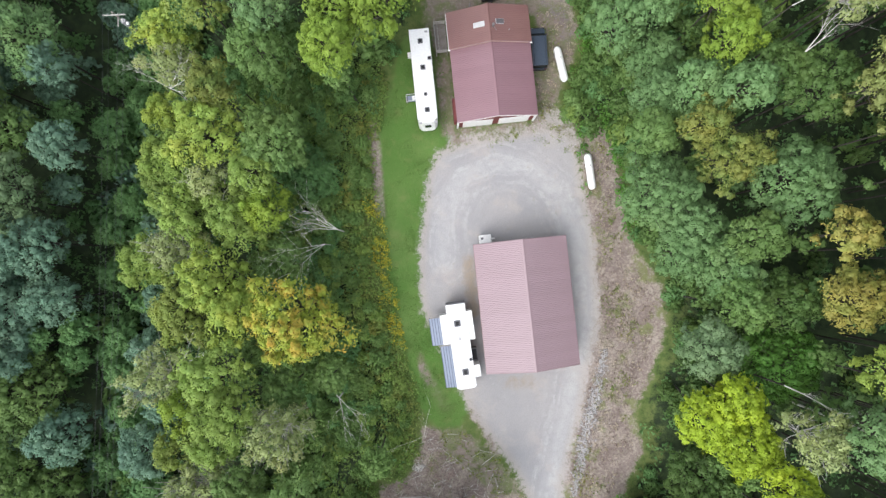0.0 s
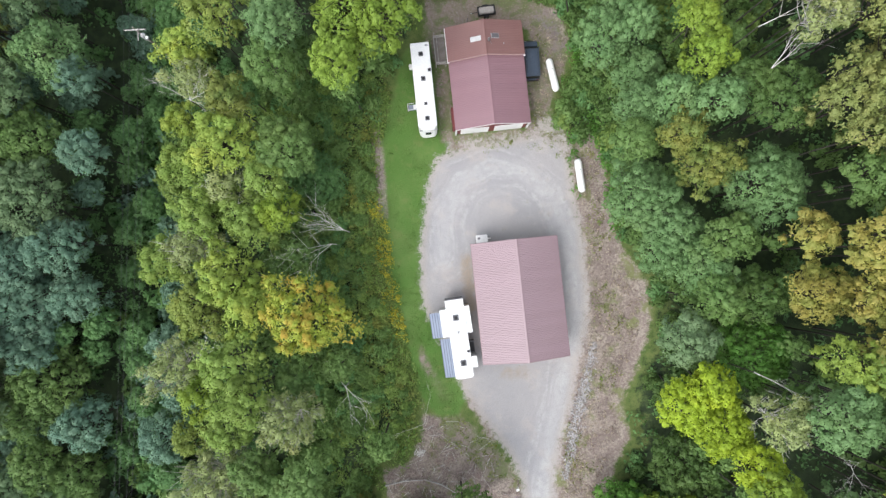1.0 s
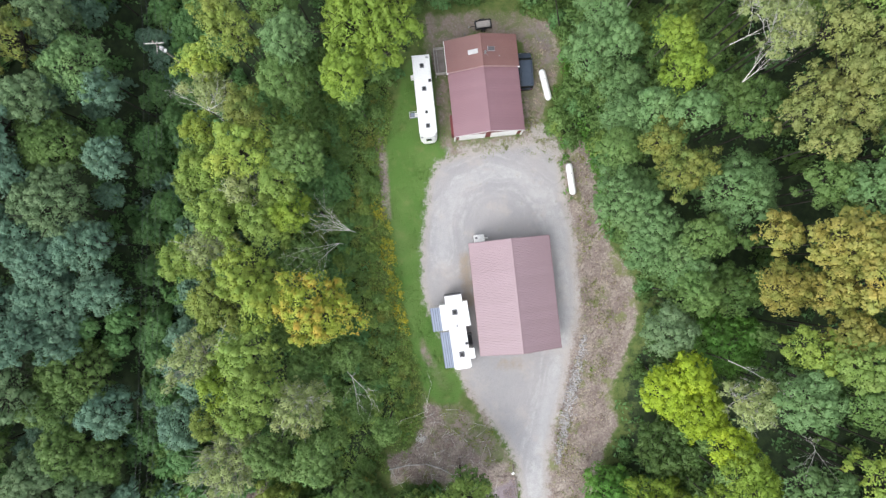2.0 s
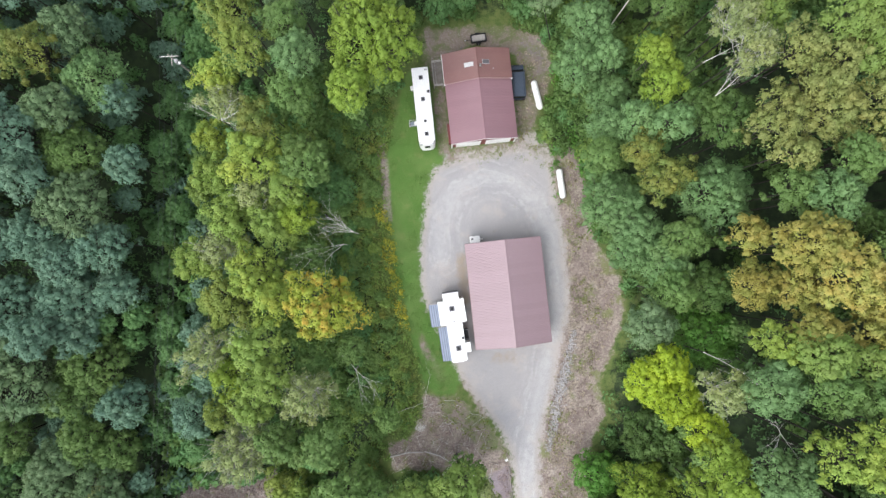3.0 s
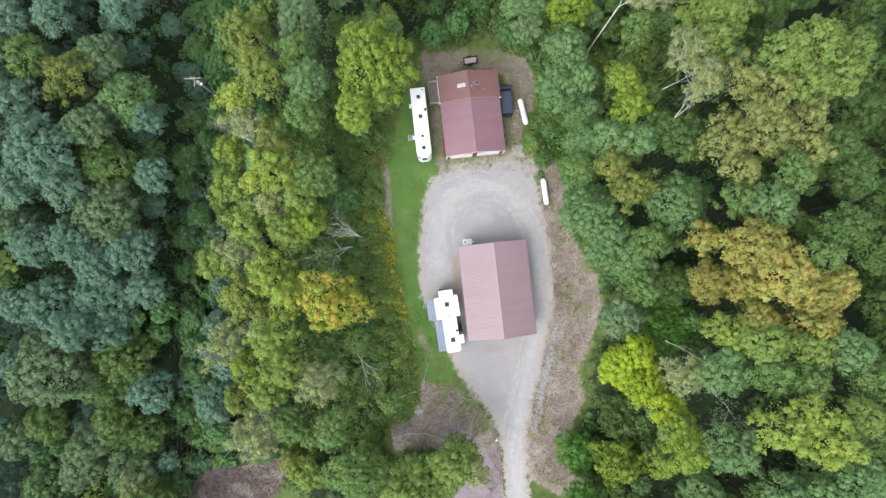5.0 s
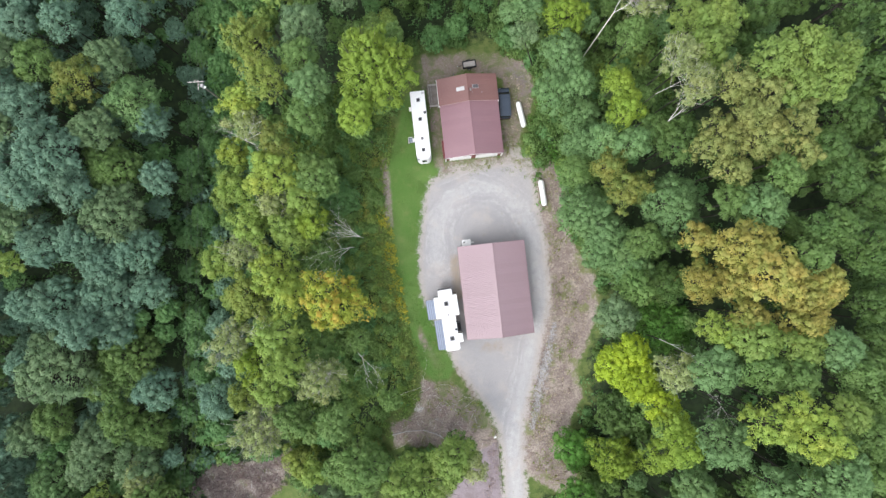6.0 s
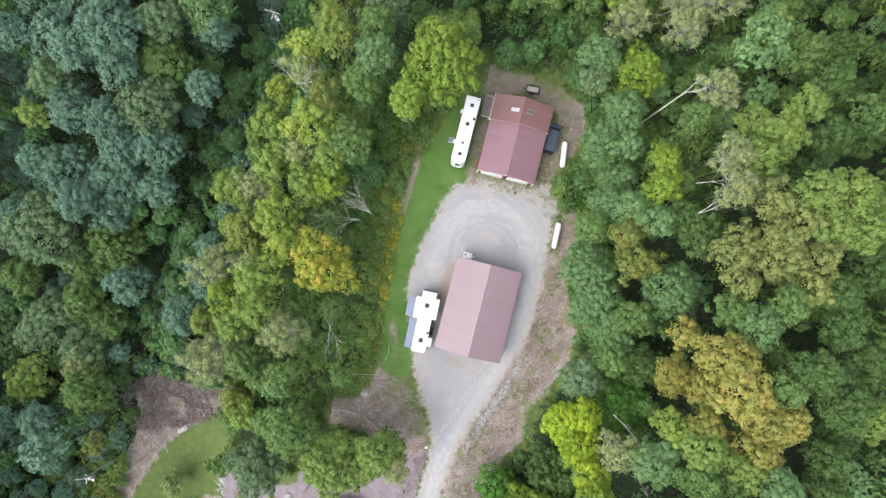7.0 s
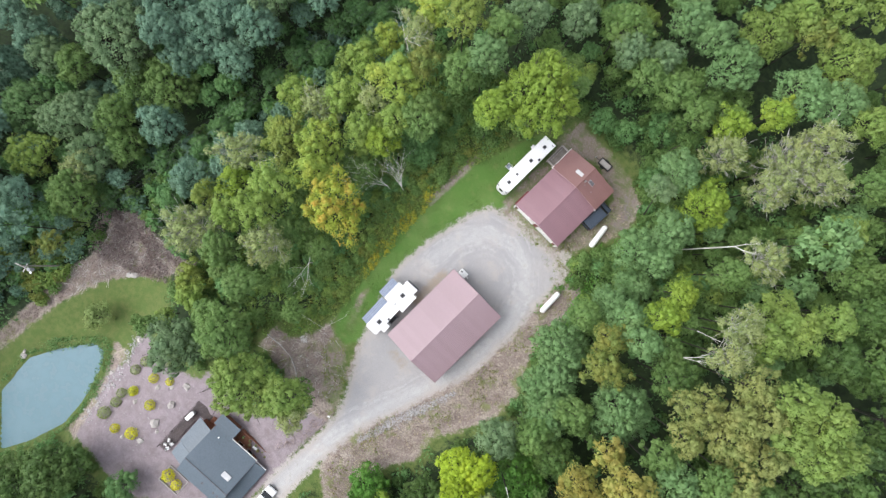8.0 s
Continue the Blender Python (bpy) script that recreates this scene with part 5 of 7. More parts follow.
def spray_mesh(name, v, material, round_to=None):
    """One mesh of all sprays; round_to bends the shading of the sprays of a tuft towards the tuft's own roundness."""
    n = len(v) // 3
    me = bpy.data.meshes.new(name)
    me.vertices.add(3 * n)
    me.vertices.foreach_set("co", v.astype(np.float32).ravel())
    me.loops.add(3 * n)
    me.loops.foreach_set("vertex_index", np.arange(3 * n, dtype=np.int32))
    me.polygons.add(n)
    me.polygons.foreach_set("loop_start", np.arange(0, 3 * n, 3, dtype=np.int32))
    me.update(calc_edges=True)
    me.materials.append(material)
    if round_to is not None:
        me.polygons.foreach_set("use_smooth", np.ones(n, bool))
        me.normals_split_custom_set_from_vertices(np.repeat(round_to, 3, 0).tolist())
    return me


def crown_points(style, leaves, seed, lobes=16, each=5, shrink=1.0):
    """A crown of radius 1: limbs carry rounded lobes, lobes carry tufts, tufts carry leaves. Returns the corners of the sprays, the limb ends and the roundness of each spray's lobe."""
    rng = np.random.default_rng(seed)
    tufts, reach = [], []
    skirt = max(3, lobes // 4)
    broad = 1.12 / math.sqrt(lobes)
    wild = {"round": 0.75, "loose": 1.15, "sparse": 1.0}[style]
    waves = [(k, wild * rng.uniform(0.4, 1.0) * h, wild * rng.uniform(0.3, 1.0) * h, *rng.uniform(0, 6.28, 2)) for k, h in ((1, 0.1), (2, 0.13), (3, 0.12), (4, 0.1), (5, 0.09), (7, 0.08))]

    def outline(a):
        """How far the crown reaches that way: uneven, with bays and arms."""
        return 0.98 + sum(h * np.cos(k * a + p) for k, h, _, p, _ in waves)

    def swell(a, f):
        return f * sum(h * np.cos(k * a + q) for k, _, h, _, q in waves)
    for i in range(lobes + skirt):
        a = i * 2.399 + rng.uniform(-0.35, 0.35)
        if i < lobes:
            f = math.sqrt((i + 0.5) / lobes)
            rad = f * (0.97 - 0.7 * broad) * (rng.uniform(0.84, 1.06) if style == "round" else rng.uniform(0.72, 1.14)) * outline(a)
            z = swell(a, f) + 0.62 * math.cos(f * 1.45) + rng.uniform(-0.11, 0.09) * (1 if style == "round" else 1.6)
            if style == "loose" and i > 4 and rng.random() < 0.12:
                continue
        else:
            rad, z = rng.uniform(0.3, 0.6), rng.uniform(-1.2, -0.25)
        c = np.array([rad * math.cos(a), rad * math.sin(a), z])
        reach.append(c)
        out = np.array([math.cos(a), math.sin(a), 0.0]) * min(1.0, rad * 1.3) * 0.45 + np.array([0, 0, 0.55])
        big = broad * rng.uniform(0.6, 1.15) * (1.0 if style == "round" else 0.85)
        n = max(3, round(each * rng.uniform(0.8, 1.3))) if i < lobes else 4
        for j in range(n):
            up = 1 - 1.25 * (j + 0.5) / n
            turn = j * 2.399 + rng.uniform(0, 0.8)
            d = np.array([math.cos(turn) * math.sqrt(1 - up * up), math.sin(turn) * math.sqrt(1 - up * up), up]) + out * 0.5 + rng.normal(size=3) * 0.16
            d /= np.linalg.norm(d)
            tufts.append((c + d * big * rng.uniform(0.55, 0.82) * np.array([1, 1, 0.85]), big * rng.uniform(0.4, 0.58), d, big))
    inner = int(leaves * (0.18 if style != "sparse" else 0.05))
    per = max(4, (leaves - inner) // len(tufts))
    cent, norm, soft = [], [], []
    for c, r, way, big in tufts:
        d = rng.normal(size=(per, 3)) + way * 0.7
        d /= np.linalg.norm(d, axis=1, keepdims=True)
        shell = rng.uniform(0.65, 1.12, (per, 1)) if style != "sparse" else rng.uniform(0.4, 1.8, (per, 1))
        shell *= np.where(rng.random((per, 1)) < (0.1 if style == "round" else 0.2), rng.uniform(1.1, 1.6, (per, 1)), 1)
        cent.append(c + d * r * shell)
        tip = d + way * 0.3 + rng.normal(size=(per, 3)) * (0.3 if style == "round" else 0.45) + np.array([0, 0, 0.25])
        tip /= np.linalg.norm(tip, axis=1, keepdims=True)
        norm.append(tip)
        s = tip * 0.42 + d * 0.35 + way * 0.55 + np.array([0, 0, 0.05])
        soft.append(s / np.linalg.norm(s, axis=1, keepdims=True))
    # leaves deeper in the crown, between the lobes
    a, f = rng.uniform(0, 6.283, inner), np.sqrt(rng.uniform(0, 1, inner))
    side = np.stack([np.cos(a), np.sin(a), np.zeros(inner)], 1)
    depth = swell(a, f) + 0.62 * np.cos(f * 1.45) + 0.05 * broad + rng.uniform(-0.6, 0.25, inner) * broad
    cent.append(side * (f * outline(a) * rng.uniform(0.8, 0.94, inner))[:, None] + np.array([0, 0, 1.0]) * depth[:, None])
    tip = side * f[:, None] * 0.7 + np.array([0, 0, 0.8]) + rng.normal(size=(inner, 3)) * 0.4
    tip /= np.linalg.norm(tip, axis=1, keepdims=True)
    norm.append(tip)
    soft.append(tip)
    cent, norm = np.concatenate(cent), np.concatenate(norm)
    size = {"round": 5.0, "loose": 4.7, "sparse": 3.7}[style] / math.sqrt(leaves) * shrink
    return leaf_sprays(cent, norm, size, rng), reach, np.concatenate(soft)


def limbs_mesh(reach, seed, material, twigs=1):
    rng = random.Random(seed)
    k = 1.0 if twigs == 1 else 0.5
    bm = bmesh.new()
    for c in reach[2:-2]:
        a = Vector((0, 0, -0.75 + 0.3 * rng.random()))
        e = Vector(c) * 0.97
        m = a.lerp(e, 0.5) + Vector((0, 0, -0.08))
        rod(a, m, 0.024 * k, 0.015 * k, 5, bm)
        rod(m, e, 0.015 * k, 0.006, 4, bm)
        for _ in range(twigs):
            s = m.lerp(e, rng.uniform(0.2, 0.95))
            out = Vector((e.x, e.y, 0)) * 0.3
            rod(s, s + out + Vector((rng.uniform(-0.25, 0.25), rng.uniform(-0.25, 0.25), rng.uniform(0.14, 0.42))), 0.0065, 0.004, 3, bm)
    return mesh_of("bough", bm, material)


# crowns by girth: up to this radius, so many lobes and so many leaf sprays
GIRTHS = ((2.7, 16, 3200), (3.5, 25, 5200), (4.5, 39, 8200), (5.8, 60, 13000), (99, 92, 20000))
SHAPES = {}
TRUNK = mesh_of("trunk", rod((0, 0, 0), (0, 0, 1), 1.0, 0.5, 9), M_BARK)
CROWNS = {}
PLACED = []


def crown_shape(style, girth, v):
    key = (style, girth, v)
    if key not in SHAPES:
        _, lobes, leaves = GIRTHS[girth]
        if style == "sparse":
            leaves = leaves * 2 // 3
        pts, reach, soft = crown_points(style, leaves, 100 * girth + 17 * v + len(style), lobes)
        SHAPES[key] = (spray_mesh("crown", pts, LEAF["G"], soft), limbs_mesh(reach, v + girth, M_TWIG if style == "sparse" else M_BARK, 5 if style == "sparse" else 1))
    return SHAPES[key]


def tree(kind, x, y, r, top):
    """A tree with its crown of radius r, reaching up to the height top."""
    c, alt, label, style = KINDS[kind]
    rng = random.Random(int(x * 97 + y * 131))
    girth = next(k for k, q in enumerate(GIRTHS) if r <= q[0])
    crown, bough = crown_shape(style, girth, rng.randrange(3))
    lean = 3.0 + max(0.0, open_at(x, y)) if x > 12 and open_at(x, y) > -2.5 else 0.0
    g = land_at(x + lean, y)
    sz = min(r, 4.5 + 0.3 * r) * rng.uniform(0.95, 1.2)
    mid = max(top - g - 0.72 * sz, 0.5 * sz)
    low = kind == "S"
    t = thing("shrub" if low else "tree", pose(x + lean, y, g), label, "shrub" if low else "tree", "shrubs of the cleared strip" if low else "trees of the woods")
    turn = rng.uniform(0, 360)
    cr, br = new("crown", crown), new("bough", bough)
    cr.material_slots[0].link = 'OBJECT'
    cr.material_slots[0].material = LEAF[kind]
    for ob in (cr, br):
        ob.parent = t
        ob.matrix_local = pose(-lean, 0, mid, rng.uniform(-4, 4) if ob is cr else 0, 0, turn) @ Matrix.Diagonal((r, r * rng.uniform(0.92, 1.08) if ob is cr else r, sz, 1))
    tk = new("trunk", TRUNK)
    tk.parent = t
    tr = 0.07 + 0.015 * r
    up = Vector((-lean, 0, mid - 0.3 * sz + 0.3))
    tk.matrix_local = pose(0, 0, -0.3) @ up.to_track_quat('Z', 'Y').to_matrix().to_4x4() @ Matrix.Diagonal((tr, tr, up.length, 1))
    PLACED.append((x + lean, y, r, top))


# ---- the woods, tree by tree ----
tree("H", -67.3, 41.6, 4.1, 11.9)
tree("D", -68.1, 36.1, 4.1, 12.0)
tree("G", -61.1, 39.1, 4.4, 12.3)
tree("A", -55.0, 36.0, 4.7, 12.9)
tree("H", -50.1, 39.2, 4.2, 10.7)
tree("E", -47.7, 32.4, 5.5, 9.6)
tree("D", -63.9, 32.4, 4.2, 12.0)
tree("H", -67.6, 29.2, 3.4, 12.4)
tree("D", -60.5, 24.1, 6.5, 14.0)
tree("H", -53.5, 27.6, 4.2, 11.1)
tree("D", -65.3, 19.1, 4.1, 11.8)
tree("D", -58.5, 18.5, 4.5, 10.4)
tree("G", -53.0, 21.5, 5.6, 8.7)
tree("D", -45.0, 28.9, 3.2, 8.2)
tree("D", -45.2, 19.2, 3.4, 7.8)
tree("H", -53.2, 13.7, 5.9, 9.6)
tree("D", -66.1, 10.1, 5.0, 8.7)
tree("D", -59.7, 9.7, 4.4, 8.5)
tree("D", -50.4, 7.8, 4.8, 7.6)
tree("D", -56.8, 5.6, 4.6, 7.2)
tree("H", -69.9, 14.2, 4.2, 9.5)
tree("N", -71.6, 7.5, 3.0, 7.9)
tree("D", -66.0, 0.1, 5.5, 6.9)
tree("D", -57.7, -0.1, 7.0, 5.6)
tree("D", -50.1, 0.6, 4.0, 4.5)
tree("D", -70.4, 0.1, 3.5, 6.8)
tree("D", -60.9, -5.2, 4.0, 8.2)
tree("D", -57.6, -6.1, 4.4, 4.0)
tree("H", -67.3, -11.6, 7.2, 7.7)
tree("D", -72.2, -10.0, 3.3, 6.0)
tree("G", -57.7, -10.8, 6.8, 2.8)
tree("G", -61.6, -15.5, 4.7, 1.9)
tree("D", -53.0, -17.5, 4.5, 1.8)
tree("G", -71.6, -21.3, 4.3, 1.5)
tree("H", -76.5, -23.3, 4.3, 1.7)
tree("G", -60.2, -22.8, 4.3, 1.3)
tree("G", -56.2, -25.9, 4.6, -0.2)
tree("H", -64.3, -25.8, 4.3, 2.1)
tree("E", -74.6, -34.0, 5.9, -0.6)
tree("H", -66.2, -29.8, 4.7, 1.5)
tree("H", -57.7, -31.2, 5.2, 1.7)
tree("D", -41.9, -21.0, 4.6, 1.1)
tree("N", -65.2, -38.4, 4.9, 1.8)
tree("G", -54.8, -38.4, 5.3, 2.7)
tree("D", -76.1, -40.0, 4.4, 0.8)
tree("P", -57.2, -33.4, 3.5, 1.8)
tree("Q", -24.6, 37.6, 4.3, 16.3)
tree("Q", -22.0, 29.6, 3.9, 20.7)
tree("H", -16.0, 37.8, 3.9, 18.3)
tree("G", -16.5, 32.3, 3.3, 19.6)
tree("E", -15.2, 27.5, 3.6, 20.4)
tree("G", -16.6, 23.6, 3.2, 18.9)
tree("Y", -27.7, 28.0, 3.3, 14.5)
tree("P", -27.1, 24.6, 3.2, 13.9)
tree("Y", -33.6, 22.9, 3.6, 3.3)
tree("A", -21.9, 20.5, 3.4, 17.2)
tree("Y", -23.5, 16.0, 4.5, 17.0)
tree("G", -16.6, 15.2, 4.0, 16.0)
tree("S", -15.3, 12.9, 4.0, 4.5)
tree("N", -19.5, 12.2, 3.1, 15.3)
tree("N", -33.0, 16.4, 4.3, 5.6)
tree("P", -24.6, 11.8, 2.7, 13.6)
tree("N", -29.2, 9.7, 4.3, 10.3)
tree("N", -22.1, 7.2, 4.3, 13.0)
tree("L2", -18.9, 8.2, 3.2, 13.5)
tree("P", -32.5, 5.3, 4.3, 6.6)
tree("N", -37.3, 3.7, 4.4, 4.4)
tree("Y", -25.5, 0.3, 5.0, 13.5)
tree("Q", -32.3, -3.2, 4.8, 7.9)
tree("Y", -22.9, -3.2, 3.5, 14.5)
tree("P", -36.1, -10.2, 4.5, 6.7)
tree("N", -25.9, -9.4, 4.2, 14.6)
tree("L2", -33.5, -14.0, 3.5, 6.6)
tree("N", -24.8, -13.6, 3.9, 15.2)
tree("N", -30.1, -18.8, 4.1, 7.1)
tree("Q", -36.4, -20.3, 3.2, 4.1)
tree("P", -19.6, -16.5, 4.3, 14.4)
tree("P", -33.4, -26.1, 5.8, 5.6)
tree("K", -19.3, -12.5, 2.8, 10.9)
tree("G", -25.9, -23.9, 3.6, 9.4)
tree("G", -17.5, -22.9, 3.1, 16.9)
tree("Q", -27.7, -32.1, 3.4, 3.8)
tree("E", 17.2, 36.8, 3.6, 17.7)
tree("L2", 24.2, 36.2, 4.8, 17.8)
tree("H", 17.4, 32.6, 2.4, 17.6)
tree("E", 23.3, 29.9, 4.1, 17.2)
tree("E", 21.7, 24.2, 3.8, 16.0)
tree("E", 25.1, 24.6, 2.9, 16.7)
tree("E", 25.8, 20.2, 3.4, 13.8)
tree("E", 23.7, 14.9, 2.9, 17.7)
tree("L2", 29.1, 22.3, 3.0, 21.9)
tree("L2", 29.7, 18.2, 3.0, 21.8)
tree("E", 27.1, 14.6, 3.3, 20.3)
tree("E", 30.1, 13.5, 2.7, 22.8)
tree("G", 33.3, 30.1, 3.3, 19.7)
tree("P", 34.9, 34.7, 3.7, 20.7)
tree("L", 39.1, 28.7, 3.8, 25.1)
tree("L", 41.6, 28.1, 3.7, 27.2)
tree("L", 39.2, 23.9, 3.4, 28.2)
tree("P", 35.2, 22.9, 3.3, 28.6)
tree("P", 36.2, 18.7, 3.1, 29.6)
tree("T2", 40.3, 17.8, 3.1, 31.1)
tree("T2", 43.8, 16.2, 3.2, 31.3)
tree("T2", 38.1, 11.1, 3.7, 29.9)
tree("T2", 43.9, 11.6, 4.1, 29.9)
tree("T2", 48.1, 12.8, 2.5, 30.4)
tree("T2", 48.0, 8.2, 3.3, 29.9)
tree("T2", 39.9, 7.4, 2.6, 28.6)
tree("T2", 41.5, 13.9, 3.2, 31.1)
tree("L", 44.7, 19.7, 3.4, 32.9)
tree("L", 48.4, 20.8, 3.5, 32.8)
tree("L", 51.5, 17.1, 3.6, 32.0)
tree("L", 47.5, 16.6, 3.2, 31.6)
tree("L", 54.3, 19.8, 2.6, 30.8)
tree("K", 49.1, 29.9, 3.3, 25.9)
tree("K", 37.1, 12.9, 3.8, 23.6)
tree("K", 33.6, 14.7, 3.0, 22.2)
tree("E", 36.4, 4.7, 5.3, 19.9)
tree("E", 23.9, 4.9, 4.7, 16.6)
tree("E", 26.8, 1.4, 3.8, 15.6)
tree("A", 29.3, 7.3, 3.8, 20.5)
tree("A", 26.7, 10.8, 3.1, 20.8)
tree("G", 22.1, 10.8, 2.6, 19.3)
tree("G", 40.7, 3.2, 3.4, 27.5)
tree("E", 43.0, 2.1, 3.4, 29.7)
tree("G", 45.7, 5.8, 3.0, 29.8)
tree("K", 51.5, 8.7, 3.1, 29.9)
tree("K", 58.6, 13.6, 4.0, 25.6)
tree("K", 52.6, 4.4, 3.1, 30.6)
tree("K", 58.4, 1.5, 3.4, 27.6)
tree("K", 58.6, 28.4, 3.5, 29.1)
tree("L", 44.5, 33.0, 3.0, 26.2)
tree("E", 26.2, -1.5, 3.7, 14.5)
tree("E", 29.8, -3.6, 4.1, 16.8)
tree("G", 31.6, -0.7, 3.1, 19.2)
tree("K", 34.8, -7.4, 3.7, 18.0)
tree("G", 29.9, -7.3, 3.4, 18.2)
tree("H", 26.5, -11.3, 3.9, 18.1)
tree("G2", 34.7, -14.2, 5.0, 16.9)
tree("T", 39.5, -2.7, 4.1, 30.4)
tree("T", 41.4, -6.2, 4.2, 32.7)
tree("T", 46.9, -9.5, 3.9, 30.6)
tree("T", 48.5, -8.3, 2.8, 30.7)
tree("T", 45.5, -13.1, 3.5, 30.6)
tree("T", 39.9, -7.8, 3.0, 26.6)
tree("T", 36.9, -1.1, 2.6, 23.9)
tree("T", 37.5, -7.2, 3.6, 23.2)
tree("T", 39.7, -12.0, 2.9, 28.9)
tree("Y", 36.6, -13.6, 3.1, 27.4)
tree("L", 39.3, -14.6, 3.4, 30.3)
tree("L", 44.2, -15.8, 3.2, 31.1)
tree("G", 43.0, -19.3, 3.2, 31.6)
tree("E", 48.2, -16.3, 3.0, 32.1)
tree("G", 50.5, -19.3, 3.4, 31.9)
tree("G", 52.5, -22.0, 3.2, 32.0)
tree("E", 35.7, -18.0, 3.8, 27.8)
tree("G", 40.0, -18.2, 3.2, 30.7)
tree("P", 31.3, -18.9, 3.4, 24.2)
tree("B", 25.5, -18.8, 3.7, 17.3)
tree("B", 28.3, -21.2, 3.8, 19.3)
tree("B", 30.0, -24.2, 3.0, 21.8)
tree("B", 27.5, -16.7, 3.0, 19.0)
tree("L2", 30.3, -25.9, 2.8, 23.9)
tree("L2", 30.5, -28.7, 3.3, 25.5)
tree("L2", 26.3, -36.0, 4.9, 10.4)
tree("K", 28.7, -29.4, 5.0, 8.5)
tree("G2", 20.3, -35.0, 4.1, 5.9)
tree("E", 35.0, -27.9, 3.9, 28.6)
tree("Y", 38.2, -24.2, 3.2, 33.8)
tree("Y", 41.5, -22.9, 2.8, 33.7)
tree("Y", 42.9, -25.8, 3.7, 35.0)
tree("L", 47.4, -23.7, 2.8, 33.0)
tree("G", 51.5, -26.5, 3.6, 32.2)
tree("L2", 30.5, -33.3, 3.2, 16.9)
tree("K", 54.8, -4.9, 3.9, 31.0)
tree("K", 48.3, -1.3, 3.2, 33.6)
tree("K", 48.7, -2.3, 2.9, 29.3)
tree("G", 46.1, -4.2, 2.7, 32.7)
tree("K", 55.1, -12.0, 3.2, 30.2)
tree("K", 54.8, -16.5, 2.9, 31.0)
tree("K", 46.5, -0.6, 2.9, 27.3)
tree("B2", -5.7, 28.8, 7.3, 22.4)
tree("B2", -8.8, 22.1, 3.2, 21.3)
tree("H", -9.9, 43.1, 3.4, 16.9)
tree("G", -4.3, 48.4, 4.6, 15.4)
tree("H", -1.0, 46.1, 3.5, 15.1)
tree("G", 3.9, 45.2, 3.3, 14.7)
tree("E", 2.4, 56.6, 3.9, 15.3)
tree("E", 7.0, 56.9, 3.5, 15.6)
tree("E", 12.5, 56.2, 4.7, 16.0)
tree("L", 12.4, 63.7, 4.7, 16.5)
tree("L", 14.2, 67.7, 3.4, 16.8)
tree("L", 24.6, 68.2, 5.5, 17.5)
tree("E", 23.1, 59.7, 5.0, 17.3)
tree("E", 27.6, 61.6, 4.1, 18.0)
tree("L2", 22.0, 54.0, 3.2, 17.0)
tree("L2", 18.4, 48.0, 3.3, 16.6)
tree("P", 20.8, 43.9, 3.9, 17.3)
tree("P", 28.6, 49.2, 4.9, 18.2)
tree("P", 29.7, 55.4, 4.4, 18.2)
tree("P", 33.7, 50.4, 4.4, 19.0)
tree("P", 28.9, 44.4, 3.9, 18.5)
tree("L", 40.5, 45.4, 3.9, 21.1)
tree("G", 44.4, 42.4, 4.5, 22.5)
tree("K", 48.5, 37.4, 3.1, 24.6)
tree("G", 8.8, 46.7, 3.5, 14.7)
tree("G", 13.6, 45.8, 2.9, 16.0)
tree("H", 3.7, 49.2, 3.2, 14.6)
tree("A", 17.7, 67.0, 3.4, 17.0)
tree("G", 39.2, 54.8, 3.6, 19.6)
tree("L", 32.9, 61.9, 3.7, 18.8)
tree("H", -20.1, -41.1, 5.6, 8.3)
tree("G", -14.8, -31.4, 5.0, 14.9)
tree("L", -6.6, -34.6, 6.2, 15.4)
tree("L", -0.4, -30.7, 4.0, 15.8)
tree("P", 2.9, -32.4, 2.6, 15.3)
tree("N", -24.9, -34.4, 3.4, 4.4)
tree("D", -56.6, 45.8, 3.8, 12.0)
tree("D", -63.4, 46.0, 3.2, 11.7)
tree("D", -46.4, 46.4, 3.9, 10.4)
tree("S", -40.4, 45.1, 2.9, -3.4)
tree("S", -42.2, 32.2, 2.7, -3.5)
tree("S", -40.0, 26.6, 2.9, -3.4)
tree("S", -45.1, 19.0, 2.9, -3.5)
tree("S", -43.0, 13.4, 2.9, -3.5)
tree("S", -37.3, 31.0, 2.6, -2.9)
tree("S", -36.7, 41.7, 2.9, -2.8)
tree("S", -46.0, 9.5, 2.9, -3.5)
tree("S", -39.8, 51.0, 2.9, -3.4)
tree("S", -35.0, 51.0, 3.1, -2.3)
tree("O", -15.8, -4.7, 5.7, 17.6)
tree("S", -45.9, -5.5, 2.9, -3.5)
tree("S", -46.5, -10.8, 2.9, -3.7)
tree("S", -46.5, -16.1, 2.9, -3.8)
tree("S", -49.8, -23.4, 2.9, -4.7)
tree("S", -43.2, -26.9, 2.9, -3.5)
tree("S", -46.6, 3.1, 2.7, -3.5)
tree("S", -53.7, -36.1, 3.0, -5.7)
tree("S", 4.4, 39.1, 2.8, 5.0)
tree("S", 8.5, 40.7, 2.6, 5.0)
tree("S", 17.1, 37.8, 2.6, 5.0)
tree("G", 51.6, -31.9, 3.4, 31.1)
tree("E", 44.7, -30.0, 3.2, 35.4)
tree("E", 33.0, -35.7, 3.2, 22.4)
tree("G2", 19.0, -41.0, 3.6, 10.6)
tree("E", 39.9, -33.4, 3.4, 30.5)
tree("E", 42.7, -32.3, 3.3, 33.5)
tree("S", 12.6, 46.2, 3.4, 5.0)
tree("K", -19.5, -71.9, 5.7, 6.6)
tree("K", -24.1, -79.6, 5.2, 3.0)
tree("S", -9.9, -67.9, 3.5, 1.5)
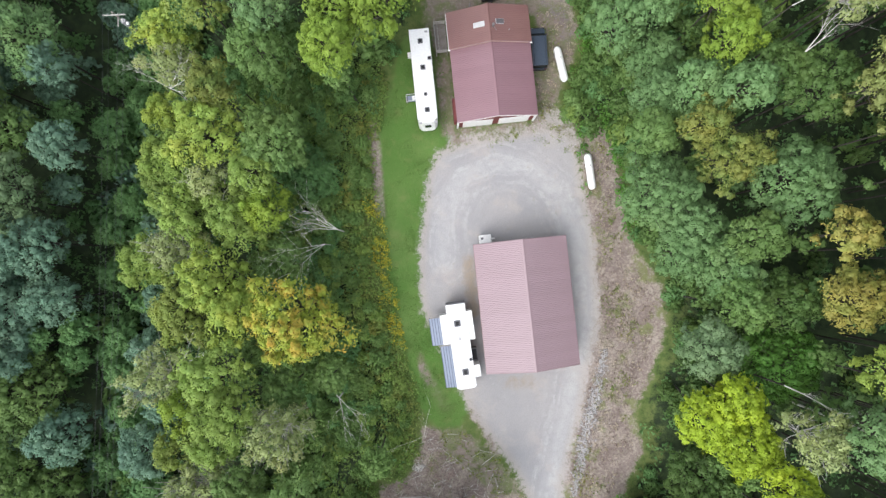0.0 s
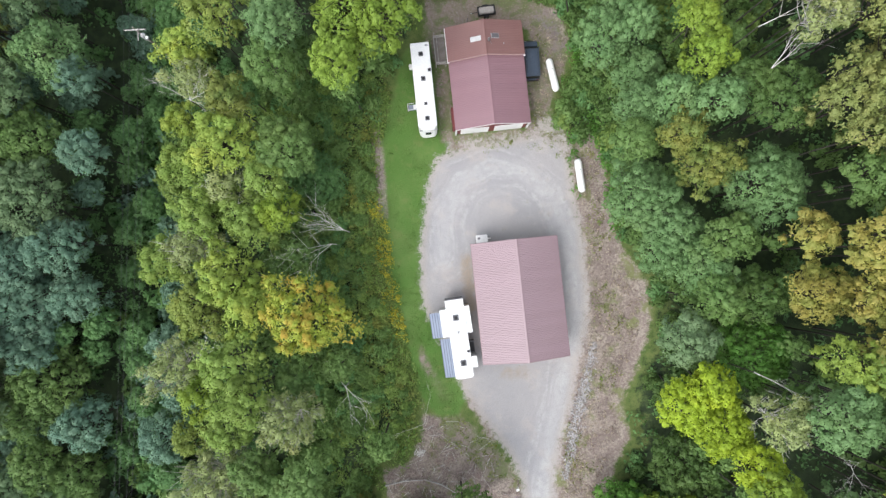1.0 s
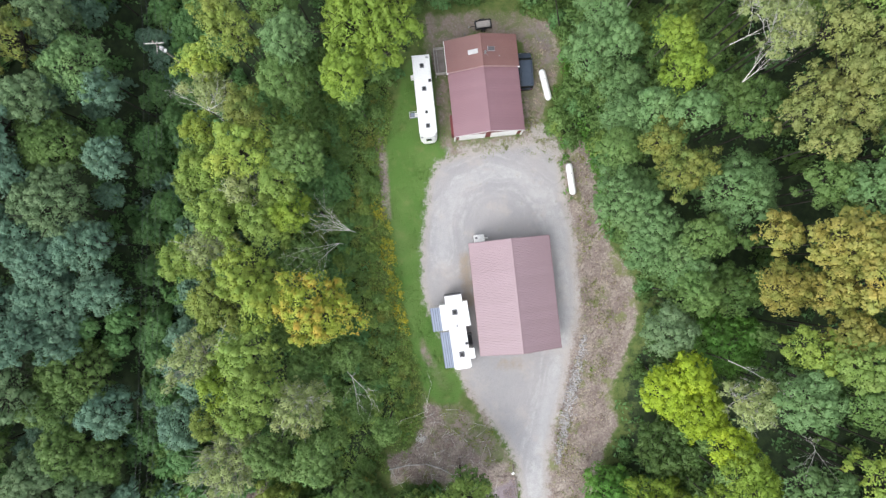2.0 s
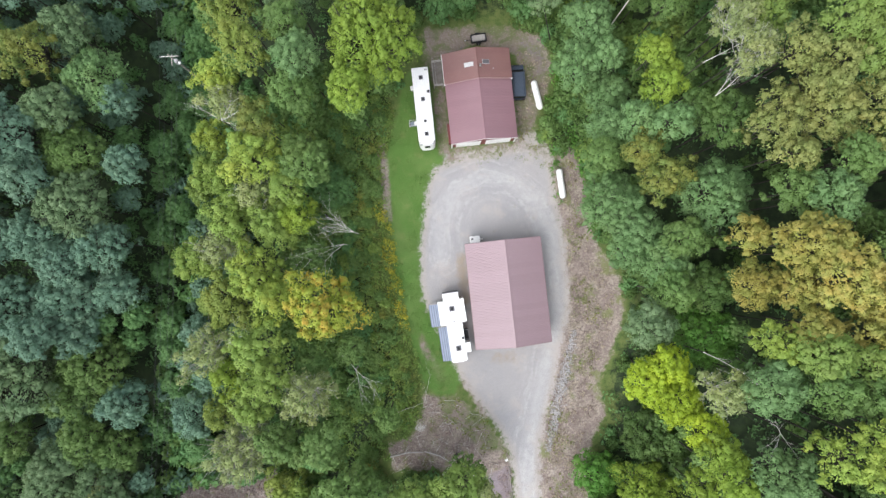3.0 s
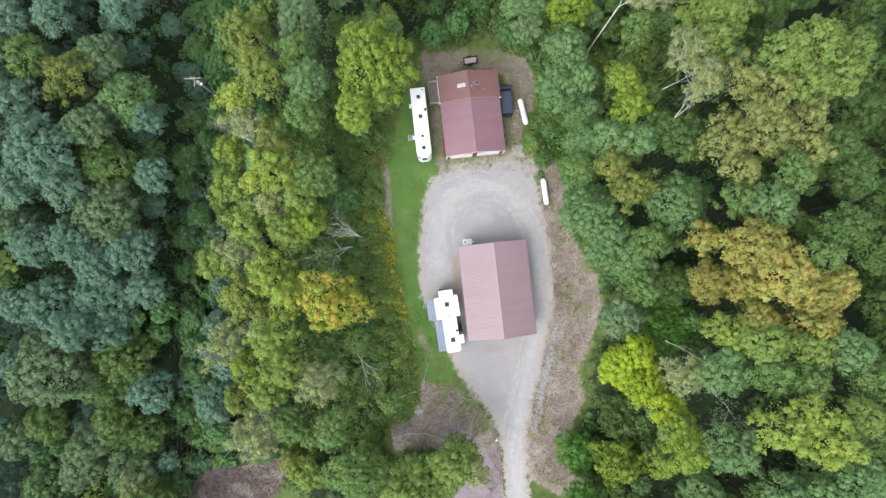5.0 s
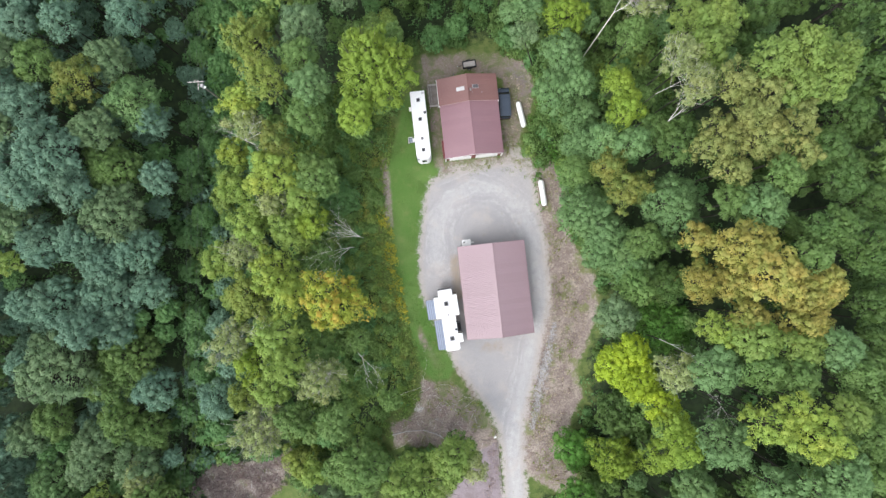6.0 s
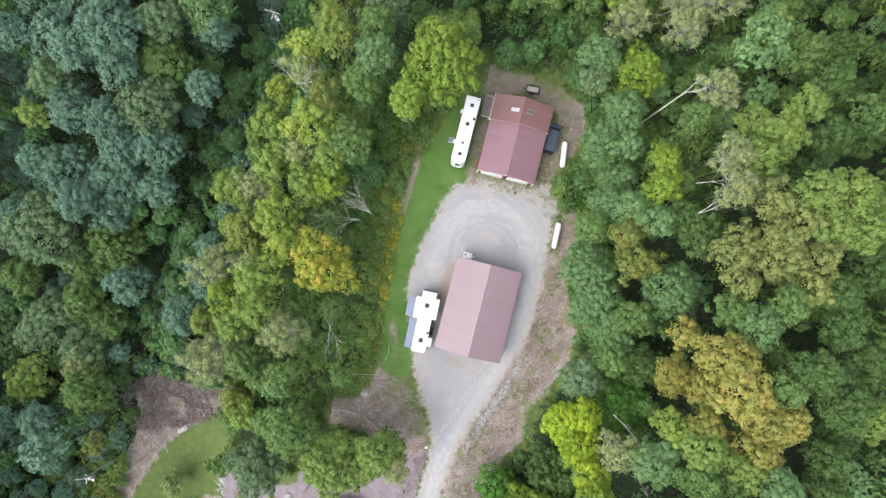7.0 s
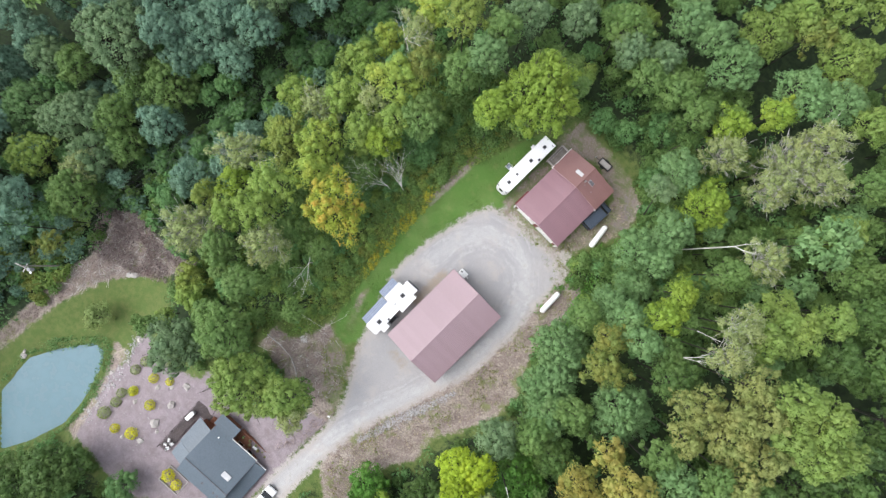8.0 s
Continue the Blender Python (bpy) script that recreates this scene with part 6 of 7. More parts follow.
tree("W", -37.3, -53.0, 2.9, -4.1)
tree("D", -81.0, -22.7, 4.8, 2.0)
tree("D", -61.0, -44.5, 3.7, 3.2)
tree("S", -59.9, -51.5, 3.3, -4.5)
tree("D", -85.4, -22.4, 3.7, 3.1)
tree("A", -48.8, -45.2, 2.3, 4.1)


def far_woods():
    """The woods beyond and between, out to where the view ends, as one joined mass."""
    rng = random.Random(21)
    have = np.array([q[:3] for q in PLACED])
    kinds = ["D", "E", "G", "L", "S", "K"]
    gap, quads, slots = 7.4, [], []
    far = [crown_points("round", 1500, 301 + k, 15, 4) for k in range(3)]
    stems = bmesh.new()
    for i in range(-15, 16):
        for j in range(-17, 15):
            x, y = (i + 0.5 * (j % 2)) * gap + rng.uniform(-2, 2), j * gap * 0.9 + rng.uniform(-2, 2)
            if math.hypot(x, y + 10) > 108 or (y < -34 and -52 < x < 12 and open_at(x, y) > -11) or open_at(x, y) > -4.5 or float(inside(BRUSH_W, x, y)) > -2 or math.hypot(x + 44.6, y + 34) < 8:
                continue
            if abs(x - (-44.2 + (y + 8) * 0.134)) < 5.5 or np.min(np.hypot(have[:, 0] - x, have[:, 1] - y) - 0.75 * have[:, 2]) < 2.4:
                continue
            g = land_at(x, y)
            tall = rng.uniform(13, 20) if abs(x) > 28 or abs(y) > 45 else rng.uniform(6, 11)
            k = rng.choice("DDDG" if x < -40 else ("SGGG" if open_at(x, y) > -14 else "EGGLK"))
            r = rng.uniform(3.4, 4.8) if tall > 11 else rng.uniform(2.0, 3.0)
            a = rng.uniform(0, 6.28)
            v = far[rng.randrange(3)][0] * np.array([r, r, r * rng.uniform(0.95, 1.2)])
            v = np.stack([v[:, 0] * math.cos(a) - v[:, 1] * math.sin(a) + x, v[:, 0] * math.sin(a) + v[:, 1] * math.cos(a) + y, v[:, 2] + g + tall - 0.72 * r], 1)
            quads.append(v)
            slots.append(np.full(len(v) // 3, kinds.index(k), np.int32))
            rod((x, y, g - 0.3), (x, y, g + tall - 0.6 * r), 0.13, 0.08, 5, stems)
    # lower trees that stand in the gaps between the large ones
    have = np.array([q[:3] for q in PLACED])
    for i in range(-20, 16):
        for j in range(-20, 18):
            x, y = (i + 0.5 * (j % 2)) * 4.3 + rng.uniform(-1.3, 1.3), j * 4.0 + rng.uniform(-1.3, 1.3)
            away = np.hypot(have[:, 0] - x, have[:, 1] - y) - 0.62 * have[:, 2]
            if open_at(x, y) > (-11 if -24 < x < 0 and -31 < y < 34 else -3.5) or float(inside(BRUSH_W, x, y)) > -2 or math.hypot(x + 44.6, y + 34) < 8 or np.min(away) < 1.0 or abs(x - (-44.2 + (y + 8) * 0.134)) < 3:
                continue
            g, near = land_at(x, y), PLACED[int(np.argmin(away))]
            tall = max(4.0, (near[3] - g) * rng.uniform(0.45, 0.68))
            r = rng.uniform(1.9, 3.0)
            k = rng.choice("DDDS" if x < -38 else ("GGLS" if x < 5 else "KGGKE"))
            a = rng.uniform(0, 6.28)
            v = far[rng.randrange(3)][0] * np.array([r, r, r * rng.uniform(0.9, 1.2)])
            quads.append(np.stack([v[:, 0] * math.cos(a) - v[:, 1] * math.sin(a) + x, v[:, 0] * math.sin(a) + v[:, 1] * math.cos(a) + y, v[:, 2] + g + tall - 0.72 * r], 1))
            slots.append(np.full(len(v) // 3, kinds.index(k), np.int32))
            rod((x, y, g - 0.3), (x, y, g + tall - 0.6 * r), 0.1, 0.06, 5, stems)
    me = spray_mesh("far_woods", np.concatenate(quads), LEAF[kinds[0]])
    for k in kinds[1:]:
        me.materials.append(LEAF[k])
    me.polygons.foreach_set("material_index", np.concatenate(slots))
    tagged(new("far_woods", me), "dense green woods around the clearing", kind="stuff")
    tagged(new("far_trunks", mesh_of("far_trunks", stems, M_BARK)), "grey brown trunks of the farther woods", kind="stuff")


far_woods()


def brushwood():
    """Waist to head high shrubs that grow into one another under and beside the trees."""
    rng = random.Random(33)
    fine = [crown_points("round", 420, 401 + k, 7, 4, 0.8)[0] for k in range(4)]
    small = [crown_points("round", 150, 411 + k, 5, 3, 0.8)[0] for k in range(4)]
    kinds = ["S", "G", "A", "L", "D", "K"]
    quads, slots = [], []

    def clump(x, y, r, k, up=0.0):
        a = rng.uniform(0, 6.28)
        v = (fine if open_at(x, y) > -10 else small)[rng.randrange(4)] * np.array([r, r, r * rng.uniform(0.8, 1.2)])
        z = land_at(x, y) + 0.45 * r + up
        quads.append(np.stack([v[:, 0] * math.cos(a) - v[:, 1] * math.sin(a) + x, v[:, 0] * math.sin(a) + v[:, 1] * math.cos(a) + y, v[:, 2] + z], 1))
        slots.append(np.full(len(v) // 3, kinds.index(k), np.int32))
    for _ in range(1500):
        x, y = rng.uniform(-25, -5), rng.uniform(-33, 33)
        d = open_at(x, y)
        if d > -1.6 - rng.random() or (d > -6.5 and rng.random() < 0.66):
            continue
        clump(x, y, rng.uniform(0.6, 1.5), rng.choice("GGLAG" if d > -5 else "GGLGSG"), rng.uniform(0, 0.5))
    for _ in range(750):
        x, y = rng.uniform(-70, 58), rng.uniform(-80, 52)
        if -25 < x < -5 and -30 < y < 33 or open_at(x, y) > -1.5 or float(inside(BRUSH_W, x, y)) > -1:
            continue
        clump(x, y, rng.uniform(1.0, 2.1), rng.choice("SSSD" if x < -30 else "SKKG"))
    for _ in range(330):
        y = rng.uniform(-34, 56)
        x = -44.2 + (y + 8) * 0.134 + rng.gauss(0, 3.6) + 1.5
        if float(inside(BRUSH_W, x, y)) < -1.5:
            clump(x, y, rng.uniform(1.1, 2.2), rng.choice("SSDGS"), rng.uniform(0.3, 1.6))
    for _ in range(420):
        x, y = rng.uniform(15, 44), rng.uniform(14, 56)
        if open_at(x, y) < -1.5:
            clump(x, y, rng.uniform(0.9, 2.0), rng.choice("GGLSKG"))
    for _ in range(700):
        x, y = rng.uniform(-66, -38), rng.uniform(-60, -22)
        if float(inside(LINE_SHRUBS, x, y)) > 0 and open_at(x, y) < -1:
            clump(x, y, rng.uniform(0.9, 1.7), rng.choice("LALAG"))
    for x, y, r, top in PLACED:
        g = land_at(x, y)
        if top - g > 6 and -3.5 < open_at(x, y) < -0.5:
            for _ in range(4):
                clump(x + rng.uniform(-0.8, 0.8), y + rng.uniform(-0.8, 0.8), rng.uniform(0.9, 1.5), rng.choice("KGG"), rng.uniform(0, 0.9))
        if top - g > 8 and open_at(x, y) > -12:
            for f in (0.3, 0.55):
                a = rng.uniform(0, 6.28)
                clump(x + math.cos(a) * 0.6, y + math.sin(a) * 0.6, 0.55 * r, rng.choice("KG" if x > -30 else "SD"), (top - g) * f - 0.25 * r)
        for _ in range(2 if open_at(x, y) > -12 else 0):
            a, d = rng.uniform(0, 6.28), rng.uniform(0.5, 2.2)
            px, py = x + math.cos(a) * d, y + math.sin(a) * d
            if open_at(px, py) < -0.8:
                clump(px, py, rng.uniform(1.1, 2.0), rng.choice("SSG" if x < -30 else "SKG"))
    me = spray_mesh("brushwood", np.concatenate(quads), LEAF[kinds[0]])
    for k in kinds[1:]:
        me.materials.append(LEAF[k])
    me.polygons.foreach_set("material_index", np.concatenate(slots))
    tagged(new("brushwood", me), "tangled green shrubs under and beside the trees", kind="stuff")


brushwood()


# ---- bare trees, logs and brush ----
def twiggy(bm, a, direction, length, r, depth, rng):
    a, d = Vector(a), Vector(direction).normalized()
    steps, p = 3, Vector(a)
    for k in range(steps):
        q = p + d * (length / steps)
        rod(p, q, r * (1 - 0.28 * k), r * (1 - 0.28 * (k + 1)), 5, bm)
        if depth:
            for _ in range(2):
                side = (d + Vector((rng.uniform(-1, 1), rng.uniform(-1, 1), rng.uniform(-0.4, 0.6))) * 0.75).normalized()
                twiggy(bm, q, side, length * rng.uniform(0.35, 0.6), r * 0.45, depth - 1, rng)
        p = q
        d = (d + Vector((rng.uniform(-1, 1), rng.uniform(-1, 1), rng.uniform(-1, 1))) * 0.12).normalized()


def dead_tree(x, y, z, aims, length, seed, label, depth=2, r=0.075, pale=False):
    """Bleached branches that fan out from one foot."""
    rng = random.Random(seed)
    g = land_at(x, y)
    t = thing("dead_tree", pose(x, y, g), label, "dead tree")
    part("trunk", rod((0, 0, -0.2), (0, 0, z - g), r * 1.4, r, 8), M_PALE_BARK if pale or z - g < 5 else M_BARK, t)
    for a in aims:
        bm = bmesh.new()
        twiggy(bm, (0, 0, z - g), a, length * rng.uniform(0.8, 1.1), r * 0.75, depth, rng)
        part("branch", bm, M_PALE_BARK, t)


dead_tree(-12.2, 5.4, 5.0, ((-1, 0.6, 0.5), (-1, 0.33, 0.45), (-0.95, 0.9, 0.5), (-1, 0.08, 0.5)), 4.6, 1, "bleached bare tree leaning over green brush", 2, 0.065, True)
dead_tree(-14.0, 3.8, 4.5, ((-1, -0.35, 0.65), (-1, -0.75, 0.6), (-0.7, -0.1, 0.7)), 5.2, 2, "bare grey branches over low brush", 2, 0.05, True)
dead_tree(-14.2, -15.2, 4.0, ((0.3, -1, 0.5), (0.7, -0.7, 0.4), (-0.4, 0.8, 0.5)), 4.2, 3, "thin bare tree at the edge of the woods", 2, 0.07)
dead_tree(-4.5, -22.0, 1.0, ((0.25, 1, 0.5), (-1, -0.2, 0.3)), 6.0, 4, "slender leaning bare sapling", 1, 0.032)
dead_tree(28.2, 30.8, 23.5, ((0.5, 0.85, 0.4), (0.8, 0.2, 0.5)), 2.6, 5, "bleached standing dead trunk in the woods", 1, 0.075, True)
dead_tree(35.7, -18.6, 24.0, ((0.6, -0.4, 0.5), (-0.5, 0.4, 0.6)), 2.4, 16, "bleached standing dead trunk in the woods", 1, 0.09, True)
dead_tree(34.5, 15.5, 22.0, ((0.8, 0.5, 0.2), (0.7, 0.8, 0.3)), 5.0, 6, "bleached bare limb between green crowns", 2, 0.07)
dead_tree(35.8, -23.4, 24.5, ((-1, -0.3, 0.6), (-0.6, 0.8, 0.7), (-0.9, -0.9, 0.6), (0.3, -1, 0.6)), 3.0, 7, "grey bare-twigged dying tree in the woods", 2, 0.03)
dead_tree(-27.5, 22.0, 12.0, ((1, 0.2, 0.4), (0.7, 0.7, 0.5), (-0.6, 0.4, 0.6), (0.9, -0.5, 0.4), (0.1, 1, 0.5)), 3.6, 8, "grey bare-twigged tree among yellow crowns", 2, 0.045)
dead_tree(-24.0, 9.5, 9.5, ((1, 0.4, 0.4), (0.5, 1, 0.5), (-0.6, 0.5, 0.6), (0.8, -0.6, 0.4)), 3.4, 9, "grey bare-twigged tree among green crowns", 2, 0.045)
dead_tree(-32.0, -9.0, 6.0, ((1, 0.4, 0.4), (1, -0.2, 0.5), (0.6, 0.9, 0.6)), 3.6, 10, "grey bare-twigged tree at the wood's edge", 2, 0.035)
dead_tree(31.0, -14.8, 19.0, ((1, -0.6, 0.3),), 5.0, 12, "bleached bare limb above green crowns", 2, 0.07)
dead_tree(32.4, 19.0, 24.0, ((0.95, 0.3, 0.3),), 5.2, 15, "bleached bare limb between green crowns", 1, 0.06)


def fallen_log(x0, y0, x1, y1, r, label):
    t = thing("fallen_log", pose(x0, y0, land_at(x0, y0)), label, "log")
    a, b = Vector((0, 0, r)), Vector((x1 - x0, y1 - y0, land_at(x1, y1) - land_at(x0, y0) + r))
    m = a.lerp(b, 0.5) + Vector((0.15, 0.3, 0.1))
    bm = rod(a, m, r, r * 0.85, 8)
    rod(m, b, r * 0.85, r * 0.5, 8, bm)
    part("trunk", bm, M_TWIG, t)
    part("branch_stub", rod(m, m + Vector((0.7, 0.5, 0.4)), r * 0.4, r * 0.15, 6), M_TWIG, t)
    part("branch_stub", rod(a.lerp(m, 0.5), a.lerp(m, 0.5) + Vector((-0.5, 0.8, 0.3)), r * 0.35, r * 0.12, 6), M_TWIG, t)


fallen_log(-10.9, -30.2, -5.6, -30.0, 0.12, "pale fallen log on the brush clearing")
fallen_log(-5.5, -29.9, -1.2, -32.3, 0.11, "pale fallen log across dry brush")
fallen_log(-15.3, -22.6, -9.6, -23.1, 0.09, "thin grey fallen trunk under green brush")
fallen_log(-12.5, -22.9, -7.0, -23.6, 0.07, "thin grey fallen trunk under green brush")
fallen_log(-3.0, -34.0, 1.5, -35.0, 0.1, "grey fallen branch beside the drive")


def brush_pile(x, y):
    rng = random.Random(4)
    t = thing("brush_pile", pose(x, y, land_at(x, y)), "pale heap of cut sticks on cleared ground", "brush pile")
    for k in range(34):
        a, r = rng.uniform(0, 6.28), rng.uniform(0, 0.55)
        p = Vector((math.cos(a) * r * 1.5, math.sin(a) * r, 0.06 + 0.5 * (0.6 - r) * rng.random()))
        b = rng.gauss(0.6, 0.7)
        q = Vector((math.cos(b), math.sin(b), rng.uniform(-0.05, 0.3))) * rng.uniform(0.4, 1.0)
        part("stick", rod(p - q * 0.5, p + q * 0.5, 0.05, 0.025, 5), M_PALE_BARK, t)


brush_pile(-5.6, -26.2)


def marker_post():
    x, y = 7.4, -32.3
    t = thing("marker_post", pose(x, y, land_at(x, y), 0, 0, 20), "small white marker post beside the drive", "post")
    part("post", box(-0.05, 0.05, -0.05, 0.05, 0, 1.0, 0.01), M_WHITE, t)
    part("plate", box(-0.35, 0.1, -0.16, 0.16, 0.95, 1.02, 0.02), M_WHITE, t)


marker_post()


def drive_rail():
    t = thing("guard_rail", pose(7.6, -38.0, land_at(7.6, -38)), "low grey guard rail along the drive", "guard rail")
    for k in range(5):
        part("post", box(-0.06, 0.06, -4.2 + k * 2.1 - 0.06, -4.2 + k * 2.1 + 0.06, -0.6, 0.55, 0.01), M_WOOD, t)
    part("rail", rod((0, -4.4, 0.45), (0, 4.4, 0.6), 0.07), M_WOOD, t)


drive_rail()


# ---- low growth ----
def low_growth():
    rng = np.random.default_rng(77)

    def scatter(poly, count, keep):
        p = np.array(poly)
        x = rng.uniform(p[:, 0].min(), p[:, 0].max(), count)
        y = rng.uniform(p[:, 1].min(), p[:, 1].max(), count)
        ok = keep(x, y)
        return x[ok], y[ok]

    def cards(x, y, high, size, spread, per, material, name, label):
        n = len(x)
        h = high * rng.uniform(0.4, 1.2, n)
        X, Y, H = np.repeat(x, per), np.repeat(y, per), np.repeat(h, per)
        a, d = rng.uniform(0, 6.283, n * per), np.sqrt(rng.uniform(0, 1, n * per))
        sp = spread * np.repeat(rng.uniform(0.5, 1.4, n), per)
        X, Y = X + np.cos(a) * d * sp, Y + np.sin(a) * d * sp
        Z = land(X, Y) + H * (1 - 0.7 * d * d) * rng.uniform(0.6, 1.05, n * per)
        nr = np.stack([np.cos(a) * d * 0.8, np.sin(a) * d * 0.8, np.ones(n * per) * 0.7], 1) + rng.normal(size=(n * per, 3)) * 0.4
        nr /= np.linalg.norm(nr, axis=1, keepdims=True)
        v = leaf_sprays(np.stack([X, Y, Z], 1), nr, size, rng)
        tagged(new(name, spray_mesh(name, v, material)), label, kind="stuff")
    away = lambda x, y: (open_land(x, y) < -0.4) & (inside(BARE_W, x, y) < 0)
    wood = [(-85, -85), (60, -85), (60, 60), (-85, 60)]
    x, y = scatter(wood, 4200, lambda x, y: (open_land(x, y) < -2.0) & (inside(BRUSH_W, x, y) < 0))
    cards(x, y, 1.6, 0.38, 1.1, 14, LEAF["S"], "undergrowth", "dark green undergrowth between the trees")
    edge = [(-24, -30), (-5, -30), (-5, 34), (-24, 34)]
    x, y = scatter(edge, 1500, away)
    cards(x, y, 1.3, 0.24, 0.8, 18, leaf_mat("green weeds", (0.16, 0.285, 0.06), (0.22, 0.325, 0.08)), "weeds", "rank green weeds along the lawn's edge")
    x, y = scatter(edge, 5200, lambda x, y: away(x, y) & (inside(LAWN, x, y) > -6.5) & (y < 26))
    cards(x, y, 1.2, 0.2, 0.6, 10, leaf_mat("rank weeds", (0.25, 0.3, 0.075), (0.17, 0.265, 0.066)), "dry_weeds", "olive brown weeds along the lawn's edge")
    x, y = scatter(edge, 9500, lambda x, y: (open_land(x, y) < 0.15) & (inside(BARE_W, x, y) < 0) & (inside(LAWN, x, y) > -1.7 - 0.6 * np.sin(y * 0.9)) & (np.abs(y + 0.5) < 10) & (np.sin(y * 1.3 + x) > -0.75))
    cards(x, y, 1.6, 0.17, 0.45, 9, leaf_mat("goldenrod", (0.66, 0.54, 0.04), (0.42, 0.42, 0.05)), "goldenrod", "yellow goldenrod in bloom among weeds")
    bank = [(13, -44), (30, -44), (30, 32), (13, 32)]
    on_bank = lambda x, y: np.maximum(np.maximum(inside(BANK, x, y), inside(BANK_N, x, y)), inside(YARD, x, y)) > 0.3
    x, y = scatter(bank, 1500, on_bank)
    cards(x, y, 0.35, 0.16, 0.4, 7, leaf_mat("dry grass", (0.5, 0.43, 0.32), (0.42, 0.35, 0.26), 0.7), "dry_grass", "dry tan grass tufts on the bank")
    x, y = scatter(bank, 5200, on_bank)
    cards(x, y, 0.45, 0.1, 0.35, 7, leaf_mat("dry stalks", (0.2, 0.145, 0.125), (0.3, 0.235, 0.2), 0.6), "dry_stalks", "purplish brown dry stalks on the bank")
    x, y = scatter(bank, 1700, lambda x, y: on_bank(x, y) & (np.sin(x * 0.9) + np.sin(y * 0.55 + x * 0.3) > 0.25))
    xf, yf = scatter(FRINGE, 150, lambda x, y: inside(FRINGE, x, y) > 0)
    x, y = np.concatenate([x, xf]), np.concatenate([y, yf])
    cards(x, y, 0.4, 0.18, 0.5, 8, LEAF["A"], "bank_weeds", "green and olive weeds on the bank")
    x, y = scatter(FORECOURT, 900, lambda x, y: (inside(FORECOURT, x, y) > 0.1) & (inside(HOUSES, x, y) < -0.3 + 1.5 * (y < 17.2)) & (np.sin(x * 2.1 + y) + np.sin(x * 0.9 - 1.7 * y) > 0.1))
    cards(x, y, 0.14, 0.12, 0.3, 6, LEAF["A"], "forecourt_weeds", "short weeds in the gravel before the garage")
    x, y = scatter(FORECOURT, 1100, lambda x, y: (inside(FORECOURT, x, y) > 0.1) & (x > 13))
    cards(x, y, 0.08, 0.1, 0.3, 5, leaf_mat("pale chaff", (0.52, 0.5, 0.46), (0.42, 0.4, 0.36), 0.8), "straw", "pale straw scattered beside the garage")
    x, y = scatter([(20, 0), (28, 0), (28, 30), (20, 30)], 420, away)
    cards(x, y, 1.3, 0.3, 0.8, 14, LEAF["G2"], "edge_shrubs", "fresh green shrubs behind the gas tanks")
    ring = [(-46, -90), (-22, -90), (-22, -52), (-46, -52)]
    x, y = scatter(ring, 3400, lambda x, y: np.abs(inside(POND, x, y) + 0.5) < 0.4 + 0.8 * ((y > -66) & (x < -27)))
    cards(x, y, 0.8, 0.2, 0.5, 10, LEAF["S"], "pond_reeds", "green rushes round the pond's edge")
    thicket = [(-54, -40), (-47, -33.5), (-30, -32), (-32, -39.5), (-41, -44.5), (-49, -47)]
    x, y = scatter(thicket, 1900, lambda x, y: (inside(thicket, x, y) > 0.2) & (np.sin(x * 0.8) + np.sin(y * 1.1 + x * 0.5) > -0.9))
    cards(x, y, 1.2, 0.24, 0.6, 9, leaf_mat("dead thicket", (0.21, 0.16, 0.15), (0.35, 0.285, 0.265)), "dead_thicket", "purplish brown dead thicket on cleared ground")
    x, y = scatter(LAWN, 5200, lambda x, y: inside(LAWN, x, y) > 0.1)
    cards(x, y, 0.07, 0.11, 0.3, 5, leaf_mat("grass blades", (0.095, 0.195, 0.036), (0.13, 0.21, 0.055), 0.75), "grass_tufts", "green grass tufts on the lawn")
    xa, ya = scatter(BRUSH_W, 4600, lambda x, y: inside(BRUSH_W, x, y) > 0.6)
    xb, yb = scatter(BRUSH, 1500, lambda x, y: (inside(BRUSH, x, y) > 0.3) & (inside(FRINGE, x, y) < 0))
    x, y = np.concatenate([xa, xb]), np.concatenate([ya, yb])
    cards(x, y, 0.4, 0.13, 0.55, 13, leaf_mat("dry brush", (0.32, 0.25, 0.225), (0.42, 0.34, 0.31)), "dry_brush", "brown dead brush on cleared ground")


low_growth()


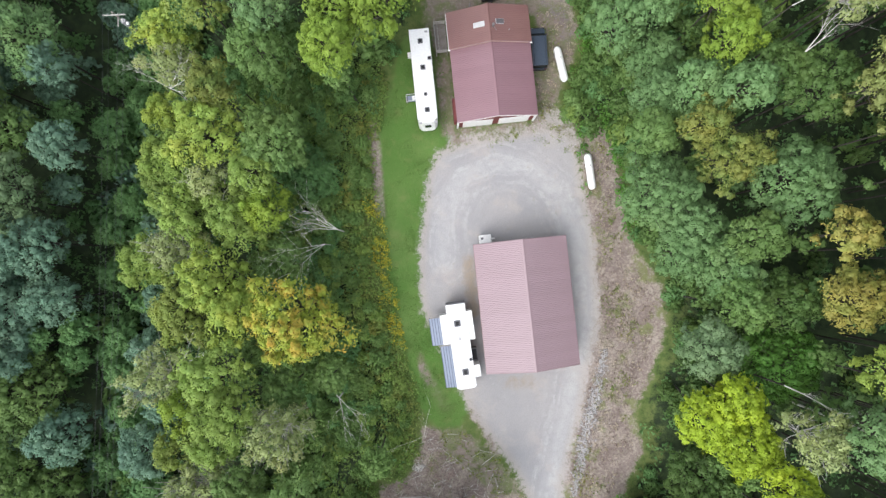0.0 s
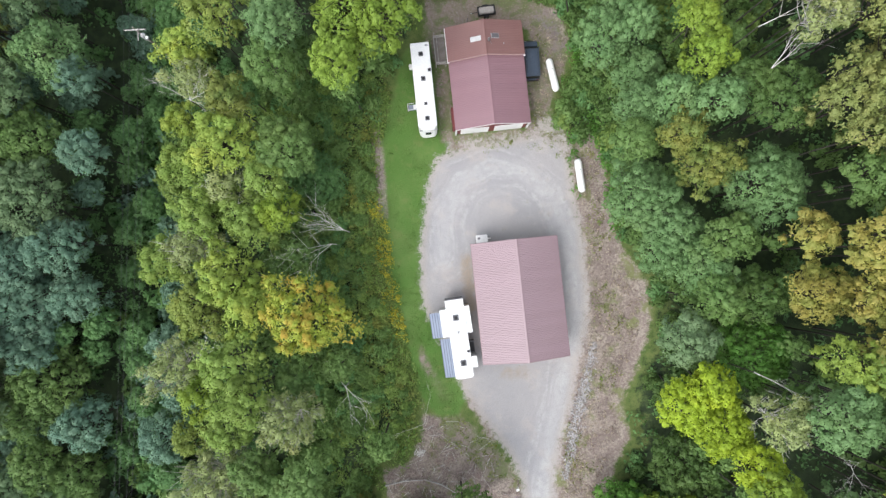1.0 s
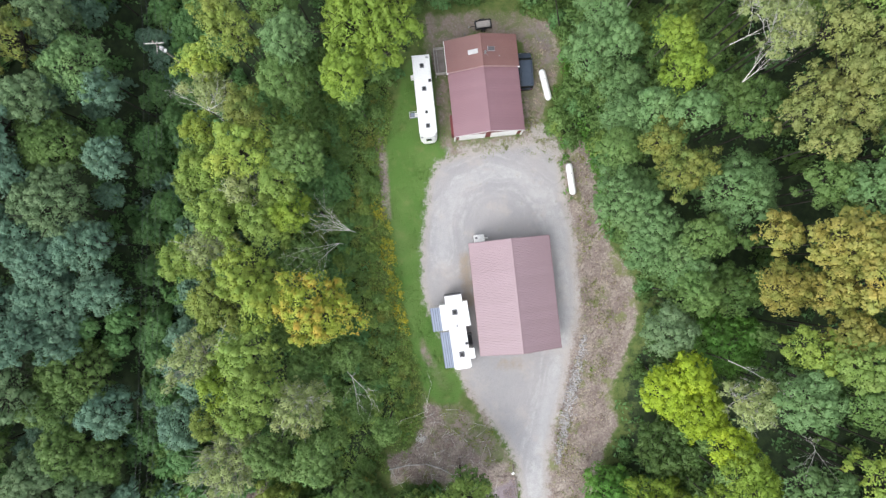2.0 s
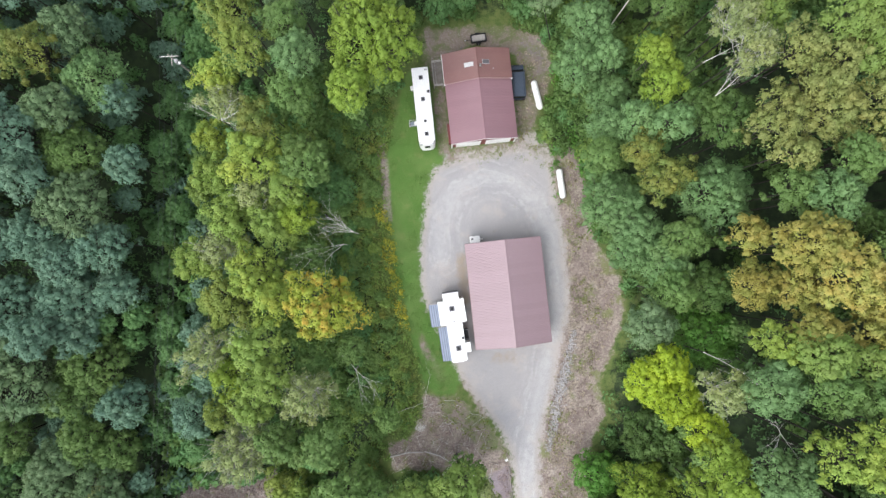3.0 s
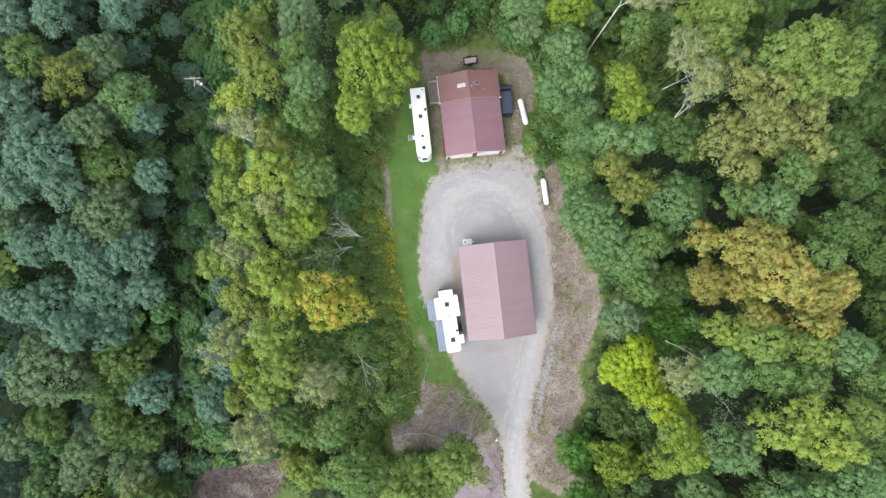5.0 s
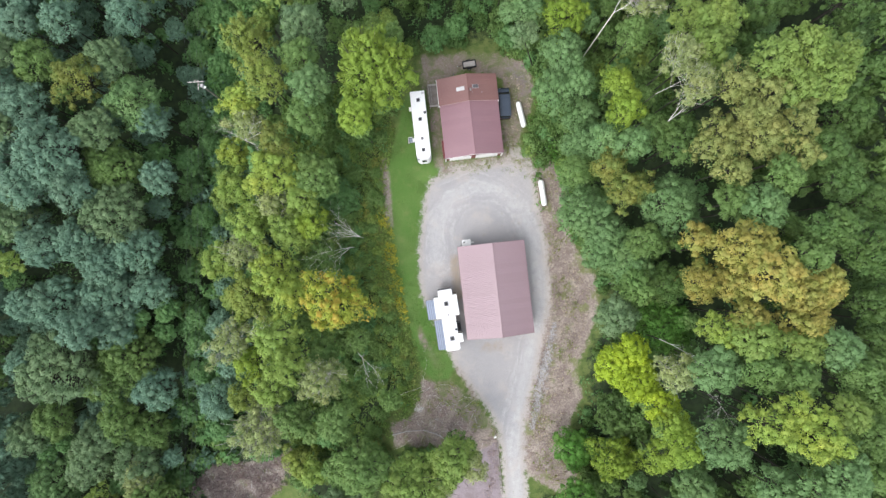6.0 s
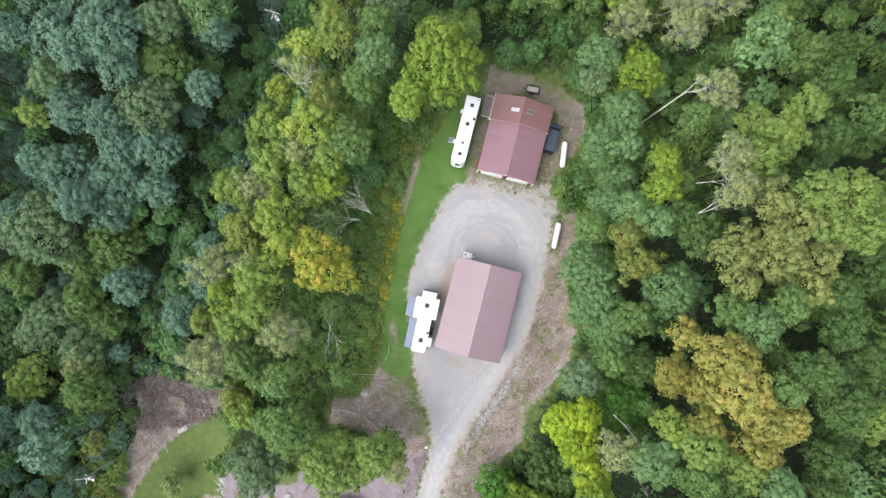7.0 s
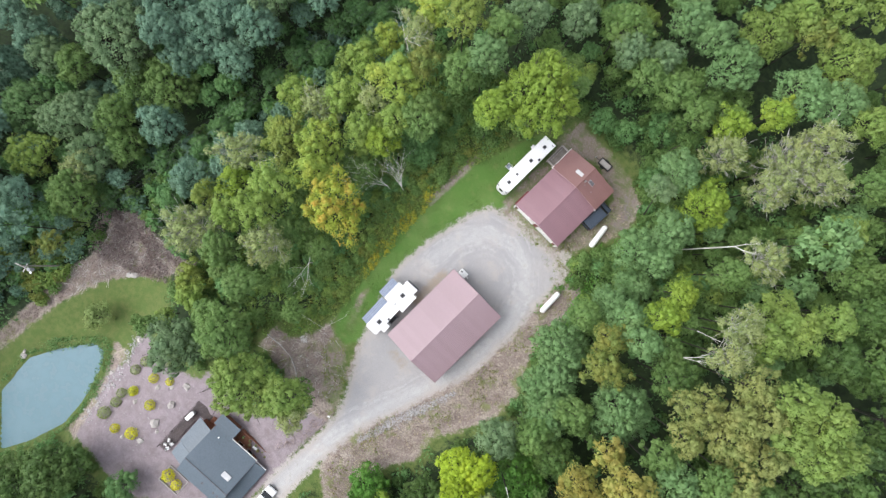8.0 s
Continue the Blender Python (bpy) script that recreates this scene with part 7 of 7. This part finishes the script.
def brush_sticks():
    rng = random.Random(9)
    bm = bmesh.new()
    n = 0
    while n < 900:
        x, y = (rng.uniform(-11, 5), rng.uniform(-35, -22)) if n < 150 else (rng.uniform(-50, -33), rng.uniform(-56, -35))
        n += 1
        if max(float(inside(BRUSH, x, y)), float(inside(BRUSH_W, x, y))) < 0.2:
            continue
        a, ln, z = rng.uniform(0, 6.28), rng.uniform(0.6, 2.2), land_at(x, y) + 0.1
        rod((x, y, z), (x + math.cos(a) * ln, y + math.sin(a) * ln, z + rng.uniform(0, 0.4)), 0.035, 0.012, 4, bm)
    tagged(new("brush_sticks", mesh_of("brush_sticks", bm, M_PALE_BARK)), "pale cut sticks scattered over cleared ground", kind="stuff")


brush_sticks()


# ---- clipped shrubs of the garden ----
def garden_shrub(x, y, r, kind, label):
    key = ("garden", kind)
    if key not in CROWNS:
        rg = np.random.default_rng(8)
        d = rg.normal(size=(620, 3))
        d[:, 2] = np.abs(d[:, 2]) * 1.1 - 0.35
        d /= np.linalg.norm(d, axis=1, keepdims=True)
        tip = d + rg.normal(size=d.shape) * 0.35
        CROWNS[key] = spray_mesh("crown", leaf_sprays(d * rg.uniform(0.82, 1.05, (620, 1)) * np.array([1, 1, 0.85]), tip / np.linalg.norm(tip, axis=1, keepdims=True), 0.15, rg), LEAF[kind])
    t = thing("garden_shrub", pose(x, y, land_at(x, y)), label, "shrub", "shrubs in the garden gravel")
    cr = new("crown", CROWNS[key])
    cr.parent = t
    cr.matrix_local = pose(0, 0, 0.45 * r, 0, 0, x * 50) @ Matrix.Diagonal((r, r, r, 1))
    st = new("stem", TRUNK)
    st.parent = t
    st.matrix_local = pose(0, 0, -0.1) @ Matrix.Diagonal((0.06, 0.06, 0.45 * r + 0.1, 1))


for gx, gy, gr in ((-20.7, -52.8, 0.95), (-21.8, -57.4, 0.95), (-17.4, -56.2, 1.0), (-19.0, -64.1, 0.9), (-16.0, -62.0, 1.15), (-5.6, -62.2, 1.2), (-3.3, -62.4, 1.0), (-17.9, -50.5, 0.8)):
    garden_shrub(gx, gy, gr * 0.98, "V", "round yellow-green shrub in garden gravel")
for gx, gy, gr in ((-24.4, -52.4, 0.9), (-24.7, -55.0, 0.9), (-23.3, -59.6, 0.85), (-22.7, -61.4, 0.9), (-22.8, -64.3, 1.1), (-22.0, -57.9, 0.7)):
    garden_shrub(gx, gy, gr * 1.1, "P", "round grey-green shrub in garden gravel")
